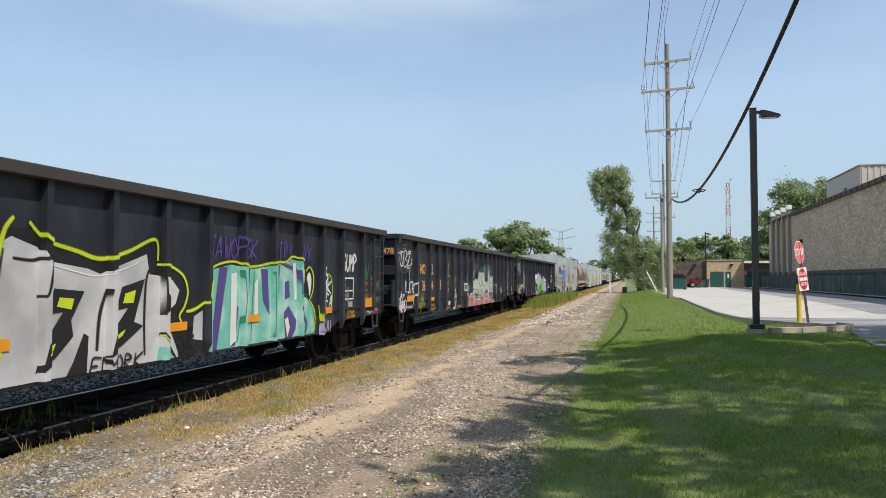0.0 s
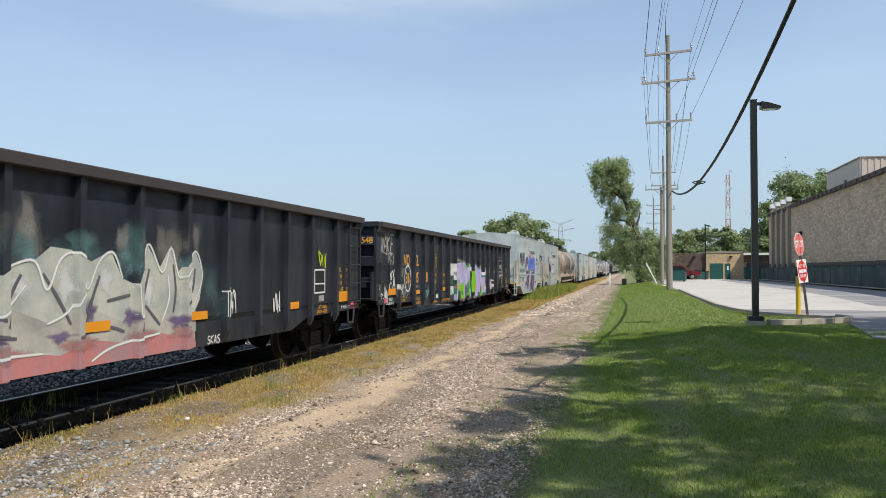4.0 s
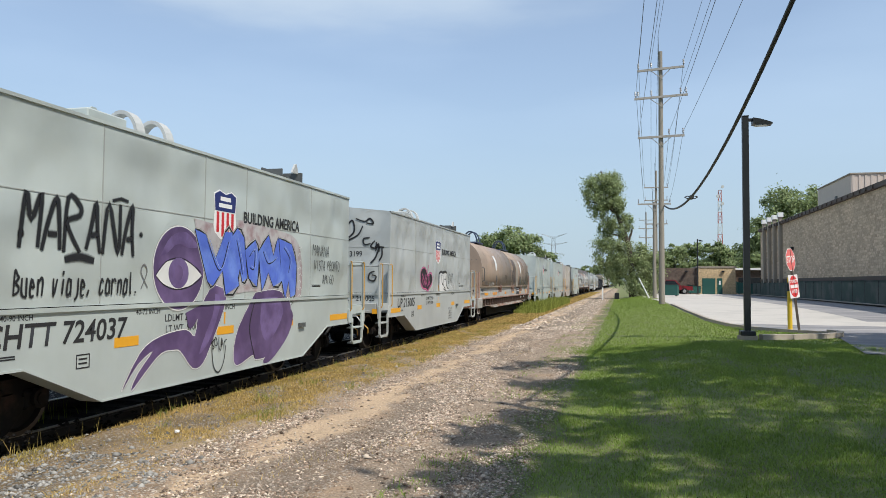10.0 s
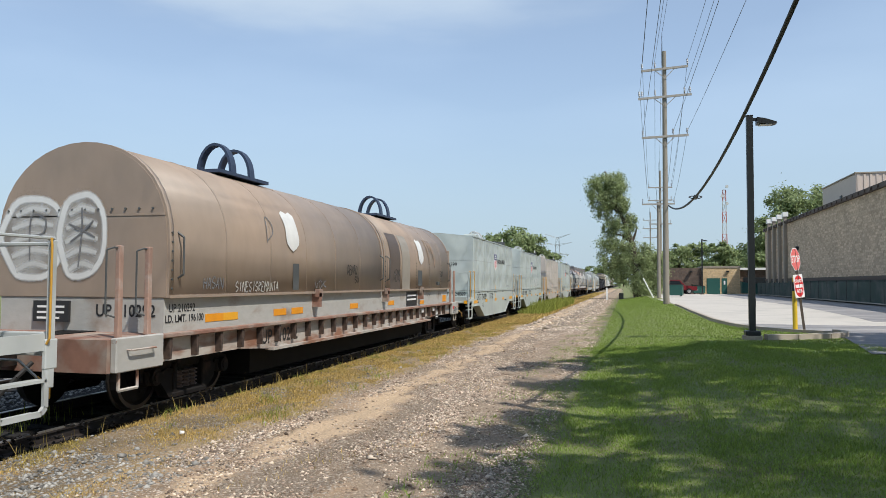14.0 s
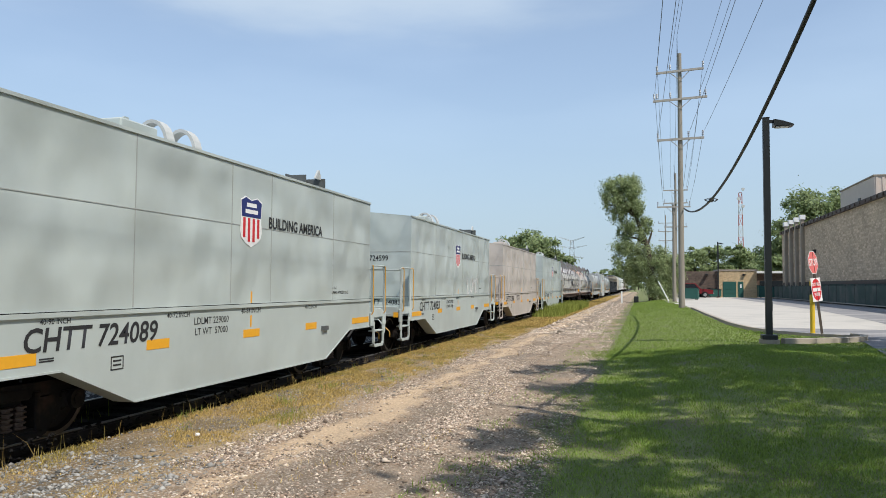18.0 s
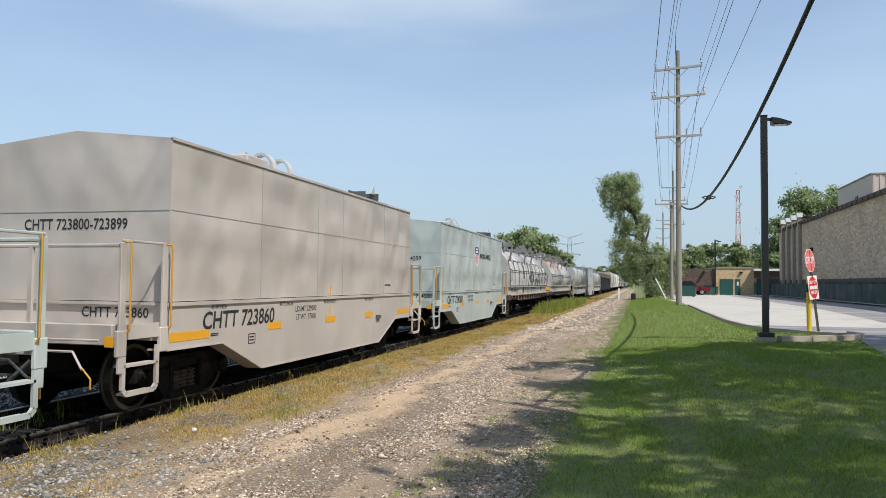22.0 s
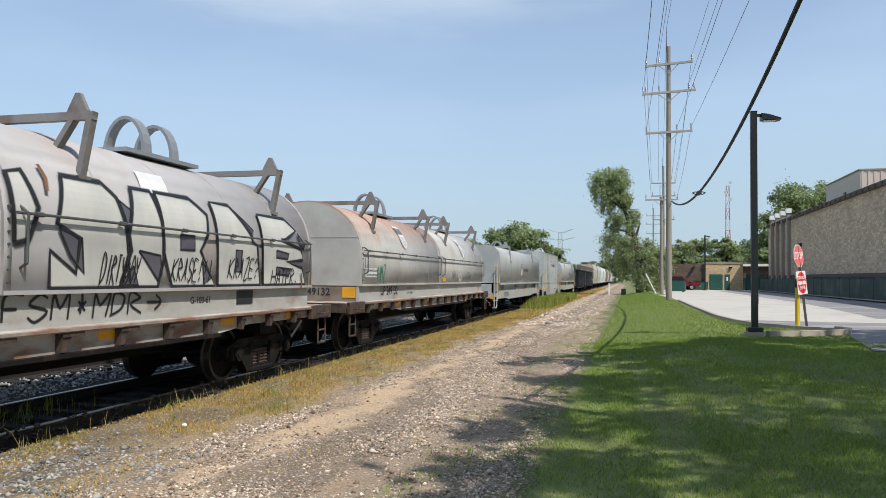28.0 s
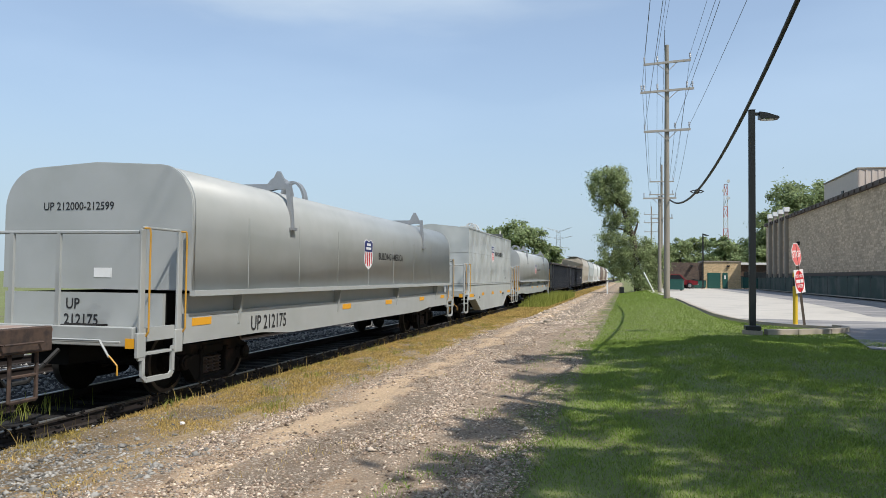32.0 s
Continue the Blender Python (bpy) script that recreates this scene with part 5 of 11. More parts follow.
GON = None
M_RUSTEDGE = mat("rust-worn black steel edge", (0.046, 0.038, 0.038), 0.7, vary=0.5, grain=6)


def gondola(name_label, s0):
    global GON
    if GON is None:
        GON = gondola_meshes()
    car = thing("gondola_car", pose(TRACK, s0, 0), name_label, "rail car", "freight cars of the train")
    for me in GON["side"]:
        part_of("side_sheet", me, M_BLACK, car)
    for s in (-1, 1):
        o = part_of("top_chord", GON["chord"], M_RUSTEDGE, car, "rust-worn top rail")
        o.rotation_euler = (0, 0, 0 if s > 0 else math.pi)
        for yy in RIBS:
            o = part_of("rib", GON["rib"], M_BLACK, car)
            o.location = (0, yy, 0)
            o.rotation_euler = (0, 0, 0 if s > 0 else math.pi)
        o = part_of("end_wall", GON["end"], M_BLACK, car)
        o.location = (0, -10.2 if s < 0 else 10.03, 0)
        o.rotation_euler = (0, 0, 0 if s < 0 else math.pi)
        coupler(car, s * 10.25, s)
    part_of("floor", GON["floor"], M_UNDER, car)
    part_of("centre_sill", GON["centre_sill"], M_UNDER, car)
    trucks(car, (-8.65, 8.65))
    # end ladders and grab irons on the lawn side
    ladder(car, GX, -10.20, -9.52, [1.48, 1.92], M_BLACK)
    ladder(car, GX, 9.34, 9.98, [1.07 + 0.413 * k for k in range(5)], M_BLACK)
    for y0, y1, z0, z1 in ((-10.20, -9.52, 1.42, 1.96), (9.34, 9.98, 1.0, 2.84)):
        for y in (y0, y1):
            part("ladder_stile", boxes((GX + 0.03, GX + 0.085, y - 0.018, y + 0.018, z0, z1), bevel=0.004), M_BLACK, car, "flat ladder stile")
    for s in (-1, 1):
        bm = bmesh.new()
        a, b = (-10.18, -9.78) if s < 0 else (9.38, 9.76)
        tube(bm, [(GX, a, 0.92), (GX, a + 0.04, 0.60), (GX, b - 0.04, 0.60), (GX, b, 0.92)], 0.028, 6)
        part("step", bm, M_BLACK, car)
    bm = bmesh.new()
    rod(bm, (-1.2, -10.55, 1.05), (-0.2, -10.55, 1.05), 0.02, 6)
    tube(bm, [(-1.1, -10.34, 1.9), (-1.1, -10.46, 1.9), (-0.5, -10.46, 1.9), (-0.5, -10.34, 1.9)], 0.02, 5)
    part("end_railing", bm, M_BLACK, car)
    for x in (0.73, 1.38):
        part("rail_post", boxes((x - 0.03, x + 0.03, -10.47, -10.36, 1.02, 1.72), bevel=0.006), M_BLACK, car, "flat upright of the end step")
    for z in (1.06, 1.48):
        part("end_rung", rod(bmesh.new(), (0.73, -10.48, z), (1.38, -10.48, z), 0.015, 6), M_BLACK, car)
    for y in (-10.3, 9.75):
        part("corner_gusset", boxes((GX - 0.02, GX + 0.07, y, y + 0.4, 2.72, 2.98)), M_RUSTEDGE, car)
    return car


# hoods
def hood_mesh_angular(L, x=1.53, z0=1.5, zc=3.69, zp=3.85):
    bm = bmesh.new()
    prism(bm, [(x, z0), (x, zc), (0, zp), (-x, zc), (-x, z0)], -L / 2, L / 2)
    return mesh_of(bm, "hood")


def end_platform(car, y, s, material, halfw=1.5, z=1.16, corner=1.58, hand=2.24):
    """Crossover platform beyond a hood's end, with corner posts, hooked grab rails and a hanging step; s is the outward way along y."""
    a, b = sorted((y, y + s * 0.98))
    plat = part("end_platform", boxes((-halfw + 0.05, halfw - 0.16, a, b, z - 0.05, z), bevel=0.008), material, car, "end platform")
    e = y + s * 0.95
    part("platform_beam", boxes((-halfw + 0.05, corner - 0.10, *sorted((e - s * 0.06, e + s * 0.05)), z - 0.16, z + 0.09), bevel=0.01), material, plat, "boxed end beam")
    part("beam_rod", rod(bmesh.new(), (0.2, e + s * 0.09, z - 0.10), (corner - 0.25, e + s * 0.09, z - 0.10), 0.014, 6), material, plat)
    # crossing handrail on two uprights
    part("end_rail", tube(bmesh.new(), [(-halfw + 0.2, e, z), (-halfw + 0.2, e, hand - 0.04), (corner - 0.06, e, hand - 0.04)], 0.024, 6), material, plat, "end handrail")
    part("rail_upright", boxes((0.20, 0.26, e - 0.02, e + 0.02, z, hand - 0.04)), material, plat)
    part("rail_upright", boxes((-0.55, -0.49, e - 0.02, e + 0.02, z, hand - 0.04)), material, plat)
    part("side_handrail", rod(bmesh.new(), (corner - 0.03, y + s * 0.12, hand + 0.02), (corner - 0.03, e, hand + 0.02), 0.018, 6), material, plat)
    for k, dy in enumerate((0.12, 0.93)):
        yy = y + s * dy
        part("corner_post", boxes((corner - 0.05, corner - 0.01, yy - 0.05, yy + 0.05, 0.66 if k else 0.86, hand), bevel=0.008), material, plat, "flat corner post")
        g = yy - s * 0.075
        part("grab_rail", tube(bmesh.new(), [(corner - 0.03, yy, hand + 0.01), (corner + 0.02, g, hand + 0.01), (corner + 0.03, g, hand - 0.06), (corner + 0.03, g, z + 0.03), (corner - 0.01, g, z - 0.03)], 0.013, 7), M_RAILYEL, plat, "yellow hooked grab rail")
        part("post_gusset", boxes((corner - 0.06, corner - 0.005, yy - 0.085, yy + 0.085, z - 0.30, z + 0.02), bevel=0.01), material, plat)
    part("side_plate", boxes((corner - 0.07, corner - 0.03, *sorted((y + s * 0.2, y + s * 0.86)), z - 0.10, z + 0.08)), material, plat, "plate between the posts")
    part("corner_mark", boxes((corner - 0.20, corner - 0.07, *sorted((e + s * 0.051, e + s * 0.056)), z - 0.18, z - 0.05)), M_YELLOW, plat, "small yellow corner mark")
    # hanging step: two bent straps with a rounded lower tread and one rung
    y1, y2 = y + s * 0.24, y + s * 0.88
    low, mid = 0.40, 0.74
    strap = [(y2, z - 0.2), (y2, low + 0.06), (y2 - s * 0.06, low), (y1 + s * 0.06, low), (y1, low + 0.06), (y1, z - 0.2)]
    bm = bmesh.new()
    for (ya, za), (yb, zb) in zip(strap, strap[1:]):
        d = Vector((yb - ya, zb - za)).normalized() * 0.03
        plate(bm, [(ya - d.y, za + d.x), (yb - d.y, zb + d.x), (yb + d.y, zb - d.x), (ya + d.y, za - d.x)], corner - 0.05, corner - 0.012)
    part("step_strap", bm, material, plat, "bent step strap")
    part("step_tread", boxes((corner - 0.16, corner - 0.012, *sorted((y1, y2)), mid - 0.015, mid + 0.015)), material, plat)
    part("step_tread", boxes((corner - 0.16, corner - 0.05, *sorted((y1 + s * 0.06, y2 - s * 0.06)), low - 0.02, low + 0.012)), material, plat)
    # uncoupling lever and a yellow-ended hose bracket
    part("uncoupling_lever", tube(bmesh.new(), [(0.2, y + s * 1.08, 0.92), (halfw - 0.5, y + s * 1.08, 0.92), (halfw - 0.3, y + s * 1.15, 0.72)], 0.016, 5), material, plat, "bent uncoupling lever")
    part("lever_end", tube(bmesh.new(), [(halfw - 0.30, y + s * 1.15, 0.74), (halfw - 0.16, y + s * 1.17, 0.62), (halfw - 0.16, y + s * 1.17, 0.50)], 0.012, 5), M_RAILYEL, plat, "yellow lever end")
    coupler(car, y + s * 0.95, s)


M_WHITEGREY = mat("worn white-grey rail paint", (0.45, 0.46, 0.45), 0.55, vary=0.2)


def angular_coil_car(label, s0, paint, number="", series="", shield=True, lids=True):
    car = thing("coil_car", pose(TRACK, s0, 0), label, "rail car", "freight cars of the train")
    L, X = 10.56, 1.53
    # skirted body side: deep in the middle, raised over the trucks
    prof = [(-5.28, 0.86), (-3.95, 0.86), (-2.75, 0.36), (2.9, 0.36), (4.1, 0.86), (5.28, 0.86), (5.28, 1.44), (-5.28, 1.44)]
    for x0, x1 in ((X - 0.03, X), (-X, -X + 0.03)):
        part("side_skirt", plate(bmesh.new(), prof, x0, x1), SKIRT.get(paint, paint), car)
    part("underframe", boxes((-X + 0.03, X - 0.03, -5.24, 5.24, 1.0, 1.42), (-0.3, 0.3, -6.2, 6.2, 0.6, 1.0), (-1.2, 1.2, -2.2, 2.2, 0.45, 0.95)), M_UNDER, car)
    flange = bmesh.new()
    edge = [(-5.28, 0.86), (-3.95, 0.86), (-2.75, 0.36), (2.9, 0.36), (4.1, 0.86), (5.28, 0.86)]
    for (ya, za), (yb, zb) in zip(edge, edge[1:]):
        plate(flange, [(ya, za - 0.012), (yb, zb - 0.012), (yb, zb + 0.012), (ya, za + 0.012)], X - 0.30, X + 0.012)
    part("skirt_flange", flange, SKIRT.get(paint, paint), car, "folded flange along the skirt's lower edge")
    for y in (-5.26, 5.18):
        part("corner_reflector", boxes((X, X + 0.012, y, y + 0.08, 1.44, 1.49)), M_SHRED, car, "small red reflector")
    lip = part("lip", boxes((X - 0.02, X + 0.025, -5.30, 5.30, 1.44, 1.49)), paint, car)
    hood = part_of("hood", hood_mesh_angular(L), paint, car, "angular sheet-steel hood")
    bm = bmesh.new()
    for y in (-2.83, -0.62, 0.62, 3.2):
        box(bm, X, X + 0.006, y - 0.008, y + 0.008, 1.52, 3.68)
    box(bm, X, X + 0.005, -5.26, 5.26, 2.72, 2.732)
    box(bm, -X + 0.02, X - 0.02, -5.286, -5.28, 2.715, 2.727)
    part("seam", bm, M_SEAM, hood, "welded seam lines")
    part("roof_rail", boxes((X - 0.02, X + 0.02, -5.28, 5.28, 3.66, 3.70)), paint, hood)
    # lifting loops near the crown, an open bracket at the eaves
    loops(hood, -1.15, 3.78, M_WHITEGREY, 0.78, 0.28, 0.10)
    part("roof_hatch", boxes((0.55, 1.10, -2.6, -1.85, 3.70, 3.95), bevel=0.02), paint, hood, "low box on the roof")
    part("hatch_fin", plate(bmesh.new(), [(-2.3, 3.95), (-2.05, 3.95), (-2.12, 4.06), (-2.2, 4.06)], 0.8, 0.83), paint, hood)
    bm = boxes((1.10, 1.50, 1.95, 1.98, 3.66, 3.86), (1.10, 1.50, 2.80, 2.84, 3.66, 3.90), (1.08, 1.11, 1.95, 2.84, 3.68, 3.89))
    part("eaves_bracket", bm, M_DKGREY, hood, "dark open bracket at the eaves")
    part("bracket_fin", plate(bmesh.new(), [(2.55, 3.88), (2.84, 3.88), (2.74, 4.06), (2.70, 4.06)], 1.38, 1.42), M_WHITEGREY, hood)
    for s in (-1, 1):
        end_platform(car, s * 5.28, s, paint)
        part("end_sheet", boxes((-X + 0.04, X - 0.04, *sorted((s * 5.245, s * 5.275)), 0.98, 1.46)), paint, car, "painted lower end sheet")
        part("end_ledge", boxes((-X + 0.02, X - 0.02, *sorted((s * 5.27, s * 5.32)), 1.45, 1.49)), paint, car)
    trucks(car, (-4.15, 4.15))
    # yellow marks along the skirt
    for y, w, z in ((-4.77, 0.94, 1.02), (-2.32, 0.46, 1.03), (0.03, 0.50, 1.03), (2.22, 0.47, 1.03), (4.74, 0.98, 1.03)):
        part("yellow_mark", boxes((X, X + 0.004, y - w / 2, y + w / 2, z - 0.062, z + 0.062)), M_YELLOW, car, "yellow reflective stripe")
    lining = {"UP 213005": ("H 14 2", "LINING APPLIED: 03-22"), "CHTT 724089": ("H 14-1", "LINING APPLIED: 03-23")}.get(number)
    if lining:
        for row, body in enumerate(lining):
            part_of("stencil", to_side(letters(body, 0.085, 0.001, align="LEFT"), X + 0.004, 3.15, 1.74 - 0.09 * row), M_INK, car, "small black stencil")
    else:
        bar_text(car, 3.5, 1.72, 0.42, 0.016, X, M_INK, rows=2)
    part("stencil_frame", boxes((X, X + 0.003, -3.19, -2.97, 0.93, 0.945), (X, X + 0.003, -3.19, -2.97, 0.78, 0.795), (X, X + 0.003, -3.19, -3.175, 0.795, 0.93), (X, X + 0.003, -2.985, -2.97, 0.795, 0.93), (X, X + 0.003, -3.15, -3.01, 0.83, 0.85), (X, X + 0.003, -3.15, -3.01, 0.88, 0.90)), M_INK, car, "small framed black stencil")
    bar_text(car, -4.16, 1.01, 0.2, 0.016, X, M_INK, rows=2)
    if number:
        part_of("lettering", to_side(letters(number, 0.355, 0.006, 0.12, squeeze=1.09 if number.startswith("UP") else 1.02), X + 0.004, -3.74 if number.startswith("UP") else -3.42, 1.195), M_INK, car, "black car lettering")
        part_of("lettering", to_end(letters(number, 0.19, 0.002, 0.0, squeeze=0.95), -5.28, 0.7, 1.34), M_INK, car, "black car lettering")
    if series:
        part_of("lettering", to_end(letters(series, 0.21, 0.002, squeeze=0.88), -5.286, 0.02, 2.54), M_INK, car, "black car lettering")
    if shield:
        shield_mark(car, X + 0.005, -0.05, 2.80, 0.80)
        part_of("lettering", to_side(letters("BUILDING AMERICA", 0.262, 0.006, squeeze=0.905), X + 0.009, 1.575, 2.825), M_INK, car, "black lettering")
    bm = boxes((X, X + 0.05, 2.68, 2.92, 0.92, 1.0))
    part("valve_handle", bm, M_DKGREY, car)
    return car


M_INK = mat("black stencil ink", (0.02, 0.02, 0.022), 0.6, vary=0.2)
M_SEAM = mat("seam sealant", (0.33, 0.345, 0.33), 0.6, vary=0.2)
M_SHBLUE = mat("shield blue", (0.015, 0.025, 0.14), 0.5, vary=0.1)
M_SHRED = mat("shield red", (0.55, 0.02, 0.03), 0.5, vary=0.1)
M_PWHITE = mat("white paint", (0.78, 0.78, 0.77), 0.55, vary=0.1)


def shield_outline(h, k=1.0):
    w = h * 0.42 * k
    return [(-w, 0.42 * h), (-w * 0.55, 0.5 * h * k), (0, 0.44 * h), (w * 0.55, 0.5 * h * k), (w, 0.42 * h), (w * 0.92, 0.1 * h), (w, -0.2 * h), (w * 0.88, -0.33 * h), (w * 0.5, -0.43 * h), (0, -0.51 * h * k), (-w * 0.5, -0.43 * h), (-w * 0.88, -0.33 * h), (-w, -0.2 * h), (-w * 0.92, 0.1 * h)]


def shield_mark(car, x, y, z, h):
    """A plain striped shield in white, red and blue."""
    o = shield_outline(h)
    p = part("shield", plate(bmesh.new(), [(y + a, z + b) for a, b in o], x, x + 0.002), M_PWHITE, car, "white shield with red stripes and a blue field")
    bm = bmesh.new()
    for k in range(4):
        a = -0.27 + 0.18 * k
        d = abs(a) * 0.55
        box(bm, x + 0.002, x + 0.004, y + (a - 0.045) * h, y + (a + 0.045) * h, z + (-0.44 + d * 0.8) * h, z + 0.07 * h)
    part("red_stripes", bm, M_SHRED, p, "red stripes")
    top = [q for q in o if q[1] > 0.05 * h]
    part("blue_field", plate(bmesh.new(), [(y + a * 0.94, z + 0.09 * h if b < 0.12 * h else z + b * 0.95) for a, b in top], x + 0.002, x + 0.005), M_SHBLUE, p, "blue field")
    bm = boxes((x + 0.005, x + 0.006, y - 0.19 * h, y + 0.19 * h, z + 0.29 * h, z + 0.37 * h), (x + 0.005, x + 0.006, y - 0.24 * h, y + 0.24 * h, z + 0.16 * h, z + 0.24 * h))
    part("white_bar", bm, M_PWHITE, p)
    return p


def round_profile(hw, z0, zs, zt, n=12):
    """Upright side, then an arch to the crown."""
    pts = [(hw, z0), (hw, zs)]
    for i in range(1, n):
        a = math.pi * i / n
        pts.append((hw * math.cos(a), zs + (zt - zs) * math.sin(a) ** 0.85))
    return pts + [(-hw, zs), (-hw, z0)]


def smooth_sides(ob):
    """Smooth shading along a drawn-out form; its flat ends and its underside stay flat."""
    for f in ob.data.polygons:
        f.use_smooth = abs(f.normal.y) < 0.5 and f.normal.z > -0.5
    return ob


def loops(hood, y, z, material, x=0.25, r=0.36, top=0.12):
    """Two bent-plate lifting loops on a base plate."""
    base = part("loop_base", boxes((x - r - 0.05, x + r + 0.05, y - 0.9, y + 0.9, z - 0.06, z)), material, hood)
    for dy in (-0.34, 0.34):
        bm = bmesh.new()
        ring = [[], [], [], []]
        for a in np.linspace(-0.25, math.pi + 0.25, 15):
            for k, (rr, w) in enumerate(((r, -0.09), (r, 0.09), (r - 0.05, 0.09), (r - 0.05, -0.09))):
                ring[k].append(bm.verts.new((x + rr * math.cos(a), y + dy + w, z + (rr + top) * max(math.sin(a), -0.05))))
        for k in range(4):
            p, q = ring[k], ring[(k + 1) % 4]
            for i in range(14):
                bm.faces.new((p[i], p[i + 1], q[i + 1], q[i]))
        bmesh.ops.recalc_face_normals(bm, faces=bm.faces)
        part("lifting_loop", bm, material, base, "bent-plate lifting loop")


M_FRAME = mat("weathered grey frame steel", (0.20, 0.19, 0.185), 0.65, vary=0.35, second=(0.13, 0.09, 0.07), second_at=0.62, second_scale=3.0)


def bar_between(bm, a, b, y, w, t):
    """A flat bar from a to b in x and z, standing across the car at y."""
    (xa, za), (xb, zb) = a, b
    d = Vector((xb - xa, zb - za)).normalized() * t / 2
    prism(bm, [(xa - d.y, za + d.x), (xb - d.y, zb + d.x), (xb + d.y, zb - d.x), (xa + d.y, za - d.x)], y - w / 2, y + w / 2)


def roof_frame(hood, y, z, material, x=1.38, foot=(1.2, 0.66), inner=(0.85, 0.30)):
    """Stacking frame: a beam across the crown on two leaning legs a side, with small upright gussets."""
    beam = part("stacking_beam", boxes((-x, x, y - 0.045, y + 0.045, z + 0.03, z + 0.13)), material, hood, "steel stacking beam across the crown")
    for sgn in (-1, 1):
        bm = bmesh.new()
        bar_between(bm, (sgn * (x - 0.03), z + 0.13), (sgn * foot[0], z - foot[1]), y, 0.10, 0.08)
        part("frame_leg", bm, material, beam)
        bm = bmesh.new()
        bar_between(bm, (sgn * (x - 0.28), z + 0.06), (sgn * inner[0], z - inner[1]), y, 0.10, 0.07)
        part("frame_leg", bm, material, beam)
        part("leg_foot", boxes((sgn * foot[0] - 0.07, sgn * foot[0] + 0.07, y - 0.10, y + 0.10, z - foot[1] - 0.03, z - foot[1] + 0.02)), material, beam)
        bm = bmesh.new()
        prism(bm, [(sgn * (x - 0.38), z + 0.13), (sgn * (x - 0.08), z + 0.13), (sgn * (x - 0.2), z + 0.36), (sgn * (x - 0.26), z + 0.36)], y - 0.03, y + 0.03)
        part("frame_gusset", bm, material, beam)


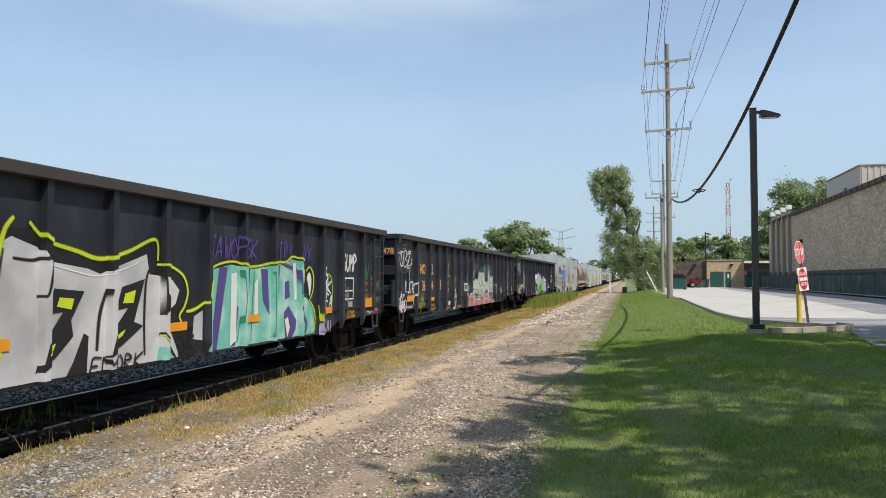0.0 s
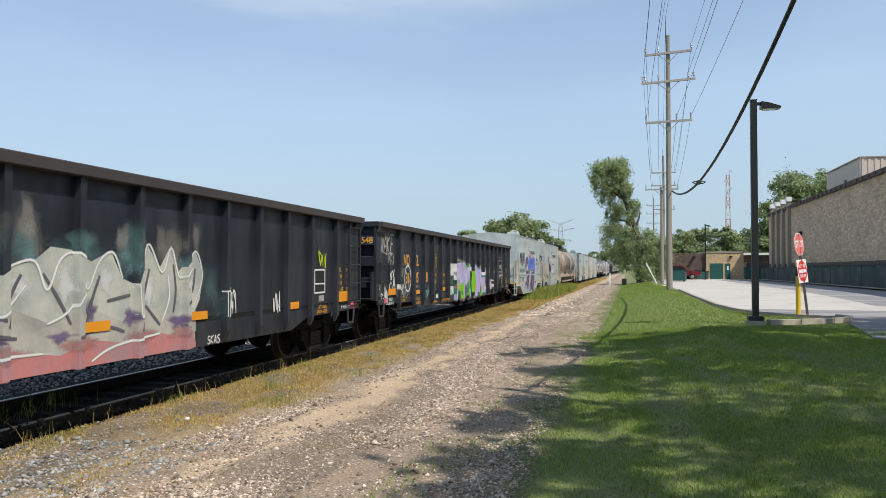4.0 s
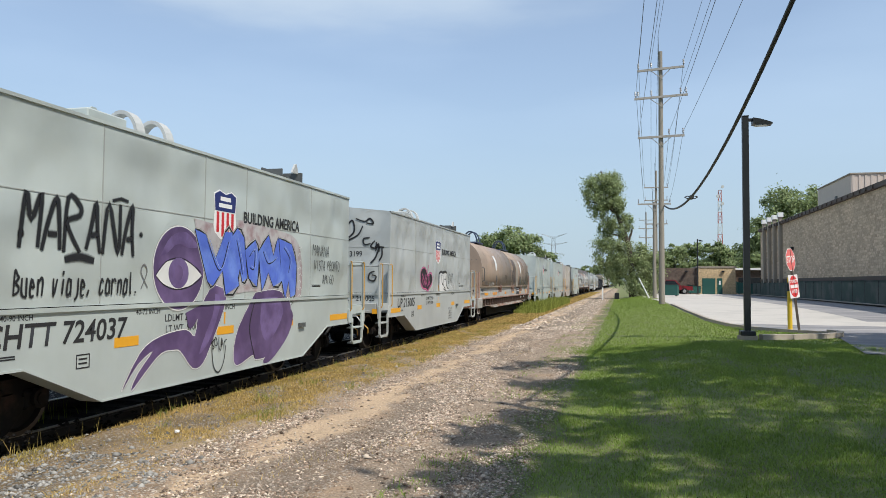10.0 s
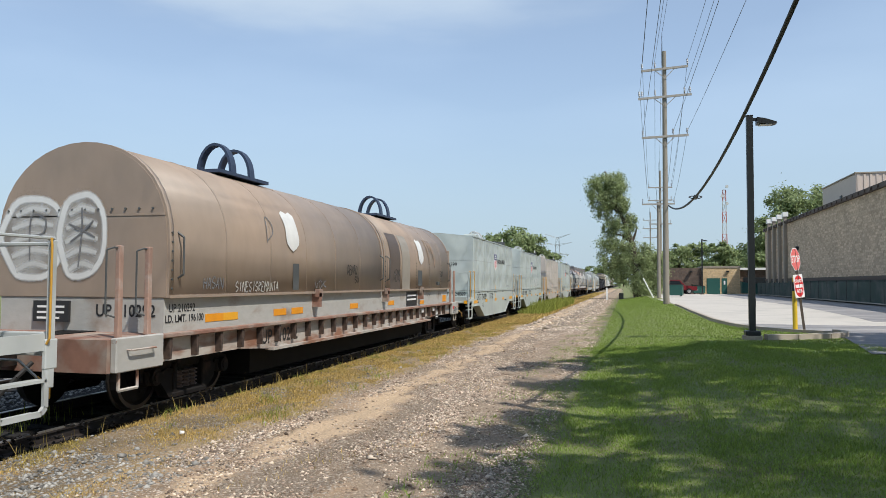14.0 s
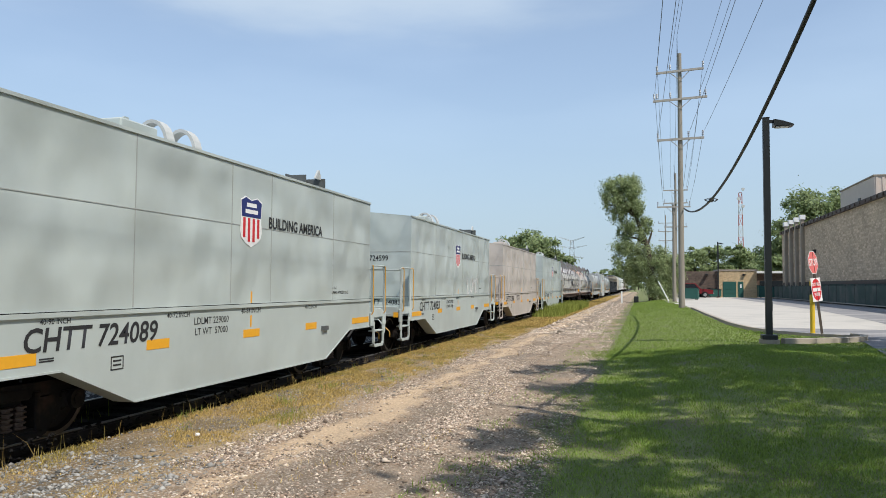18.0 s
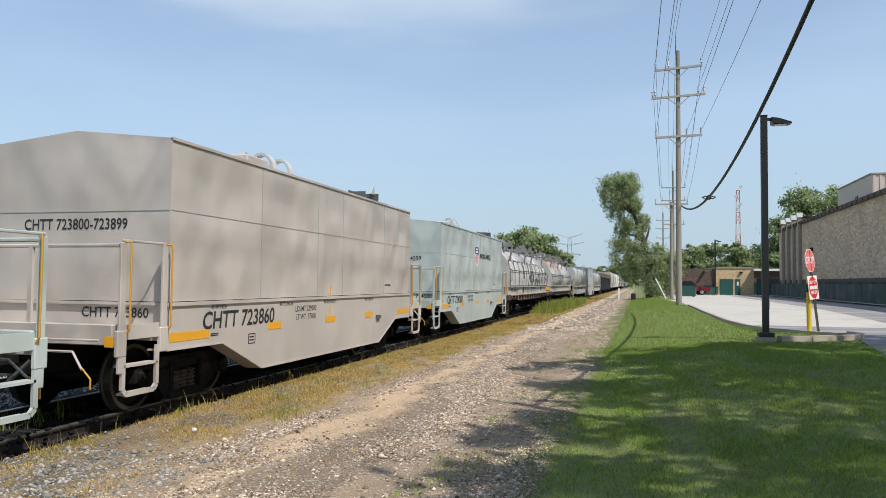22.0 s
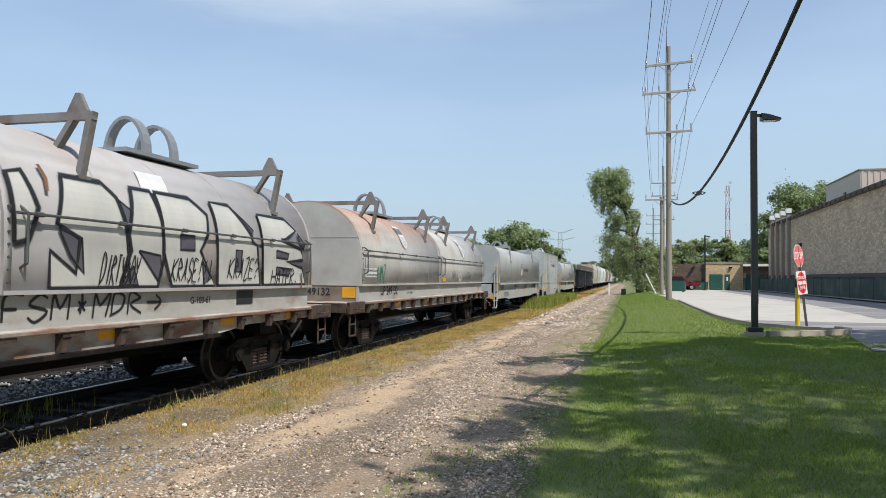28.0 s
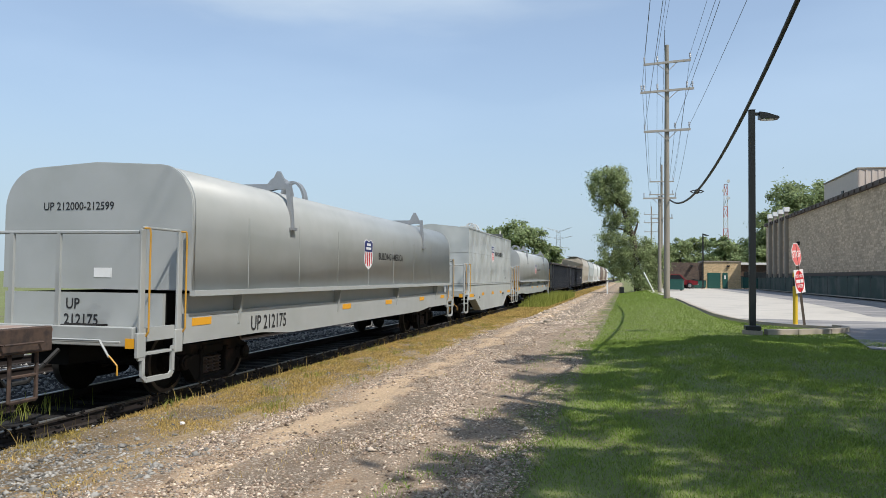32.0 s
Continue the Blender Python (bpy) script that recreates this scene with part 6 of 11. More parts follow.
def deck_coil_car(label, s0, L, deck_l, hoods, deck_paint, frames=False, loop_mat=None, end_paint=None, hw=1.42, z0=1.57, zs=2.3, zt=3.72, loop_y=None, far=None):
    """Low-decked coil car with round hoods; hoods are (y0, y1, paint); far is the y of its far end where that is nearer than the other."""
    car = thing("coil_car", pose(TRACK, s0, 0), label, "rail car", "freight cars of the train")
    h = deck_l / 2
    e = far or h
    lo = (0.98, 0.88) if frames else (0.70, 0.62)
    zd = 1.20 if frames else 1.09          # top of the deck
    sill = [(-h, lo[0]), (-h + 3.2, lo[0]), (-h + 4.2, lo[1]), (e - 4.2, lo[1]), (e - 3.2, lo[0]), (e, lo[0]), (e, zd - 0.05), (-h, zd - 0.05)]
    part("deck_side", plate(bmesh.new(), sill, 1.30, 1.36), deck_paint, car, "side sill of the deck")
    part("deck_side", plate(bmesh.new(), sill, -1.36, -1.30), deck_paint, car, "side sill of the deck")
    part("deck", boxes((-1.47, 1.47, -h, e, zd - 0.065, zd), bevel=0.01), deck_paint if frames else M_RUSTDECK, car, "flat deck with a rusty edge")
    part("deck_edge", boxes((1.47, 1.485, -h, e, zd - 0.05, zd - 0.02)), M_RUSTDECK, car, "rusty edge bar")
    part("sill_flange", boxes((1.30, 1.46, -h + 4.2, h - 4.2, lo[1] - 0.03, lo[1] + 0.02)), M_TRUCK if frames else deck_paint, car, "lower flange of the sill")
    # dark box added to fill the blackness beneath this deck
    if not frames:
        part("belly", boxes((-1.1, 1.1, -h + 4.0, h - 4.0, 0.20, 0.70)), M_UNDER, car, "deep dark box added under the frame")
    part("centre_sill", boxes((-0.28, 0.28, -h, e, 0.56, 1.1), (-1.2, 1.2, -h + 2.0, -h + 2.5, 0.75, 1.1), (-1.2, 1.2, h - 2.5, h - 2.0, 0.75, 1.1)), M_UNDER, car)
    t0, t1 = hoods[0][0], hoods[-1][1]
    part("trough_side", boxes((1.30, 1.36, t0, t1, zd, 1.60)), M_TROUGH, car, "pale trough side under the hoods")
    part("trough_side", boxes((-1.36, -1.30, t0, t1, zd, 1.60)), M_TROUGH, car, "pale trough side under the hoods")
    for ya in (t0, t1 - 0.06):
        part("trough_end", boxes((-1.30, 1.30, ya, ya + 0.06, zd, 1.60)), M_SOILED if frames else M_TROUGH, car, "soiled trough end")
    n = int(deck_l / (0.95 if frames else 0.72))
    if frames:
        bm = boxes((1.36, 1.465, -0.17, 0.17, zd - 0.115, zd - 0.066))
        plate(bm, [(-0.17, zd - 0.115), (-0.02, zd - 0.115), (-0.10, zd - 0.28), (-0.17, zd - 0.28)], 1.36, 1.45)
        me = mesh_of(bm, "stake_bracket")
    else:
        me = mesh_of(plate(bmesh.new(), [(-0.035, zd - 0.066), (0.035, zd - 0.066), (0.035, zd - 0.18), (0.02, zd - 0.36), (-0.02, zd - 0.36), (-0.035, zd - 0.18)], 1.36, 1.46), "stake_bracket")
    for i in range(n):
        o = part_of("stake_bracket", me, M_PAD, car)
        o.location = (0, -h + 0.5 + (e + h - (1.0 if frames else 2.4)) * i / (n - 1), 0)
    for y0, y1, paint in hoods:
        bm = bmesh.new()
        prism(bm, round_profile(hw, z0, zs, zt, 28), y0, y1)
        hd = smooth_sides(part("hood", bm, paint, car, "round-topped steel hood"))
        for yy in (y0 + 0.045, y1 - 0.045):
            rb = prism(bmesh.new(), round_profile(hw + 0.018, z0, zs, zt + 0.018, 20), yy - 0.05, yy + 0.05)
            smooth_sides(part("hood_rim", rb, paint, hd, "raised hood rim"))
        part("base_flange", boxes((hw - 0.01, hw + 0.03, y0, y1, z0, z0 + 0.045)), paint, hd)
        for yy, sgn in ((y0, -1), (y1, 1)):
            a_, b_ = sorted((yy + sgn * 0.004, yy + sgn * 0.014))
            face = part("hood_end", prism(bmesh.new(), round_profile(hw - 0.02, z0 + 0.01, zs, zt - 0.02, 20), a_, b_), end_paint or paint, hd, "flat end sheet")
            part("end_seam", boxes((-hw + 0.05, hw - 0.05, *sorted((yy + sgn * 0.014, yy + sgn * 0.022)), 2.72, 2.74)), end_paint or paint, face)
            # handles on the side near the ends
            hx, ym = hw, yy - sgn * 0.22
            part("hood_handle", tube(bmesh.new(), [(hx, ym, 1.85), (hx + 0.09, ym, 1.9), (hx + 0.09, ym, 2.42), (hx - 0.02, ym, 2.5)], 0.016, 5), M_DKGREY, hd, "dark bent handle")
        k = int((y1 - y0) / 1.5)
        for i in range(7):
            part("rivet", rod(bmesh.new(), (hw, y0 + 0.05, 1.7 + 0.13 * i), (hw + 0.03, y0 + 0.05, 1.7 + 0.13 * i), 0.018, 5), M_DKGREY, hd)
        # lashing bar with hooks along the side
        bm = bmesh.new()
        rod(bm, (hw + 0.06, y0 + 0.1, zs + 0.32), (hw + 0.06, y1 - 0.1, zs + 0.32), 0.016, 6)
        k = max(3, int((y1 - y0) / 1.1))
        for i in range(k):
            yy = y0 + 0.4 + (y1 - y0 - 0.8) * i / (k - 1)
            box(bm, hw - 0.08, hw + 0.075, yy - 0.014, yy + 0.014, zs + 0.305, zs + 0.335)
            rod(bm, (hw + 0.06, yy - 0.05, zs + 0.32), (hw + 0.06, yy + 0.05, zs + 0.32), 0.028, 6)
        if frames:
            part("lashing_bar", bm, M_DKGREY, hd, "long side bar with hooks")
        else:
            bm.free()
        mid = loop_y[0 if y0 < -1 else 1] if loop_y else (y0 + y1) / 2
        loops(hd, mid, zt, loop_mat or M_DKGREY, top=0.2)
        if frames:
            roof_frame(hd, y0 + 1.3, zt, M_FRAME)
            roof_frame(hd, y1 - 1.25, zt, M_FRAME)
        for yy in np.arange(y0 + 1.5, y1 - 0.8, 1.5):
            sm = bmesh.new()
            prism(sm, round_profile(hw + 0.006, z0, zs, zt + 0.006, 20), yy - 0.012, yy + 0.012)
            smooth_sides(part("hood_seam", sm, paint, hd))
    for s in (-1, 1):
        y = -h if s < 0 else e
        bm = bmesh.new()
        for py, top in (((y - s * 0.18, 2.25), (y - s * 0.76, 2.26)) if not frames else ()):
            post = part("end_post", boxes((1.33, 1.40, py - 0.04, py + 0.04, zd, top), bevel=0.01), M_RUSTPOST, car, "rusty upright at the deck's end")
            part("grab_iron", tube(bmesh.new(), [(1.36, py, top - 0.03), (1.36, py + s * 0.10, top - 0.03), (1.30, py + s * 0.16, top - 0.06), (1.30, py + s * 0.16, zd + 0.30), (1.36, py + s * 0.06, zd + 0.26)], 0.013, 5), M_DKGREY, post, "dark bent grab iron")
        bm.free()
        part("corner_plate", boxes((1.40, 1.49, *sorted((y, y - s * 0.95)), zd - (0.26 if frames else 0.42), zd + 0.01), bevel=0.012), M_PAD if frames else M_TROUGH, car, "corner plate")
        part("grab_iron", tube(bmesh.new(), [(1.49, y - s * 0.2, zd - 0.15), (1.55, y - s * 0.2, zd - 0.15), (1.55, y - s * 0.7, zd - 0.15), (1.49, y - s * 0.7, zd - 0.15)], 0.014, 5), M_PAD if frames else deck_paint, car)
        bm = bmesh.new()
        tube(bm, [(1.42, y - s * 0.14, 1.0), (1.42, y - s * 0.14, 0.44), (1.42, y - s * 0.50, 0.44), (1.42, y - s * 0.50, 1.0)], 0.022, 5)
        rod(bm, (1.42, y - s * 0.14, 0.70), (1.42, y - s * 0.50, 0.70), 0.018, 6)
        part("step", bm, M_PAD if frames else deck_paint, car, "hanging step with two rungs")
        part("end_sill", boxes((-1.44, 1.40, y - 0.06, y + 0.06, zd - (0.22 if frames else 0.42), zd - 0.01)), M_PAD if frames else M_RUSTDECK, car, "rusty end sill")
        if s < 0:
            wx = 0.14 if frames else -0.75
            wheel = bmesh.new()
            ring = [(wx + 0.26 * math.cos(a), y - 0.18, 1.95 + 0.26 * math.sin(a)) for a in np.linspace(0, 2 * math.pi, 19)]
            tube(wheel, ring, 0.02, 5)
            for a in (0.5, 2.07, 3.64, 5.21):
                rod(wheel, (wx, y - 0.18, 1.95), (wx + 0.26 * math.cos(a), y - 0.18, 1.95 + 0.26 * math.sin(a)), 0.014, 5)
            bw = part("brake_wheel", wheel, M_PAD, car, "dark spoked brake wheel")
            part("brake_stand", boxes((wx - 0.07, wx + 0.07, y - 0.12, y - 0.02, 1.15, 1.75), bevel=0.01), M_PAD, bw)
            part("gear_case", rod(bmesh.new(), (wx, y - 0.15, 1.93), (wx, y + 0.02, 1.93), 0.17, 12), M_PAD, bw, "round gear case behind the wheel")
        coupler(car, y, s)
    trucks(car, (-h + 2.2, e - (2.2 if frames else 2.44)))
    for y in (-h + 2.6, -h + 3.9, -1.6, 1.7, 4.4, h - 1.6) if frames else ():
        part("yellow_mark", boxes((1.36, 1.366, y - 0.22, y + 0.22, 1.0, 1.11)), M_YELLOW, car, "yellow reflective stripe")
    return car


def long_hood_car(label, s0, paint, number="", series="", L=16.0):
    """Coil car under one long rounded hood, with end platforms."""
    car = thing("coil_car", pose(TRACK, s0, 0), label, "rail car", "freight cars of the train")
    h, hw = L / 2, 1.60
    prof = [(hw, 1.55), (hw, 2.70)] + [(1.03 + 0.57 * math.cos(a), 2.70 + 0.64 * math.sin(a)) for a in np.linspace(0.2, 1.5, 9)] + [(0, 3.40)]
    prof = prof + [(-x, z) for x, z in prof[::-1][1:]]
    bm = bmesh.new()
    prism(bm, prof, -h, h)
    hood = smooth_sides(part("hood", bm, paint, car, "one long round-shouldered hood"))
    for y in np.arange(-h + 1.6, h - 1, 1.9):
        part("hood_seam", boxes((hw, hw + 0.005, y - 0.008, y + 0.008, 1.57, 2.70)), M_SEAM, hood)
    rim = [(x * 1.006, z + 0.012 * (z > 2.6)) for x, z in prof]
    for y in (-h + 0.04, h - 0.04):
        smooth_sides(part("hood_rim", prism(bmesh.new(), rim, y - 0.03, y + 0.03), paint, hood, "raised hood rim"))
    part("hood_ledge", boxes((hw - 0.02, hw + 0.07, -h, h, 1.47, 1.55)), paint, hood)
    part("side_sill", plate(bmesh.new(), [(-h, 0.8), (-h + 2.3, 0.8), (-h + 3.4, 0.72), (h - 3.4, 0.72), (h - 2.3, 0.8), (h, 0.8), (h, 1.22), (-h, 1.22)], 1.44, 1.50), paint, car, "deep side sill")
    part("side_web", boxes((1.36, 1.42, -h, h, 1.15, 1.5)), paint, car, "recessed side web")
    part("underframe", boxes((-1.3, 1.2, -h, h, 1.05, 1.5), (-0.3, 0.3, -h - 0.8, h + 0.8, 0.55, 1.05), (-1.34, -1.28, -h, h, 0.75, 1.3)), M_UNDER, car)
    for i in range(4):
        y = -h + 1.5 + (L - 3.0) * i / 3
        bm = bmesh.new()
        prism(bm, [(1.40, 1.47), (1.58, 1.47), (1.51, 1.0), (1.40, 1.0)], y - 0.03, y + 0.03)
        part("gusset", bm, paint, car)
    for s in (-1, 1):
        end_platform(car, s * h, s, paint, corner=1.52, z=1.0, hand=2.36)
        part("end_plate", boxes((-1.5, 1.2, min(s * h, s * (h + 0.06)), max(s * h, s * (h + 0.06)), 0.92, 1.5)), paint, car)
    loops(hood, -2.7, 3.34, M_GALV, x=0.55, r=0.30, top=0.16)
    for y in (-4.6, 4.3):
        roof_frame(hood, y, 3.32, M_GALV, x=1.56, foot=(1.60, 0.70), inner=(0.95, 0.0))
    trucks(car, (-h + 1.5, h - 1.5))
    for y in (-h + 0.45, -1.56, 1.4, 4.6, h - 0.6):
        part("yellow_mark", boxes((1.50, 1.506, y - 0.25, y + 0.25, 1.04, 1.15)), M_YELLOW, car, "yellow reflective stripe")
    if number:
        part_of("lettering", to_side(letters(number, 0.34, 0.005, squeeze=0.86), 1.505, -5.2, 0.96), M_INK, car, "black car lettering")
        a, b = number.split(" ")
        part_of("lettering", to_end(letters(a, 0.22, 0.003, squeeze=0.9), -h - 0.066, -0.3, 1.33), M_INK, car, "black car lettering")
        part_of("lettering", to_end(letters(b, 0.22, 0.003, squeeze=0.9), -h - 0.066, -0.15, 1.1), M_INK, car, "black car lettering")
    if series:
        part_of("lettering", to_end(letters(series, 0.165, 0.002, squeeze=0.95), -h - 0.005, -0.3, 2.76), M_INK, car, "black car lettering")
        part("paper_label", boxes((0.0, 0.3, -h - 0.006, -h - 0.002, 1.72, 1.86)), M_PWHITE, car)
    shield_mark(car, hw + 0.004, -0.48, 2.28, 0.70)
    part_of("lettering", to_side(letters("BUILDING AMERICA", 0.24, 0.003, squeeze=0.93), hw + 0.006, 1.25, 2.25), M_INK, car, "black lettering")
    return car


def covered_hopper(label, s0, paint, L=17.2):
    car = thing("hopper_car", pose(TRACK, s0, 0), label, "rail car", "freight cars of the train")
    h = L / 2 - 0.9
    bm = bmesh.new()
    prism(bm, [(1.2, 1.1), (1.55, 2.0), (1.58, 3.4), (1.3, 4.35), (0, 4.6), (-1.3, 4.35), (-1.58, 3.4), (-1.55, 2.0), (-1.2, 1.1)], -h + 0.9, h - 0.9)
    body = part("body", bm, paint, car, "curved hopper body")
    for s in (-1, 1):
        bm = bmesh.new()
        y0, y1 = s * (h - 0.9), s * (h - 0.1)
        a = [bm.verts.new(p) for p in ((1.55, y0, 2.0), (1.58, y0, 3.4), (1.3, y0, 4.35), (-1.3, y0, 4.35), (-1.58, y0, 3.4), (-1.55, y0, 2.0))]
        b = [bm.verts.new(p) for p in ((1.5, y1 - s * 0.5, 3.0), (1.55, y1, 3.6), (1.3, y1, 4.3), (-1.3, y1, 4.3), (-1.55, y1, 3.6), (-1.5, y1 - s * 0.5, 3.0))]
        for i in range(6):
            j = (i + 1) % 6
            bm.faces.new((a[i], a[j], b[j], b[i]))
        bm.faces.new(b)
        bmesh.ops.recalc_face_normals(bm, faces=bm.faces)
        part("end_slope", bm, paint, car)
        bm = bmesh.new()
        for x in (-1.4, -0.5, 0.5, 1.4):
            rod(bm, (x, s * (h + 0.1), 1.1), (x, s * (h - 0.3), 3.6), 0.05, 5)
        box(bm, -1.5, 1.5, s * h - 0.7, s * h + 0.3, 1.0, 1.12)
        part("end_frame", bm, paint, car)
        coupler(car, s * (h + 0.3), s)
    part("running_board", boxes((-0.7, 0.7, -h, h, 4.62, 4.68), (1.2, 1.35, -h, h, 4.42, 4.46)), M_GALV, car)
    part("sill", boxes((1.3, 1.5, -h, h, 1.0, 1.25), (-1.5, -1.3, -h, h, 1.0, 1.25), (-0.25, 0.25, -h, h, 0.6, 1.0)), paint, car)
    for k in (-3.3, 0, 3.3):
        bm = bmesh.new()
        prism(bm, [(0.3, 0.4), (1.2, 1.1), (-1.2, 1.1), (-0.3, 0.4)], k - 1.0, k + 1.0)
        part("outlet", bm, paint, car)
    trucks(car, (-h + 1.2, h - 1.2))
    return car


CARS = []          # (car, place of its middle along the track at the clip's start)


def add(car):
    CARS.append((car, car.matrix_basis.translation.y))
    return car


car_a = add(gondola("black gondola car with big silver and teal graffiti", 7.5))
car_b = add(gondola("black gondola car with orange lettering and white scrawls", 29.2))
car_c = add(gondola("black gondola car with orange lettering and a lilac graffiti piece", 50.85))
car_d = add(angular_coil_car("pale grey-green coil car with a purple and blue graffiti piece", 68.65, M_MINT, "CHTT 724037", "724000-724599"))
car_e = add(angular_coil_car("pale grey coil car with black scrawled tags", 82.3, M_GREY, "UP 213005", "UP 213000-213199"))
car_f = add(deck_coil_car("brown round-hooded coil car on a rusty white deck", 99.25, 20.2, 19.2, [(-8.48, 0.7, M_BROWN), (0.8, 8.03, M_BROWN)], M_DIRTYDECK, loop_mat=M_LOOPBLUE, zt=3.78, loop_y=(-5.05, 3.3), far=9.21))
car_g = add(angular_coil_car("clean pale grey-green coil car", 116.2, M_MINT, "CHTT 724089", "CHTT 724000-724599"))
car_h = add(angular_coil_car("pale grey-green coil car with a white scrawl", 129.9, M_MINT, "CHTT 724083", "CHTT 724000-724599"))
car_i = add(angular_coil_car("beige coil car without a shield", 143.55, M_BEIGE, "CHTT 723860", "CHTT 723800-723899", shield=False))
car_j = add(angular_coil_car("pale grey-green coil car with a shield", 157.42, M_MINT, "CHTT 724088", "CHTT 724000-724599"))
car_k = add(deck_coil_car("white round-hooded coil car covered in black outline graffiti", 172.9, 17.8, 16.6, [(-7.45, -0.12, M_OLDWHITE), (0.0, 7.4, M_OLDWHITE)], M_DIRTYDECK, frames=True, loop_mat=M_GALV, end_paint=M_OLDGREY, zs=2.1, zt=3.60))
car_l = add(deck_coil_car("round-hooded coil car, rust-washed pink and white", 190.6, 17.6, 16.6, [(-7.45, 0.0, M_RUSTWHITE), (0.12, 7.4, M_OLDGREY)], M_DIRTYDECK, frames=True, loop_mat=M_GALV, end_paint=M_OLDGREY, zs=2.1, zt=3.60))
add(long_hood_car("grey coil car under one long rounded hood", 209.07, M_PLAIN, "UP 212175", "UP 212000-212599", L=15.5))
add(angular_coil_car("pale grey coil car with a dark shield mark", 225.6, M_GREY))
add(long_hood_car("grey coil car under one long rounded hood, far along the train", 241.9, M_PLAIN))
add(gondola("plain black gondola car far along the train", 262.5))
add(gondola("black gondola car with a white scrawl near its end", 284.2))
for i, p in enumerate((M_HOPPER, M_GREY, M_HOPWHT, M_HOPWHT, M_HOPBRN, M_HOPPER, M_HOPBRN, M_HOPWHT)):
    add(covered_hopper(("beige", "grey", "white", "white", "brown", "beige", "brown", "white")[i] + " covered hopper car far along the train", 304.5 + 17.6 * i, p))


# ---- grass, weeds and stones ----
def scatter(n, x0, x1, y0, y1, seed, near=True):
    """Random places, denser towards the filming spot."""
    rng = np.random.default_rng(seed)
    x = rng.uniform(x0, x1, n)
    u = rng.uniform(0, 1, n)
    y = y0 + (y1 - y0) * (u ** 1.7 if near else u)
    return x, y, rng


def patchy(x, y, scale, seed):
    """A cheap smooth field between 0 and 1."""
    r = np.random.default_rng(seed)
    v = np.zeros_like(x)
    for _ in range(7):
        a, b, p = r.normal(0, 1 / scale), r.normal(0, 0.6 / scale), r.uniform(0, 6.28)
        v += np.sin(a * x + b * y + p)
    return 0.5 + 0.5 * np.tanh(v * 0.55)


M_BROWNSTONE = mat("brown clods", (0.13, 0.085, 0.055), 0.95, vary=0.4, island=0.5)
# lawn
x, y, rng = scatter(520000, -1.95, 8.5, 3.5, 21, 1)
fringe = np.clip((x + 1.9 + 0.9 * patchy(x, y, 0.35, 91) - 0.75) / 0.6, 0.0, 1) ** 1.5
keep = (x < 0.42 * y + 0.6) & (rng.uniform(0, 1, len(x)) < np.maximum(fringe, 0.015) * (0.35 + 0.65 * patchy(x, y, 0.35, 3)))
keep &= ~((x > 6.3) & (y > 20.3))
x, y = x[keep], y[keep]
blades("lawn_grass", x, y, rng.uniform(0.012, 0.045, len(x)) * (0.6 + 0.7 * patchy(x, y, 0.25, 5)), 0.0045 + 0.0005 * y, M_BLADE, "short green mown lawn grass", "grass", 0.9, 4)
x, y, rng = scatter(130000, -1.6, 6.0, 19, 84, 2)
keep = (x < np.interp(y, [20, 25.3, 26, 27.2, 29, 32, 40, 49, 84], [6.2, 6.0, 5.0, 4.2, 3.65, 3.3, 3.0, 2.85, 2.3])) & (rng.uniform(0, 1, len(x)) < np.clip((x + 1.6) / 0.7, 0.1, 1))
x, y = x[keep], y[keep]
blades("lawn_grass", x, y, rng.uniform(0.010, 0.026, len(x)), 0.010 + 0.0007 * y, M_BLADE, "short green mown lawn grass farther off", "grass", 1.1, 5)
# verge: dry in front, tall thin stalks at the ballast's edge, a green clump farther along
x, y, rng = scatter(185000, -6.25, -4.05, 3.0, 36, 6)
d = np.clip(patchy(x, y, 0.28, 8) + 0.5 * np.clip((y - 6.5) / 3, 0, 1), 0, 1)
edge = np.clip((-4.15 - x) / 0.35, 0, 1) * np.clip((y - 2.0) / 6.0, 0.25, 1)
keep = rng.uniform(0, 1, len(x)) < (0.06 + 0.94 * d ** 2.0) * edge
x, y, d = x[keep], y[keep], d[keep]
blades("verge_grass", x, y, rng.uniform(0.015, 0.055, len(x)) * (0.45 + 0.6 * d), 0.005 + 0.0004 * y, M_DRY, "dry yellow grass on the verge", "grass", 0.8, 7)
x, y, rng = scatter(30000, -6.35, -4.2, 32, 150, 9)
blades("verge_grass", x, y, rng.uniform(0.04, 0.10, len(x)), 0.02 + 0.0007 * y, M_DRY, "dry yellow grass on the verge farther off", "grass", 0.6, 8)
x, y, rng = scatter(420, -6.3, -5.7, 4.5, 40, 10)
blades("weed_stalks", x, y, rng.uniform(0.12, 0.42, len(x)) * rng.uniform(0.5, 1, len(x)), 0.007, M_DRY, "thin dry weed stalks along the ballast", "weeds", 0.3, 9)
x, y, rng = scatter(9000, -6.4, -4.3, 5, 30, 12)
keep = (patchy(x, y, 0.22, 21) > 0.9) & (y > 8)
blades("green_tufts", x[keep], y[keep], rng.uniform(0.05, 0.16, keep.sum()), 0.009, M_WEED, "small green tufts in the dry verge", "grass", 0.7, 13)
x, y, rng = scatter(9000, -6.3, -4.5, 43, 66, 14, False)
blades("tall_weeds", x, y, rng.uniform(0.25, 0.75, len(x)) * np.clip((y - 41) / 6, 0.3, 1), 0.035, M_WEED, "tall green weeds beside the track", "weeds", 0.3, 15)
x, y, rng = scatter(110, -8.4, -7.6, 7.6, 9.4, 16, False)
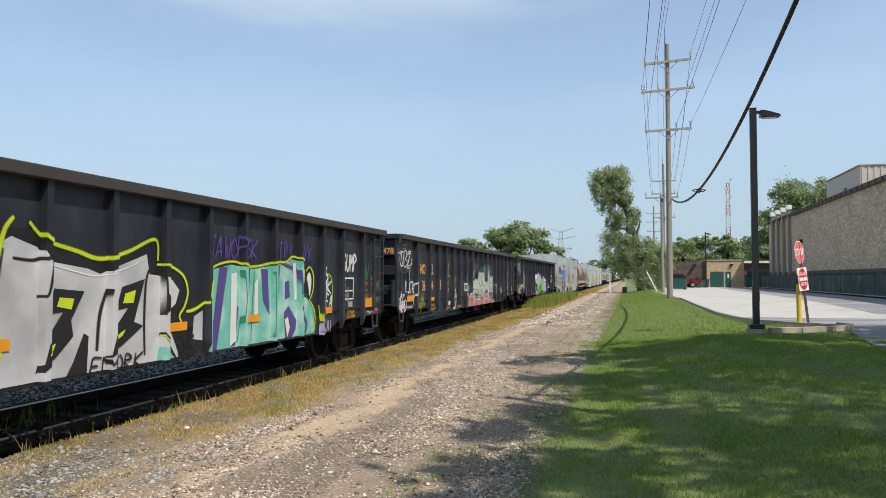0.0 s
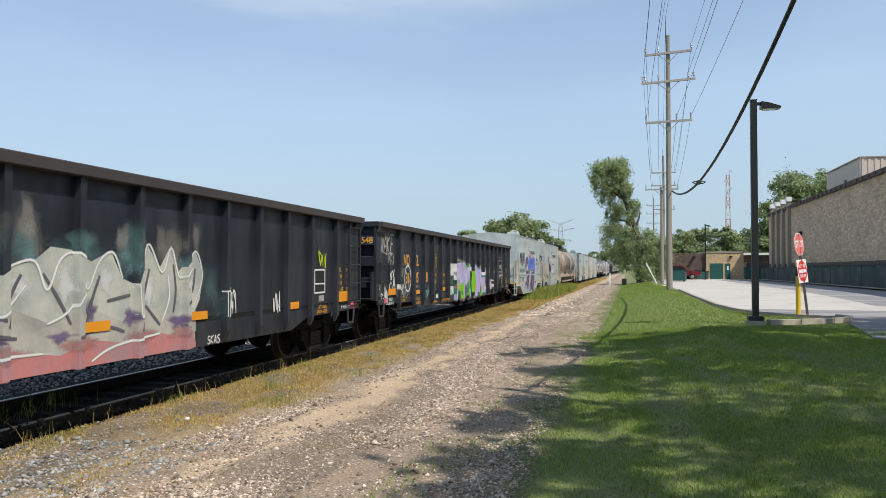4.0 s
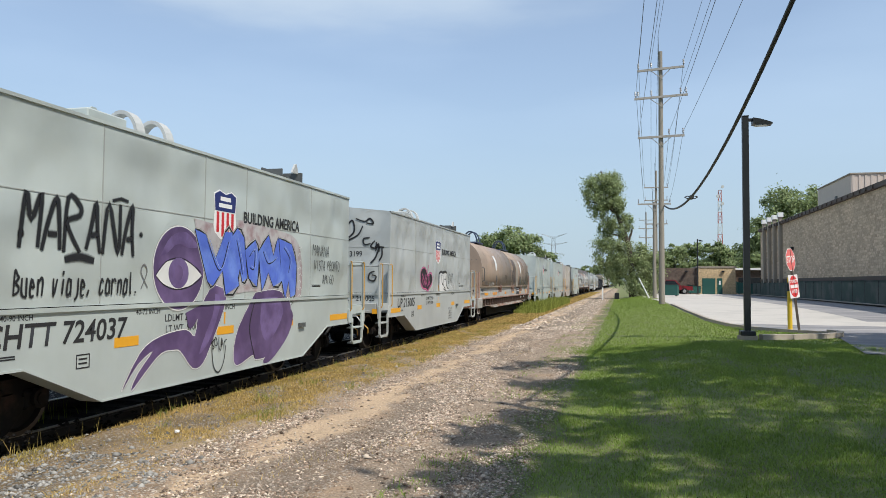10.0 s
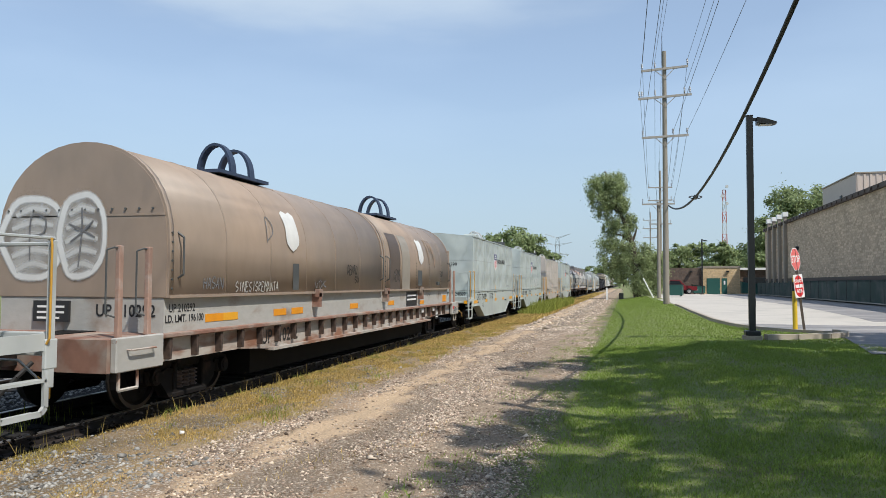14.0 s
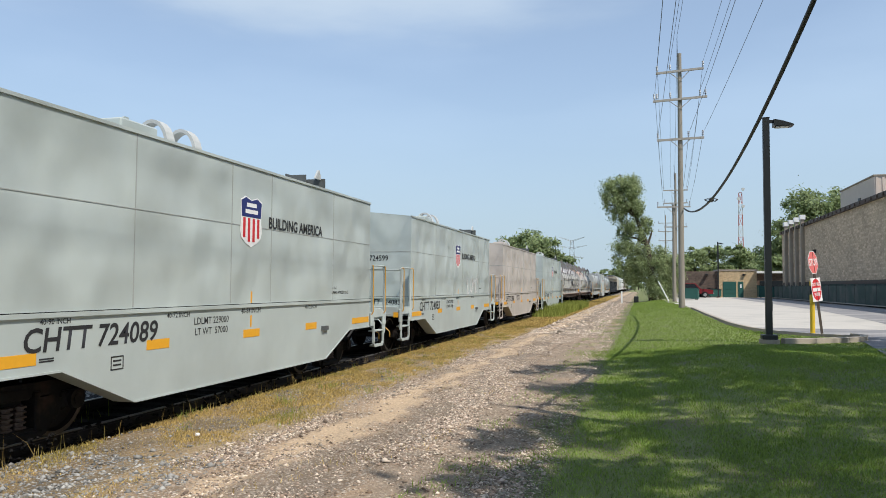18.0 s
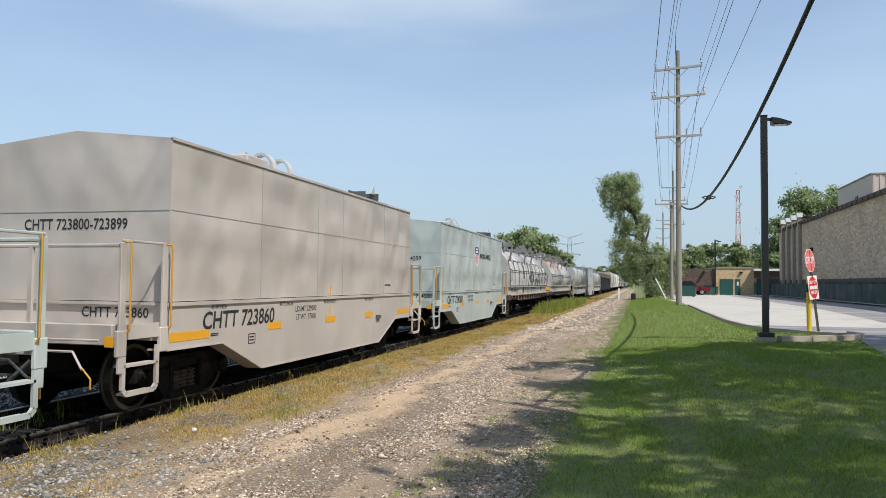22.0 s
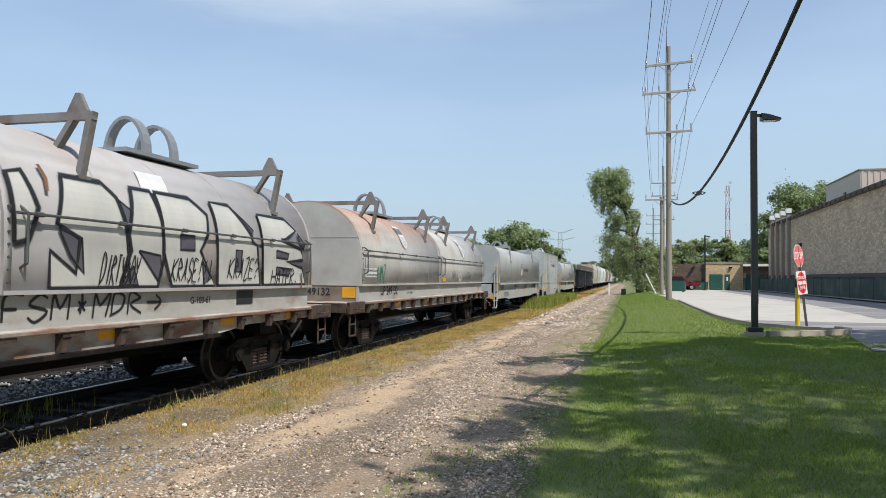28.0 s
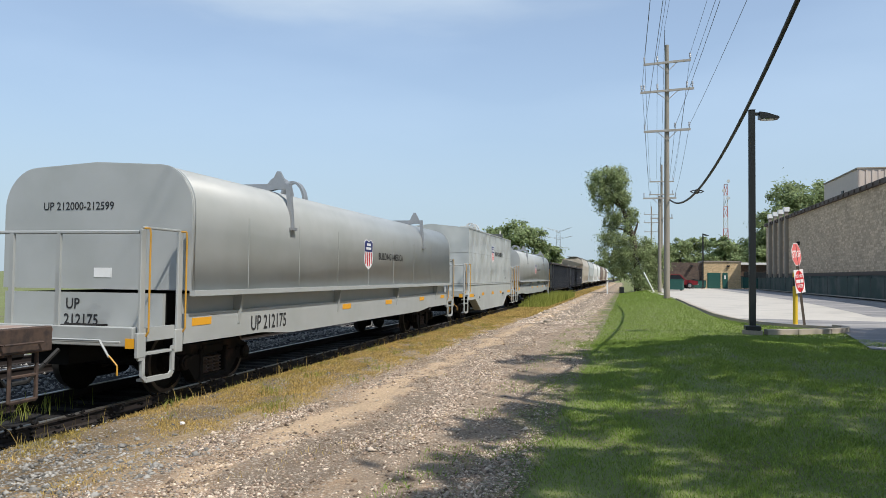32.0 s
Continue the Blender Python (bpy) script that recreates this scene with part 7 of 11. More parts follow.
blades("track_weeds", x, y, rng.uniform(0.1, 0.3, len(x)), 0.012, M_WEED, "green weeds between the rails", "weeds", 0.5, 17, base=0.27)
x, y, rng = scatter(6000, -2.0, -0.9, 3.6, 40, 18)
keep = patchy(x, y, 0.25, 19) > 0.45
x, y = x[keep], y[keep]
blades("road_edge_tufts", x, y, rng.uniform(0.03, 0.09, len(x)), 0.009, M_BLADE, "ragged grass tufts at the edge of the dirt road", "grass", 0.8, 19)
x, y, rng = scatter(2600, -3.4, -2.2, 4.0, 40, 48)
keep = patchy(x, y, 0.3, 77) > 0.83
blades("road_tufts", x[keep], y[keep], rng.uniform(0.03, 0.08, keep.sum()), 0.008, M_DRY, "sparse dry tufts in the dirt road", "grass", 0.8, 49)

# loose stone on the road, thick along its edges and crown
x, y, rng = scatter(400000, -4.6, -0.9, 3.2, 30, 22)
sway = 0.3 * np.sin(y * 0.4) + 0.15 * np.sin(y * 1.1)
band = 1.3 * np.exp(-((x + 2.75 + sway) / 0.6) ** 2) + 0.9 * np.exp(-((x + 4.15 + 0.5 * sway) / 0.2) ** 2) + 0.8 * np.exp(-((x + 1.22) / 0.28) ** 2) + 0.06
keep = rng.uniform(0, 1, len(x)) < band * np.clip(1.5 * patchy(x, y, 0.3, 23) - 0.05, 0.12, 1)
x, y = x[keep], y[keep]
size = rng.gamma(1.7, 0.0040, len(x)) + 0.0045
pale = rng.uniform(0, 1, len(x)) < 0.5
pebbles("road_gravel", x[pale], y[pale], size[pale], M_LIME, "pale limestone gravel on the dirt road", "gravel", 24, base=0.013)
pebbles("road_gravel", x[~pale], y[~pale], size[~pale], M_PEBBLE, "brown-grey pebbles in the dirt road", "gravel", 44, base=0.013)
x, y, rng = scatter(420, -4.2, -1.3, 3.2, 30, 33)
pebbles("road_stones", x, y, rng.gamma(2.0, 0.005, len(x)) + 0.008, M_BROWNSTONE, "dark brown clods and stones on the road", "stones", 34, base=0.013)
x, y, rng = scatter(22000, -6.3, -4.0, 3.0, 22, 25)
keep = rng.uniform(0, 1, len(x)) < 0.12 + 0.88 * (y < 6.8)
pebbles("verge_gravel", x[keep], y[keep], rng.gamma(2.2, 0.006, keep.sum()) + 0.006, M_STONE, "grey stones in the dry verge", "gravel", 26, base=0.006)
x, y, rng = scatter(3000, -4.2, -1.5, 28, 90, 27)
pebbles("road_gravel", x, y, rng.gamma(2.5, 0.012, len(x)) + 0.012, M_LIME, "pale limestone gravel on the road farther off", "gravel", 28, base=0.010)
x, y, rng = scatter(20000, -14.0, -9.2, 4, 40, 29)
pebbles("ballast_stones", x, y, rng.uniform(0.02, 0.05, len(x)), M_STONE, "crushed grey ballast stones beyond the track", "gravel", 30, base=0.26, flat=0.8)
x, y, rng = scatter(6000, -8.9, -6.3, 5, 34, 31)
# these stones share the bed's shade-darkened colour
pebbles("track_stones", x, y, rng.uniform(0.02, 0.045, len(x)), M_DARKBED, "oily stones between the rails, darkened for the train's shade", "gravel", 32, base=0.27, flat=0.8)
b0 = bmesh.new()
bmesh.ops.create_icosphere(b0, subdivisions=1, radius=0.032)
stone = part("white_stone", b0, M_SIGNWHITE)
stone.location = (-5.1, 7.75, 0.02)
stone.scale = (1, 1.2, 0.7)
tagged(stone, "small bright white stone in the verge", "stone")


import functools


# ---- paint, lettering and graffiti on the cars ----
def hue(name, rgb, rough=0.55):
    return mat(name, rgb, rough, vary=0.18, grain=6, patch=1.5)


G_SILVER = mat("silver spray paint", (0.56, 0.56, 0.555), 0.4, vary=0.25, grain=3, patch=0.9, second=(0.36, 0.36, 0.365), second_at=0.55, second_scale=1.2)
G_BLACK = hue("black spray paint", (0.012, 0.012, 0.014))
G_LIME = hue("lime spray paint", (0.52, 0.60, 0.02))
G_TEAL = mat("teal spray paint", (0.15, 0.46, 0.36), 0.5, vary=0.2, second=(0.45, 0.62, 0.58), second_at=0.58, second_scale=2.0)
G_WEEDGREEN = hue("thin yellow-green spray paint", (0.22, 0.30, 0.03))
G_PURPLE = hue("violet spray paint", (0.085, 0.055, 0.22))
G_LILAC = mat("lilac spray paint", (0.42, 0.36, 0.56), 0.5, vary=0.15, second=(0.50, 0.46, 0.62), second_at=0.55, second_scale=1.5)
G_GREEN = hue("bright green spray paint", (0.22, 0.52, 0.02))
G_DKGREEN = hue("green spray paint", (0.03, 0.22, 0.12))
G_WHITE = mat("white spray paint", (0.66, 0.66, 0.64), 0.6, vary=0.25, grain=5, patch=1.2)
G_CREAM = mat("grey-cream spray paint", (0.44, 0.42, 0.36), 0.6, vary=0.3, second=(0.26, 0.25, 0.24), second_at=0.5, second_scale=1.8)
G_PINK = mat("rose spray paint", (0.50, 0.19, 0.18), 0.6, vary=0.3, second=(0.34, 0.22, 0.24), second_at=0.55, second_scale=2.0)
G_MIST = mat("pale teal spray haze", (0.16, 0.30, 0.30), 0.6, vary=0.3, second=(0.05, 0.08, 0.085), second_at=0.52, second_scale=2.5)
G_BONE = mat("bone spray paint", (0.50, 0.50, 0.43), 0.6, vary=0.25, second=(0.34, 0.36, 0.33), second_at=0.55, second_scale=2.2)
G_ROSE = hue("dusty rose spray paint", (0.33, 0.16, 0.22))
G_SEAGREEN = hue("sea green spray paint", (0.05, 0.27, 0.14))
G_VIOLET = mat("violet spray shading", (0.17, 0.115, 0.27), 0.5, vary=0.3, second=(0.10, 0.06, 0.16), second_at=0.52, second_scale=3.0)
G_HALO = mat("rosy grey overspray", (0.44, 0.42, 0.42), 0.6, vary=0.2, grain=9, second=(0.30, 0.20, 0.21), second_at=0.56, second_scale=4.0, second_soft=0.1)
G_MISTBLUE = hue("pale blue spray paint", (0.30, 0.40, 0.75))
G_THINWHITE = mat("thin white spray", (0.40, 0.39, 0.37), 0.6, vary=0.3, grain=6, second=(0.22, 0.195, 0.17), second_at=0.5, second_scale=3.0, stretch=(1, 1, 0.4))
G_RUSTRUN = mat("pale rust run", (0.34, 0.24, 0.17), 0.7, vary=0.3, second=(0.22, 0.17, 0.13), second_at=0.52, second_scale=5.0)
G_RUSTDARK = hue("brown rust", (0.19, 0.085, 0.04))
G_HOTPINK = hue("hot pink spray paint", (0.55, 0.10, 0.26))
G_SLATE = hue("slate spray paint", (0.10, 0.095, 0.115))
G_MAGENTA = hue("pink sticker", (0.75, 0.10, 0.16))
G_BLUE = mat("blue spray paint", (0.09, 0.16, 0.62), 0.5, vary=0.2, second=(0.16, 0.27, 0.72), second_at=0.55, second_scale=2.5)
G_PLUM = mat("plum spray paint", (0.085, 0.05, 0.13), 0.5, vary=0.2, second=(0.17, 0.11, 0.25), second_at=0.55, second_scale=1.6)
G_NAVY = hue("dark blue patch", (0.018, 0.022, 0.058))
G_ORANGE = hue("orange lettering", (0.72, 0.36, 0.03))
G_STRIPE = hue("orange reflective mark", (0.72, 0.28, 0.01))
G_PATINA = hue("light scuff", (0.15, 0.15, 0.155))


def flat(polys):
    """A flat mesh in y and z from outlines."""
    bm = bmesh.new()
    for p in polys:
        bm.faces.new([bm.verts.new((0, a, b)) for a, b in p])
    bm.normal_update()
    bmesh.ops.triangulate(bm, faces=bm.faces[:])
    bmesh.ops.recalc_face_normals(bm, faces=bm.faces)
    return mesh_of(bm, "paint")


def sprayed(m):
    """Lets paint thin out to nothing where a stroke's fade reaches 1, with a speckled rim."""
    n, l = m.node_tree.nodes, m.node_tree.links
    at = n.new("ShaderNodeAttribute")
    at.attribute_name = "fade"
    tc, nz = n.new("ShaderNodeTexCoord"), n.new("ShaderNodeTexNoise")
    nz.inputs["Scale"].default_value, nz.inputs["Detail"].default_value = 30.0, 3.0
    l.new(tc.outputs["Object"], nz.inputs["Vector"])
    ma = n.new("ShaderNodeMath")
    ma.operation = "MULTIPLY_ADD"
    l.new(nz.outputs["Fac"], ma.inputs[0])
    l.new(at.outputs["Fac"], ma.inputs[1])
    l.new(at.outputs["Fac"], ma.inputs[2])
    mr = n.new("ShaderNodeMapRange")
    mr.inputs["From Min"].default_value, mr.inputs["From Max"].default_value = 0.05, 1.35
    l.new(ma.outputs[0], mr.inputs["Value"])
    sh, tr = n.new("ShaderNodeMixShader"), n.new("ShaderNodeBsdfTransparent")
    l.new(mr.outputs["Result"], sh.inputs["Fac"])
    l.new(n["Principled BSDF"].outputs["BSDF"], sh.inputs[1])
    l.new(tr.outputs["BSDF"], sh.inputs[2])
    l.new(sh.outputs["Shader"], n["Material Output"].inputs["Surface"])


for spray in (G_SILVER, G_BLACK, G_LIME, G_TEAL, G_PURPLE, G_LILAC, G_GREEN, G_DKGREEN, G_WHITE, G_CREAM, G_PINK, G_MIST, G_BONE, G_ROSE, G_SEAGREEN, G_VIOLET, G_HALO, G_MISTBLUE, G_THINWHITE, G_RUSTRUN, G_RUSTDARK, G_HOTPINK, G_SLATE, G_BLUE, G_PLUM, G_PATINA):
    sprayed(spray)


def soft_ribbon(pts, w, core=0.45, thin=0.0):
    """A spray-can stroke: full paint along its core, fading out to both sides; thin is the fade that the core itself has."""
    n = len(pts)
    bm = bmesh.new()
    fade = bm.verts.layers.float.new("fade")
    rows = []
    for i, (a, b) in enumerate(pts):
        p, q = pts[max(i - 1, 0)], pts[min(i + 1, n - 1)]
        d = Vector((q[0] - p[0], q[1] - p[1]))
        d = d.normalized() if d.length > 1e-6 else Vector((1, 0))
        k = w / 2 * (0.7 + 0.3 * math.sin(math.pi * (i + 0.5) / n))
        row = []
        for u, f in ((-1.25, 1.0), (-core, thin), (core, thin), (1.25, 1.0)):
            v = bm.verts.new((i * 2e-5, a - d.y * k * u, b + d.x * k * u))
            v[fade] = f
            row.append(v)
        rows.append(row)
    for u, v in zip(rows, rows[1:]):
        for j in range(3):
            bm.faces.new((u[j], u[j + 1], v[j + 1], v[j]))
    return mesh_of(bm, "stroke")


def soft_patch(y, z, ry, rz, thin=0.3, n=22, wob=0.12, seed=1):
    """A cloud of spray, thick in the middle and gone at its rim."""
    bm = bmesh.new()
    fade = bm.verts.layers.float.new("fade")
    rings = []
    for k, f in ((0.0, thin), (0.5, thin + 0.15 * (1 - thin)), (1.0, 1.0)):
        ring = []
        for a, b in (oval(y, z, ry * k, rz * k, n, wob, seed) if k else [(y, z)]):
            v = bm.verts.new((0, a, b))
            v[fade] = f
            ring.append(v)
        rings.append(ring)
    for i in range(n):
        j = (i + 1) % n
        bm.faces.new((rings[0][0], rings[1][i], rings[1][j]))
        bm.faces.new((rings[1][i], rings[2][i], rings[2][j], rings[1][j]))
    return mesh_of(bm, "spray_cloud")


# hand-drawn capitals on a 4 x 6 grid: strokes of two-digit points
HAND = {"A": "00 13 26 33 40,12 32", "B": "00 06 25 34 13 32 31 00", "C": "45 26 04 02 10 31", "D": "00 06 35 32 00", "E": "46 06 03 00 40,03 33", "F": "46 06 00,03 33", "G": "45 26 04 02 20 41 43 23", "H": "06 00,46 40,03 43", "I": "26 20",
        "J": "46 42 20 01", "K": "06 00,46 03 40", "L": "06 00 40", "M": "00 06 23 46 40", "N": "00 06 40 46", "O": "26 04 02 20 42 44 26", "P": "00 06 35 34 03", "R": "00 06 35 34 03 40", "S": "45 26 04 42 20 01", "T": "06 46,26 20", "U": "06 02 20 42 46",
        "V": "06 20 46", "W": "06 10 24 30 46", "X": "06 40,46 00", "Y": "06 23 46,23 10", "Z": "06 46 00 40", "?": "05 26 44 22,20 21", "!": "26 22,20 21", "*": "23 26,14 32,34 12,21 23", "+": "15 11,03 33", ">": "03 53,35 53 31", "#": "10 16,30 36,02 42,04 44",
        "a": "33 14 01 10 31,34 30", "b": "06 00,03 23 31 10 00", "c": "33 14 01 10 31", "e": "02 32 14 01 10 30", "i": "24 20,26 25", "j": "34 30 1-", "k": "06 00,34 02 40", "l": "16 11 20", "n": "04 00,03 24 33 30", "o": "24 02 20 42 24", "r": "04 00,03 24 33",
        "t": "16 11 20,04 34", "u": "04 01 10 30,34 30", "v": "04 10 34", "w": "04 10 22 30 44", "y": "04 21,44 00", ".": "10 11", ",": "11 00", "'": "16 14", "8": "23 05 26 45 02 10 31 23", "9": "43 23 05 26 45 40"}


def hand(body, y, z, w, h, thick, seed=1, slant=0.15, soft=True, wild=0.06, drop=0.0):
    """Writing with a spray can or a marker, centred on (y, z), w wide and h high."""
    r = random.Random(seed)
    n = len(body)
    step = w / n
    made = []
    for i, ch in enumerate(body):
        for stroke in HAND.get(ch, "").split(",") if ch in HAND and ch != "," else HAND[","].split("|") if ch == "," else []:
            pts = []
            for q in stroke.split():
                gx, gy = int(q[0]), -1.5 if q[1] == "-" else int(q[1])
                v = gy / 6 - 0.5
                pts.append((y - w / 2 + step * (i + 0.12 + 0.76 * gx / 4 + r.uniform(-wild, wild)) + slant * v * h, z + h * (v + r.uniform(-wild, wild) * 0.8) + drop * (i / n - 0.5)))
            if len(pts) > 1:
                line_ = curve_pts(pts, 4)
                made.append(soft_ribbon(line_, thick) if soft else ribbon(line_, thick))
    return merged(made)


def ribbon(pts, w, taper=True):
    """A brushed stroke along points in y and z."""
    n = len(pts)
    bm = bmesh.new()
    row = []
    for i, (a, b) in enumerate(pts):
        p, q = pts[max(i - 1, 0)], pts[min(i + 1, n - 1)]
        d = Vector((q[0] - p[0], q[1] - p[1]))
        d = d.normalized() if d.length > 1e-6 else Vector((1, 0))
        k = w / 2 * ((0.55 + 0.45 * math.sin(math.pi * (i + 0.5) / n)) if taper else 1)
        row.append((bm.verts.new((i * 2e-5, a - d.y * k, b + d.x * k)), bm.verts.new((i * 2e-5, a + d.y * k, b - d.x * k))))
    for u, v in zip(row, row[1:]):
        bm.faces.new((u[0], u[1], v[1], v[0]))
    return mesh_of(bm, "stroke")


def curve_pts(ctrl, n=6):
    """A smooth line through control points."""
    out = []
    c = [ctrl[0]] + list(ctrl) + [ctrl[-1]]
    for i in range(1, len(c) - 2):
        p0, p1, p2, p3 = [np.array(q, float) for q in c[i - 1:i + 3]]
        for t in np.linspace(0, 1, n, endpoint=False):
            out.append(tuple(0.5 * (2 * p1 + (p2 - p0) * t + (2 * p0 - 5 * p1 + 4 * p2 - p3) * t * t + (3 * p1 - p0 - 3 * p2 + p3) * t ** 3)))
    return out + [tuple(ctrl[-1])]


def tag_strokes(y, z, w, h, seed, letters_n=5):
    """Looping strokes of an unreadable tag, one control line a stroke."""
    r = random.Random(seed)
    lines, cur = [], []
    for k in range(letters_n):
        a = y - w / 2 + w * (k + 0.5) / letters_n
        s = w / letters_n * 0.62
        for q in range(r.randint(3, 5)):
            cur.append((a + r.uniform(-s, s), z + r.uniform(-0.5, 0.5) * h))
        if r.random() < 0.55:
            lines.append(cur)
            cur = []
    if len(cur) > 2:
        lines.append(cur)
    return [l for l in lines if len(l) > 2]


def merged(meshes):
    bm = bmesh.new()
    for k, m in enumerate(meshes):
        n0 = len(bm.verts)
        bm.from_mesh(m)
        bm.verts.ensure_lookup_table()
        for v in bm.verts[n0:]:
            v.co.x += 0.0004 * k
        bpy.data.meshes.remove(m)
    return mesh_of(bm, "paint")




def on_gondola(car, me, material, lift, name="graffiti", label=""):
    return part_of(name, over_ribs(me, lift), material, car, label)


def on_flat(car, me, material, x, name="graffiti", label=""):
    me.transform(Matrix.Translation((x, 0, 0)))
    return part_of(name, me, material, car, label)


def on_hood(car, me, material, lift, name="graffiti", label="", hw=1.42, zs=2.3, zt=3.72):
    """Bends flat paint over the round side of a hood."""
    bm = bmesh.new()
    bm.from_mesh(me)
    lo, hi = min(v.co.z for v in bm.verts), max(v.co.z for v in bm.verts)
    for c in np.arange(zs, min(hi, zt - 0.05), 0.08):
        if lo < c < hi:
            bmesh.ops.bisect_plane(bm, geom=bm.verts[:] + bm.edges[:] + bm.faces[:], plane_co=(0, 0, c), plane_no=(0, 0, 1), dist=1e-5)
    for v in bm.verts:
        u = min(max((v.co.z - zs) / (zt - zs), 0.0), 0.97) ** (1 / 0.85)
        v.co.x += hw * math.sqrt(1 - u * u) + lift + 0.012 * min(1, u * 3)
    bm.to_mesh(me)
    bm.free()
    return part_of(name, me, material, car, label)


def word(body, size, y, z, bold=0.0, shear=0.0, squeeze=1.0, rot=0.0, res=2):
    return to_side(letters(body, size, bold, shear, squeeze=squeeze, res=res), 0, y, z, rot)


def rect(y, z, w, h, slant=0.0):
    return [(y - w / 2 - slant, z - h / 2), (y + w / 2 - slant, z - h / 2), (y + w / 2 + slant, z + h / 2), (y - w / 2 + slant, z + h / 2)]


def oval(y, z, ry, rz, n=28, wob=0.0, seed=1):
    r = random.Random(seed)
    ph = [r.uniform(0, 6.28) for _ in range(3)]
    return [(y + ry * math.cos(a) * (1 + wob * math.sin(3 * a + ph[0]) + wob * math.sin(5 * a + ph[1])), z + rz * math.sin(a) * (1 + wob * math.sin(4 * a + ph[2]))) for a in [2 * math.pi * i / n for i in range(n)]]


def tags(put, car, specs, material, w=0.028):
    """Unreadable tags as loose strokes."""
    for y, z, ww, h, seed in specs:
        me = merged([soft_ribbon(curve_pts(l, 5), w, 0.6) for l in tag_strokes(y, z, ww, h, seed)])
        put(car, me, material, 0.010, "tag", "unreadable scrawled tag")


def frame_lines(y, z, w, h, t=0.02):
    return flat([rect(y, z + h / 2, w + t, t), rect(y, z - h / 2, w + t, t), rect(y - w / 2, z, t, h - t), rect(y + w / 2, z, t, h - t)])


def gon_marks(car, nums=None, load=None, tread=True):
    """Stencils that the black gondolas share."""
    g = on_gondola
    for y, z, w, h in ((-9.16, 1.2, 0.62, 0.17), (-6.77, 1.12, 0.5, 0.12), (-3.68, 1.13, 0.5, 0.12), (-1.62, 1.12, 0.48, 0.12), (1.45, 1.12, 0.46, 0.12), (3.55, 1.12, 0.46, 0.12), (6.65, 1.12, 0.46, 0.13), (9.1, 1.2, 0.5, 0.22)):
        g(car, flat([rect(y, z, w, h)]), G_STRIPE, 0.0195, "reflective_mark", "orange reflective mark")
    for y in (-9.65, 9.66):
        g(car, flat([rect(y, 0.98, 0.2, 0.12)]), G_MAGENTA, 0.005, "sticker", "pink sticker")
    for y in (-9.3, 9.4):
        if tread:
            g(car, word('2" TREAD COND SHOES', 0.085, y, 0.96, 0.002, squeeze=0.85), G_WHITE, 0.005, "stencil", "white stencil")
        else:
            g(car, word('2" TREAD', 0.105, y, 1.0, 0.002), G_WHITE, 0.005, "stencil", "white stencil")
            g(car, word("GUARD SHOE", 0.10, y, 0.895, 0.002), G_WHITE, 0.005, "stencil", "white stencil")
    for body, y, z in (("LIFT AND", -8.18, 1.02), ("JACK HERE", -8.18, 0.93), ("EMPTY LOAD", -6.72, 0.92), ('14" ADJ. BLOCK', -6.66, 0.80), ("RELEASE ROD", -4.72, 0.76), ("RETAINING VALVE", -3.5, 0.76), ("LIFT AND", 8.0, 1.02), ("JACK HERE", 8.0, 0.93)):
        g(car, word(body, 0.10, y, z, 0.001), G_ORANGE, 0.005, "stencil", "yellow stencil")
    g(car, frame_lines(-4.70, 2.06, 0.28, 0.40), G_ORANGE, 0.005, "stencil")
    g(car, word("PLATE", 0.09, -4.70, 2.14, 0.001), G_ORANGE, 0.005, "stencil", "yellow stencil")
    g(car, word("C", 0.17, -4.70, 2.0, 0.003), G_ORANGE, 0.005, "stencil", "yellow stencil")
    g(car, word("LD LMT", 0.16, -4.78, 1.60, 0.002), G_ORANGE, 0.005, "stencil", "yellow stencil")
    g(car, word("LT WT", 0.16, -4.78, 1.36, 0.002), G_ORANGE, 0.005, "stencil", "yellow stencil")
    if load:
        g(car, word(load[0], 0.16, -3.7, 1.60, 0.002), G_ORANGE, 0.005, "stencil", "yellow stencil")
        g(car, word(load[1], 0.16, -3.7, 1.36, 0.002), G_ORANGE, 0.005, "stencil", "yellow stencil")
    g(car, flat([rect(-4.45, 0.92, 0.26, 0.13)]), G_WHITE, 0.005, "paper_label", "white paper label")
    for k, (a, b) in enumerate((("I L", "66-0"), ("I W", "9-0"), ("I H", "6-0"), ("CU FT", "3564"))):
        g(car, word(a, 0.13, 8.95, 1.78 - 0.145 * k, 0.001), G_ORANGE, 0.005, "stencil", "yellow stencil")
        g(car, word(b, 0.13, 9.4, 1.78 - 0.145 * k, 0.001), G_ORANGE, 0.005, "stencil", "yellow stencil")
    g(car, flat([rect(7.87, 1.55, 0.56, 0.5)]), G_BLACK, 0.004, "test_panel")
    g(car, frame_lines(7.87, 1.55, 0.5, 0.46, 0.035), G_WHITE, 0.006, "test_panel_frame", "white-lined test panel")
    g(car, flat([rect(7.87, 1.50, 0.46, 0.03)]), G_WHITE, 0.0065, "test_panel_frame")
    g(car, flat([rect(7.95, 1.20, 0.26, 0.12)]), G_CREAM, 0.005, "paper_label", "pale paper label")
    if nums:
        for body, y, z in zip(nums, (-7.82, -6.80, -7.72, -6.80, -5.80), (2.03, 2.03, 1.53, 1.53, 1.53)):
            g(car, flat([rect(y, z, 0.68, 0.42)]), G_NAVY, 0.004, "number_field", "dark blue field")
            g(car, word(body, 0.44, y, z, 0.009, squeeze=0.84), G_ORANGE, 0.006, "lettering", "orange car lettering")
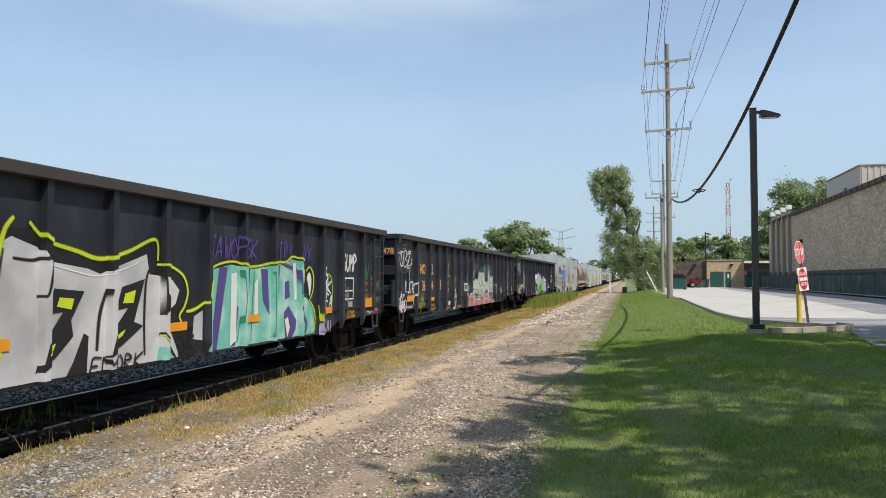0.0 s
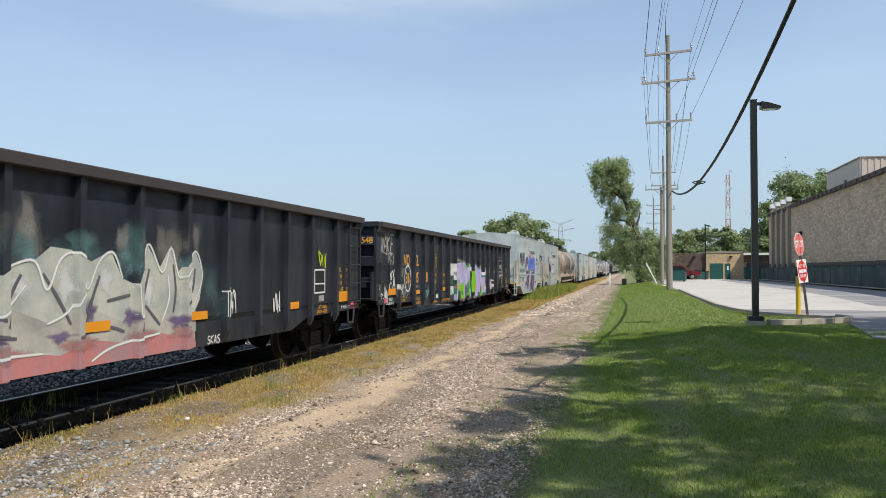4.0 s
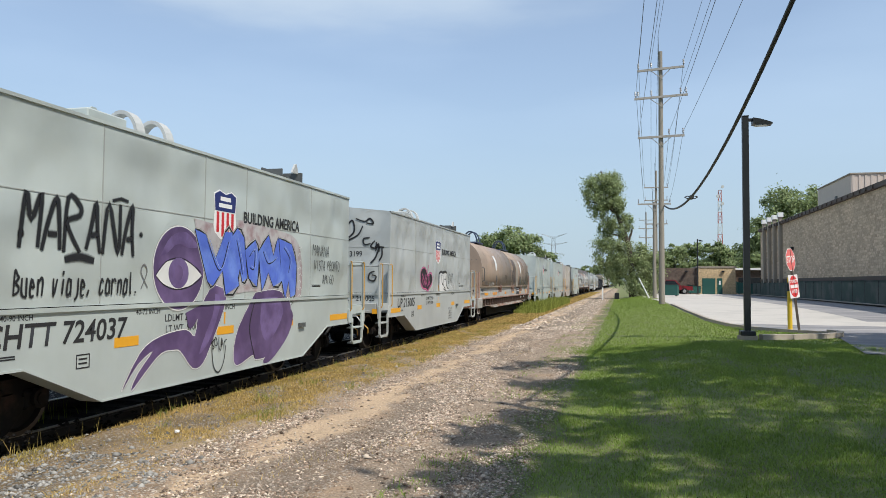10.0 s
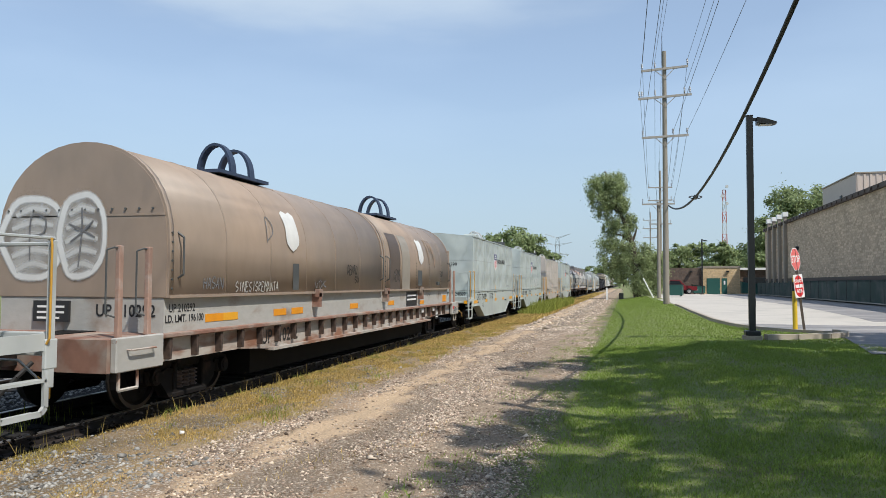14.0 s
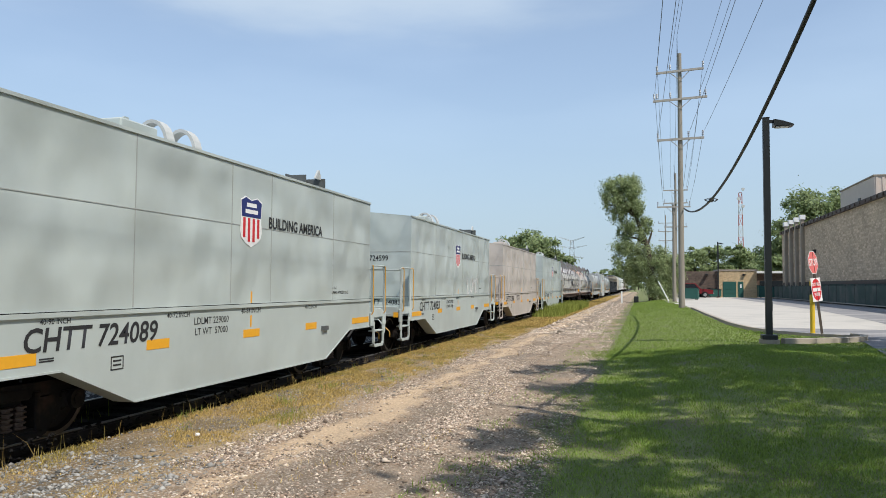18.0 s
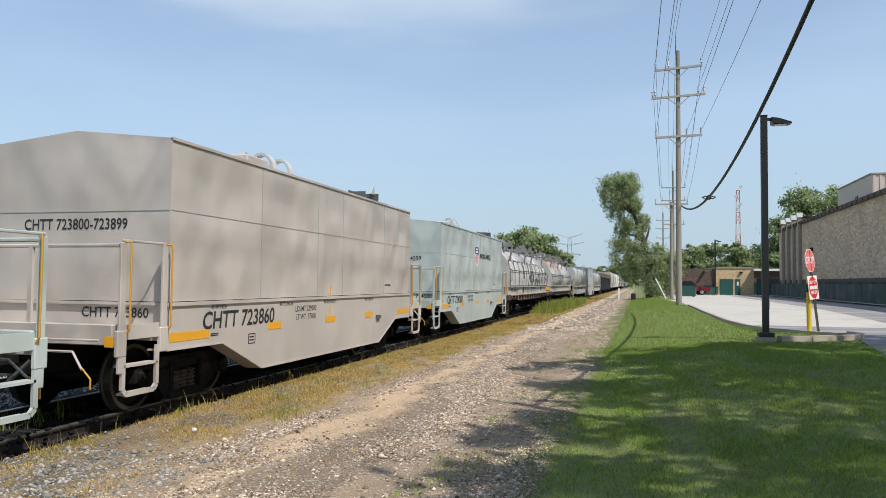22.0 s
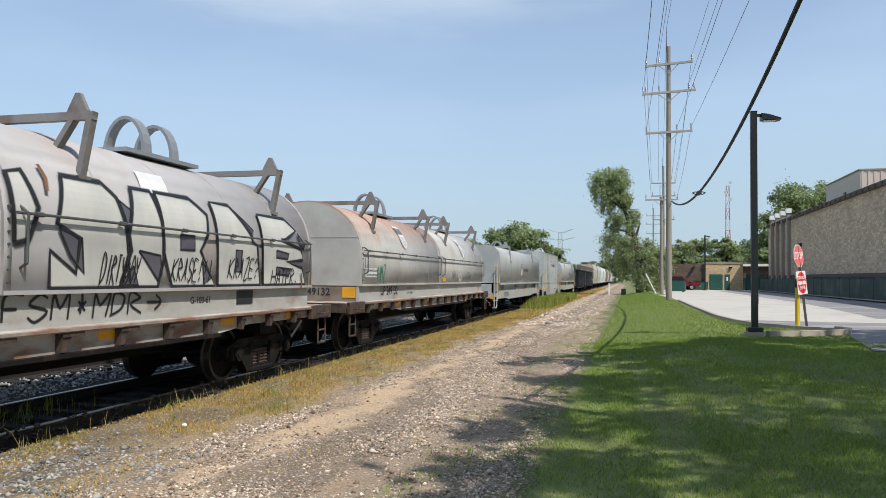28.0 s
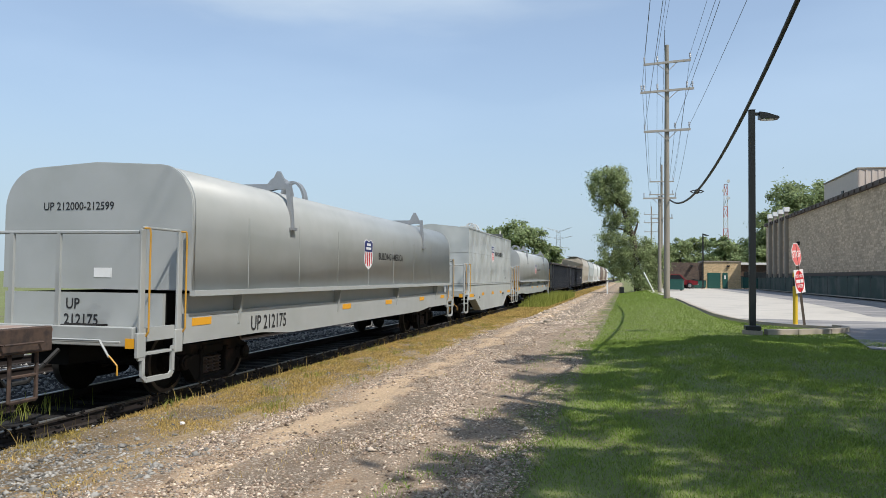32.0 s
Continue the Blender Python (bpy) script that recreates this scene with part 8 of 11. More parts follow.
        part_of("lettering", to_end(letters("".join(nums[2:]), 0.225, 0.004, squeeze=0.92), -10.358, 1.07, 2.505), G_ORANGE, car, "orange car lettering")
        part_of("lettering", to_end(letters("".join(nums[:2]), 0.225, 0.004, squeeze=0.95), -10.358, 0.43, 2.64), G_ORANGE, car, "orange car lettering")
        part("number_field", boxes((0.13, 0.70, -10.354, -10.348, 2.53, 2.75), (0.73, 1.405, -10.354, -10.348, 2.40, 2.61)), G_NAVY, car, "dark blue field")


def shape(put, car, pts, material, lift, label="", soft=0):
    """One painted field, its corners rounded if soft."""
    if soft:
        pts = curve_pts(list(pts) + [pts[0]], soft)[:-1]
    return put(car, flat([pts]), material, lift, "graffiti", label)


def line(put, car, pts, w, material, lift, label="", n=6):
    return put(car, soft_ribbon(curve_pts(pts, n), w), material, lift, "graffiti", label)


def gondola_a(car):
    g = on_gondola
    gon_marks(car, None, None)
    # silver letters with black inside, lime along their outer edge
    shape(g, car, [(-2.9, 0.64), (-2.7, 2.1), (-2.0, 1.75), (-1.5, 2.08), (-1.4, 2.3), (-1.16, 2.32), (-0.92, 2.14), (-0.48, 2.04), (-0.08, 1.95), (0.4, 2.06), (0.9, 2.24), (0.98, 1.95), (1.28, 1.9), (1.58, 1.76), (1.64, 1.54), (1.5, 1.32), (1.7, 1.04), (1.92, 0.68), (-0.2, 0.66)], G_BLACK, 0.004, "black outline of the letters")
    shape(g, car, [(-2.8, 0.68), (-2.6, 1.95), (-2.0, 1.95), (-1.6, 2.1), (-1.38, 2.22), (-1.04, 2.12), (-0.92, 1.98), (-0.28, 1.90), (-0.08, 1.84), (0.78, 2.10), (0.84, 1.84), (1.06, 1.82), (1.34, 1.76), (1.5, 1.62), (1.42, 1.44), (1.18, 1.30), (1.52, 0.7), (0.92, 0.7), (-0.96, 0.7)], G_SILVER, 0.007, "big silver letters")
    for l, w in (([(-1.36, 2.0), (-1.12, 1.98), (-1.0, 2.0), (-0.9, 1.98), (-0.96, 1.64), (-1.04, 1.6)], 0.045), ([(0.04, 1.66), (-0.08, 1.36), (-0.12, 0.94)], 0.07), ([(0.82, 1.9), (0.76, 1.7), (0.74, 1.24), (0.76, 0.8)], 0.055),
                 ([(1.06, 1.06), (1.26, 0.88), (1.44, 0.68)], 0.06), ([(-1.5, 2.1), (-1.6, 1.5), (-1.72, 0.7)], 0.09), ([(-2.2, 1.5), (-2.1, 1.0), (-2.15, 0.7)], 0.08), ([(1.08, 1.82), (1.1, 1.6), (1.08, 1.3)], 0.05)):
        line(g, car, l, w, G_BLACK, 0.012, "black letter edge")
    shape(g, car, [(-0.8, 1.68), (-0.34, 1.64), (-0.54, 1.32), (-0.5, 1.14), (-0.76, 0.92), (-1.04, 0.78), (-0.94, 1.08), (-0.66, 1.42), (-0.88, 1.4)], G_BLACK, 0.0135, "black letter opening")
    shape(g, car, [(0.3, 1.68), (0.74, 1.78), (0.54, 1.24), (0.72, 1.18), (0.32, 0.96), (0.02, 0.84), (0.12, 1.12), (0.42, 1.42), (0.2, 1.4)], G_BLACK, 0.0135, "black letter opening")
    shape(g, car, [(1.1, 1.6), (1.18, 1.54), (1.24, 1.4), (1.1, 1.32)], G_BLACK, 0.0135, "black letter opening")
    shape(g, car, [(-0.6, 0.7), (-0.5, 0.84), (-0.34, 1.16), (-0.26, 1.12), (-0.28, 0.7)], G_BLACK, 0.0135, "black wedge")
    for q in ([(-0.72, 1.58), (-0.5, 1.56), (-0.54, 1.44), (-0.76, 1.48)], [(-0.9, 1.04), (-0.76, 1.08), (-0.8, 1.0), (-0.94, 0.96)], [(0.36, 1.6), (0.56, 1.64), (0.52, 1.48), (0.32, 1.48)], [(0.24, 1.1), (0.38, 1.16), (0.32, 1.08), (0.14, 1.0)]):
        shape(g, car, q, G_LIME, 0.017, "lime block in a letter")
    shape(g, car, [(1.06, 0.88), (1.22, 0.84), (1.40, 0.7), (1.0, 0.7)], G_TEAL, 0.0145, "teal corner")
    shape(g, car, [(1.86, 1.24), (2.08, 1.32), (2.08, 0.88), (1.82, 0.92)], G_SILVER, 0.008, "silver sliver")
    for l, w in (([(-1.66, 1.4), (-1.6, 1.75), (-1.52, 2.12), (-1.46, 2.3), (-1.36, 2.42)], 0.07), ([(-1.16, 2.38), (-0.92, 2.20), (-0.48, 2.10), (-0.08, 2.02), (0.4, 2.12), (0.94, 2.30), (1.0, 2.02)], 0.06),
                 ([(0.98, 1.97), (1.28, 1.95), (1.58, 1.82), (1.69, 1.6), (1.62, 1.4), (1.5, 1.26), (1.62, 1.10)], 0.05), ([(1.66, 1.32), (1.86, 1.34), (2.14, 1.44)], 0.06), ([(-1.6, 0.7), (-1.5, 1.0), (-1.48, 1.2)], 0.05), ([(1.06, 1.04), (1.2, 0.9), (1.3, 0.76)], 0.025)):
        line(g, car, l, w, G_LIME, 0.0155, "lime outer line")
    for l in ([(-0.9, 1.95), (-0.5, 1.87), (-0.1, 1.82), (0.4, 1.92), (0.76, 2.05)],):
        line(g, car, l, 0.025, G_WHITE, 0.0115, "white highlight")
    # teal slab letters with violet strokes
    shape(g, car, [(2.18, 1.68), (2.34, 1.92), (2.86, 2.0), (3.6, 1.94), (4.34, 2.02), (4.56, 2.04), (5.0, 2.14), (5.32, 2.1), (5.48, 1.9), (5.44, 1.62), (5.36, 1.48), (5.78, 1.36), (5.98, 1.16), (6.0, 0.7), (2.2, 0.7)], G_TEAL, 0.004, "broad teal letters")
    for q in ([(2.52, 1.96), (2.76, 1.96), (2.46, 0.7), (2.28, 0.7)], [(3.3, 1.96), (3.46, 1.98), (3.42, 1.5), (3.26, 1.62)], [(3.82, 1.94), (4.06, 1.94), (4.14, 1.14), (3.9, 1.4)], [(4.34, 2.02), (4.52, 2.02), (4.48, 1.58), (4.42, 0.7), (4.3, 0.7)],
              [(4.72, 1.72), (4.88, 1.74), (4.92, 1.44), (4.72, 1.4)], [(4.68, 1.16), (4.86, 1.28), (5.2, 1.0), (5.16, 0.82), (5.02, 0.7), (4.76, 0.7)], [(2.95, 1.3), (3.1, 1.34), (3.0, 0.72), (2.86, 0.72)]):
        shape(g, car, q, G_PURPLE, 0.009, "violet bar")
    line(g, car, [(4.52, 2.08), (4.76, 2.02), (4.98, 1.98), (5.22, 1.9), (5.28, 1.48)], 0.08, G_PURPLE, 0.0105, "violet stroke")
    line(g, car, [(5.28, 1.24), (5.44, 1.1), (5.64, 0.92), (5.58, 0.72)], 0.10, G_PURPLE, 0.0105, "violet stroke")
    for q in ([(4.72, 1.04), (4.84, 1.08), (4.92, 0.88), (4.82, 0.7)], [(2.86, 1.86), (3.04, 1.88), (3.02, 0.8), (2.84, 0.72)], [(5.02, 2.08), (5.16, 2.06), (5.2, 1.4), (5.08, 1.36)], [(3.6, 1.7), (3.72, 1.8), (3.72, 1.2), (3.6, 1.1)]):
        shape(g, car, q, G_WHITE, 0.0125, "white highlight")
    shape(g, car, [(5.56, 1.86), (5.72, 1.96), (5.88, 1.86), (5.9, 1.6), (5.76, 1.34), (5.6, 1.52)], G_BLACK, 0.010, "black bubble", 4)
    shape(g, car, [(5.64, 1.8), (5.74, 1.9), (5.84, 1.8), (5.84, 1.6), (5.76, 1.44), (5.72, 1.6)], G_WHITE, 0.0125, "white bubble", 4)
    for l in ([(2.15, 1.5), (2.2, 1.75), (2.36, 1.96), (2.9, 2.05), (3.4, 1.98), (3.8, 2.0), (4.34, 2.07), (4.74, 2.08), (5.0, 2.18), (5.32, 2.13), (5.53, 1.9), (5.47, 1.62), (5.36, 1.48)], [(5.6, 1.92), (5.76, 2.0), (5.94, 1.84), (5.92, 1.54), (5.76, 1.36)],
              [(5.76, 1.36), (6.0, 1.14), (6.02, 0.85), (5.96, 0.7)], [(6.2, 1.24), (6.24, 1.1), (6.28, 0.92)]):
        line(g, car, l, 0.05, G_LIME, 0.0145, "lime outer line")
    for l in ([(2.5, 1.8), (2.45, 1.3), (2.2, 0.9)], [(3.14, 1.92), (3.2, 1.4), (3.06, 0.76)], [(3.6, 1.9), (3.55, 1.4), (3.5, 0.76)], [(4.2, 1.9), (4.22, 1.3), (4.2, 0.76)], [(5.3, 1.44), (5.5, 1.5), (5.7, 1.4)], [(5.4, 1.3), (5.55, 1.1), (5.45, 0.9)]):
        line(g, car, l, 0.03, G_DKGREEN, 0.0075, "dark green shading line")
    for body, y, w in (("KAWOPSK", 2.95, 1.5), ("OTPY", 4.65, 0.75), ("LYK", 5.6, 0.6)):
        g(car, hand(body, y, 2.26, w, 0.34, 0.055, 71, 0.1, wild=0.1), G_PURPLE, 0.009, "graffiti", "violet scrawl")
    line(g, car, [(6.4, 1.72), (6.56, 1.88), (6.84, 1.8), (6.92, 1.52), (6.86, 1.18), (6.6, 1.04), (6.4, 1.06)], 0.05, G_GREEN, 0.005, "green loop")
    line(g, car, [(6.62, 2.02), (6.56, 1.9), (6.68, 1.8), (6.6, 1.72)], 0.05, G_WHITE, 0.009, "white flick")
    g(car, hand("MK", 6.62, 1.6, 0.5, 0.26, 0.05, 72, 0.2), G_WHITE, 0.009, "graffiti", "white scrawl")
    g(car, hand("EFA", 6.64, 1.3, 0.55, 0.26, 0.045, 73, 0.2), G_WHITE, 0.009, "graffiti", "white scrawl")
    g(car, hand("LAKAI", 6.56, 0.8, 0.6, 0.24, 0.04, 74, 0.1), G_LILAC, 0.009, "graffiti", "pale lilac scrawl")
    g(car, hand("GUMP", 7.9, 2.12, 0.85, 0.38, 0.075, 75, 0.1, wild=0.03), G_WHITE, 0.008, "graffiti", "white scrawl")
    tags(g, car, [(7.52, 1.4, 0.3, 0.45, 12), (7.74, 1.42, 0.22, 0.45, 13)], G_CREAM, 0.014)
    tags(g, car, [(9.75, 1.6, 0.3, 0.3, 14), (9.75, 1.25, 0.35, 0.2, 15)], G_PATINA, 0.02)
    tags(g, car, [(8.98, 1.98, 0.4, 0.4, 16)], G_DKGREEN, 0.03)
    g(car, hand("CUP", 1.66, 0.92, 0.4, 0.17, 0.03, 76, 0.15), G_BLACK, 0.02, "graffiti", "small black signature")
    g(car, hand("REED", 1.72, 0.76, 0.5, 0.14, 0.028, 77, 0.15), G_BLACK, 0.02, "graffiti", "small black signature")
    g(car, hand("EMORK", 0.24, 0.76, 0.95, 0.19, 0.035, 78, 0.2), G_BLACK, 0.02, "graffiti", "small black signature")


def gondola_b(car):
    g = on_gondola
    gon_marks(car, ("NO", "KL", "36", "04", "78"), None)
    for l in ([(-9.8, 2.5), (-10.02, 2.5), (-10.12, 2.3), (-10.02, 2.12), (-9.86, 2.14), (-9.8, 2.34), (-9.86, 2.5), (-9.98, 2.46), (-9.94, 2.26), (-9.76, 2.1)], [(-9.7, 2.54), (-9.74, 2.3), (-9.72, 2.1), (-9.5, 2.12), (-9.44, 2.24), (-9.6, 2.32), (-9.48, 2.42), (-9.56, 2.54), (-9.7, 2.52)],
              [(-9.4, 2.5), (-9.1, 2.54), (-9.2, 2.4), (-9.36, 2.14), (-9.06, 2.16)], [(-9.44, 2.44), (-9.18, 2.46), (-9.44, 2.08), (-9.08, 2.1)]):
        line(g, car, l, 0.042, G_WHITE, 0.0072, "white bubble letter outline")
    line(g, car, [(-10.0, 2.66), (-9.7, 2.7), (-9.4, 2.66), (-9.7, 2.6), (-10.0, 2.64)], 0.05, G_PATINA, 0.007, "grey scuffed halo")
    for y, z in ((-10.2, 2.46), (-9.02, 2.2), (-9.02, 2.3)):
        shape(g, car, oval(y, z, 0.04, 0.04, 10), G_WHITE, 0.007, "white dot")
    g(car, hand("RUCR", -9.2, 1.52, 0.85, 0.32, 0.055, 81, 0.05), G_WHITE, 0.008, "graffiti", "white scrawl")
    line(g, car, [(-9.3 + 0.12 * math.cos(a), 1.78 + 0.07 * math.sin(a)) for a in np.linspace(0, 6.2, 12)], 0.03, G_WHITE, 0.008, "white ring", 3)
    for k in range(4):
        line(g, car, [(-9.3 + 0.05 * (k - 1.5), 1.87), (-9.3 + 0.09 * (k - 1.5), 1.95), (-9.3 + 0.13 * (k - 1.5), 2.02)], 0.025, G_WHITE, 0.008, "white ray", 3)
    line(g, car, [(-8.82, 1.0), (-8.78, 1.35), (-8.86, 1.42), (-8.6, 1.66), (-8.62, 1.4), (-8.72, 1.2)], 0.045, G_WHITE, 0.008, "white arrow stroke")
    tags(g, car, [(-9.95, 1.3, 0.5, 0.3, 32), (-9.85, 1.05, 0.65, 0.42, 33)], G_WHITE, 0.035)
    g(car, hand("WS", -9.9, 0.98, 0.6, 0.3, 0.05, 82, 0.05), G_WHITE, 0.009, "graffiti", "white scrawl")
    tags(g, car, [(-8.1, 1.15, 0.85, 0.5, 34), (-7.9, 1.0, 0.6, 0.4, 35)], G_WEEDGREEN, 0.022)
    tags(g, car, [(-4.55, 1.83, 0.4, 0.14, 36)], G_CREAM, 0.018)
    # a spoked circle with green rays above
    c = [(-3.74 + (0.30 + 0.018 * math.sin(9 * a)) * math.cos(a), 1.06 + (0.37 + 0.02 * math.sin(11 * a)) * math.sin(a)) for a in np.linspace(0, 2 * math.pi, 60)]
    g(car, soft_patch(-3.74, 1.06, 0.4, 0.46, 0.72, 24, 0.04, 5), G_VIOLET, 0.005, "graffiti", "thin violet haze")
    g(car, soft_ribbon(c, 0.075, 0.4), G_WHITE, 0.008, "graffiti", "white wavy circle")
    for k in range(3):
        a = math.pi * k / 3 + 0.5
        g(car, soft_ribbon([(-3.74 + q * 0.28 * math.cos(a) + 0.015 * math.sin(9 * q), 1.06 + q * 0.35 * math.sin(a)) for q in np.linspace(-1, 1, 9)], 0.055, 0.4), G_WHITE, 0.0085 + 0.0004 * k, "graffiti", "white spoke")
    for k in range(9):
        a = 0.05 + 3.04 * k / 8
        r = 0.22 + 0.26 * math.sin(a) ** 2
        g(car, soft_ribbon([(-3.74, 1.52), (-3.74 + 0.6 * r * math.cos(a), 1.52 + 0.6 * r * math.sin(a)), (-3.74 + r * math.cos(a) * 1.15, 1.52 + r * math.sin(a))], 0.05, 0.4), G_DKGREEN if k in (0, 1, 7, 8) else G_CREAM, 0.008 + 0.0004 * k, "graffiti", "leaf stroke")
    g(car, hand("Rollo", -1.72, 1.42, 0.7, 0.3, 0.05, 83, 0.05), G_WHITE, 0.009, "graffiti", "white scrawl")
    line(g, car, [(-1.72, 1.62), (-1.7, 1.74), (-1.66, 1.84)], 0.04, G_WHITE, 0.0095, "white flick")
    for y, z, ry, rz, thin, m, sd in ((-1.55, 1.3, 0.35, 0.55, 0.75, G_MIST, 1), (-0.3, 1.95, 0.5, 0.5, 0.6, G_MIST, 2), (0.4, 2.05, 0.3, 0.55, 0.6, G_CREAM, 3), (1.2, 1.9, 0.6, 0.45, 0.65, G_MIST, 4), (2.1, 2.05, 0.35, 0.5, 0.55, G_MIST, 5), (2.9, 2.0, 0.4, 0.5, 0.6, G_CREAM, 6), (4.2, 1.35, 0.5, 0.5, 0.78, G_MIST, 7), (-0.1, 2.2, 0.25, 0.4, 0.7, G_CREAM, 8)):
        g(car, soft_patch(y, z, ry, rz, thin, 24, 0.15, sd), m, 0.003 + 0.0002 * sd, "graffiti", "drifting spray haze")
    # rubbed grey smears: two long bowed strokes, a few short ones, and a ring
    for l, w in (([(-2.98, 2.05), (-2.92, 1.85), (-2.72, 2.0), (-2.6, 1.98), (-2.42, 1.86), (-2.34, 2.05)], 0.07), ([(-2.64, 2.32), (-2.66, 2.15)], 0.16), ([(-2.78, 1.85), (-2.72, 1.6), (-2.84, 1.35), (-2.82, 1.15), (-2.64, 1.1), (-2.46, 1.16), (-2.48, 1.4), (-2.56, 1.62), (-2.5, 1.85)], 0.06), ([(-2.76, 1.1), (-2.74, 0.9), (-2.76, 0.74)], 0.07), ([(-2.52, 1.1), (-2.52, 0.9), (-2.54, 0.74)], 0.07)):
        g(car, soft_ribbon(curve_pts(l), w, 0.3, 0.25), G_PATINA, 0.006, "graffiti", "rubbed pale smear")
    g(car, soft_ribbon(curve_pts([(-1.69 + 0.34 * math.cos(a), 1.42 + 0.5 * math.sin(a)) for a in np.linspace(0, 6.2, 20)], 3), 0.13, 0.3, 0.3), G_PATINA, 0.0058, "graffiti", "rubbed pale ring")
    # the large piece: spiked cream letters over a rose foot, teal haze and grey plumes above
    for y, z, ry, rz, thin, m, sd in ((0.41, 2.30, 0.14, 0.34, 0.45, G_THINWHITE, 11), (2.26, 2.22, 0.12, 0.34, 0.5, G_THINWHITE, 12), (2.65, 2.2, 0.12, 0.26, 0.5, G_THINWHITE, 13), (1.90, 2.1, 0.16, 0.30, 0.4, G_THINWHITE, 14), (3.49, 2.2, 0.12, 0.34, 0.5, G_THINWHITE, 15),
                                      (-0.42, 1.95, 0.34, 0.28, 0.35, G_MIST, 16), (0.36, 1.98, 0.26, 0.26, 0.25, G_MIST, 17), (1.95, 1.86, 0.22, 0.26, 0.25, G_MIST, 18), (3.30, 1.86, 0.26, 0.26, 0.35, G_MIST, 19), (3.85, 1.55, 0.30, 0.40, 0.55, G_MIST, 20), (-1.15, 1.25, 0.26, 0.36, 0.45, G_MIST, 21), (1.2, 2.1, 0.3, 0.2, 0.4, G_MIST, 22)):
        g(car, soft_patch(y, z, ry, rz, thin, 24, 0.18, sd), m, 0.0028 + 0.0001 * sd, "graffiti", "drifting spray haze")
    body = [(-1.37, 0.67), (-1.32, 0.94), (-1.12, 1.08), (-0.88, 1.27), (-0.89, 1.65), (-0.86, 1.98), (-0.73, 2.11), (-0.68, 1.93), (-0.51, 1.70), (-0.27, 1.61), (-0.02, 1.70), (0.18, 1.82), (0.51, 1.88), (0.74, 2.04), (1.04, 2.01), (1.36, 1.88), (1.69, 2.02), (1.90, 1.68), (2.12, 1.61), (2.37, 2.12), (2.65, 1.82), (2.89, 2.12), (3.06, 1.75), (3.46, 2.07), (3.68, 1.74), (3.59, 1.35), (3.42, 1.13), (3.51, 0.67)]
    shape(g, car, body, G_BONE, 0.0052, "grey-cream spiked letters")
    for q in ([(-0.88, 1.3), (-0.3, 1.22), (0.2, 1.4), (0.75, 1.2), (1.3, 1.35), (1.9, 1.15), (2.5, 1.3), (3.1, 1.1), (3.5, 1.2), (3.5, 0.9), (-1.2, 0.9)],):
        shape(g, car, q, G_CREAM, 0.0062, "grey lower half of the letters")
    shape(g, car, [(-1.37, 0.67), (-1.32, 0.92), (-1.12, 0.98), (-0.9, 0.92), (-0.41, 0.98), (0.0, 0.86), (0.41, 0.92), (0.9, 0.84), (1.37, 0.97), (2.0, 0.88), (2.67, 0.95), (3.0, 0.86), (3.44, 0.92), (3.51, 0.67)], G_PINK, 0.0068, "rose foot of the letters")
    for k, (y, z, ry, rz) in enumerate(((-0.9, 0.94, 0.3, 0.12), (0.1, 0.92, 0.4, 0.12), (1.2, 0.94, 0.4, 0.12), (2.3, 0.93, 0.4, 0.12), (3.1, 0.92, 0.3, 0.12))):
        g(car, soft_patch(y, z, ry, rz, 0.35, 20, 0.2, 40 + k), G_PINK, 0.0074 + 0.0001 * k, "graffiti", "rose haze")
    for k, (y, z, ry, rz) in enumerate(((-0.41, 1.33, 0.20, 0.10), (2.05, 1.19, 0.16, 0.14), (3.07, 1.07, 0.24, 0.12), (-0.01, 1.08, 0.16, 0.07), (0.9, 1.04, 0.2, 0.08), (1.35, 1.3, 0.12, 0.16))):
        g(car, soft_patch(y, z, ry, rz, 0.25, 18, 0.25, 50 + k), G_VIOLET, 0.0082 + 0.0001 * k, "graffiti", "violet shading")
    for k, (y, z, ry, rz) in enumerate(((0.95, 1.62, 0.16, 0.26), (-0.66, 1.62, 0.14, 0.26), (1.6, 1.66, 0.16, 0.22), (2.4, 1.55, 0.12, 0.34), (3.3, 1.6, 0.18, 0.28), (0.3, 1.62, 0.18, 0.16))):
        g(car, soft_patch(y, z, ry, rz, 0.15, 18, 0.2, 60 + k), G_WHITE, 0.0090 + 0.0001 * k, "graffiti", "white filling of a letter")
    dark = [[(-0.51, 1.28), (-0.12, 1.32), (0.09, 1.28)], [(0.63, 1.75), (0.87, 1.44), (1.05, 1.17)], [(1.63, 1.41), (2.05, 1.47)], [(2.35, 1.32), (2.66, 1.05)], [(0.12, 1.2), (0.2, 1.5), (0.34, 1.74)], [(1.28, 1.1), (1.36, 1.4), (1.5, 1.72)], [(2.2, 1.0), (2.3, 1.4), (2.42, 1.8)], [(2.95, 1.2), (3.0, 1.5), (2.94, 1.86)], [(3.2, 1.3), (3.4, 1.5), (3.46, 1.8)], [(-0.62, 1.0), (-0.3, 1.14), (0.3, 1.08)], [(1.1, 1.02), (1.6, 1.1), (1.95, 1.02)]]
    for k, l in enumerate(dark):
        line(g, car, l, 0.05, G_SLATE, 0.0100 + 0.0001 * k, "slate letter edge")
    for l in ([(-0.66, 1.5), (-0.56, 1.58), (-0.4, 1.56)], [(-0.2, 1.6), (-0.08, 1.73), (-0.05, 1.78)]):
        line(g, car, l, 0.07, G_RUSTRUN, 0.0115, "ochre touch")
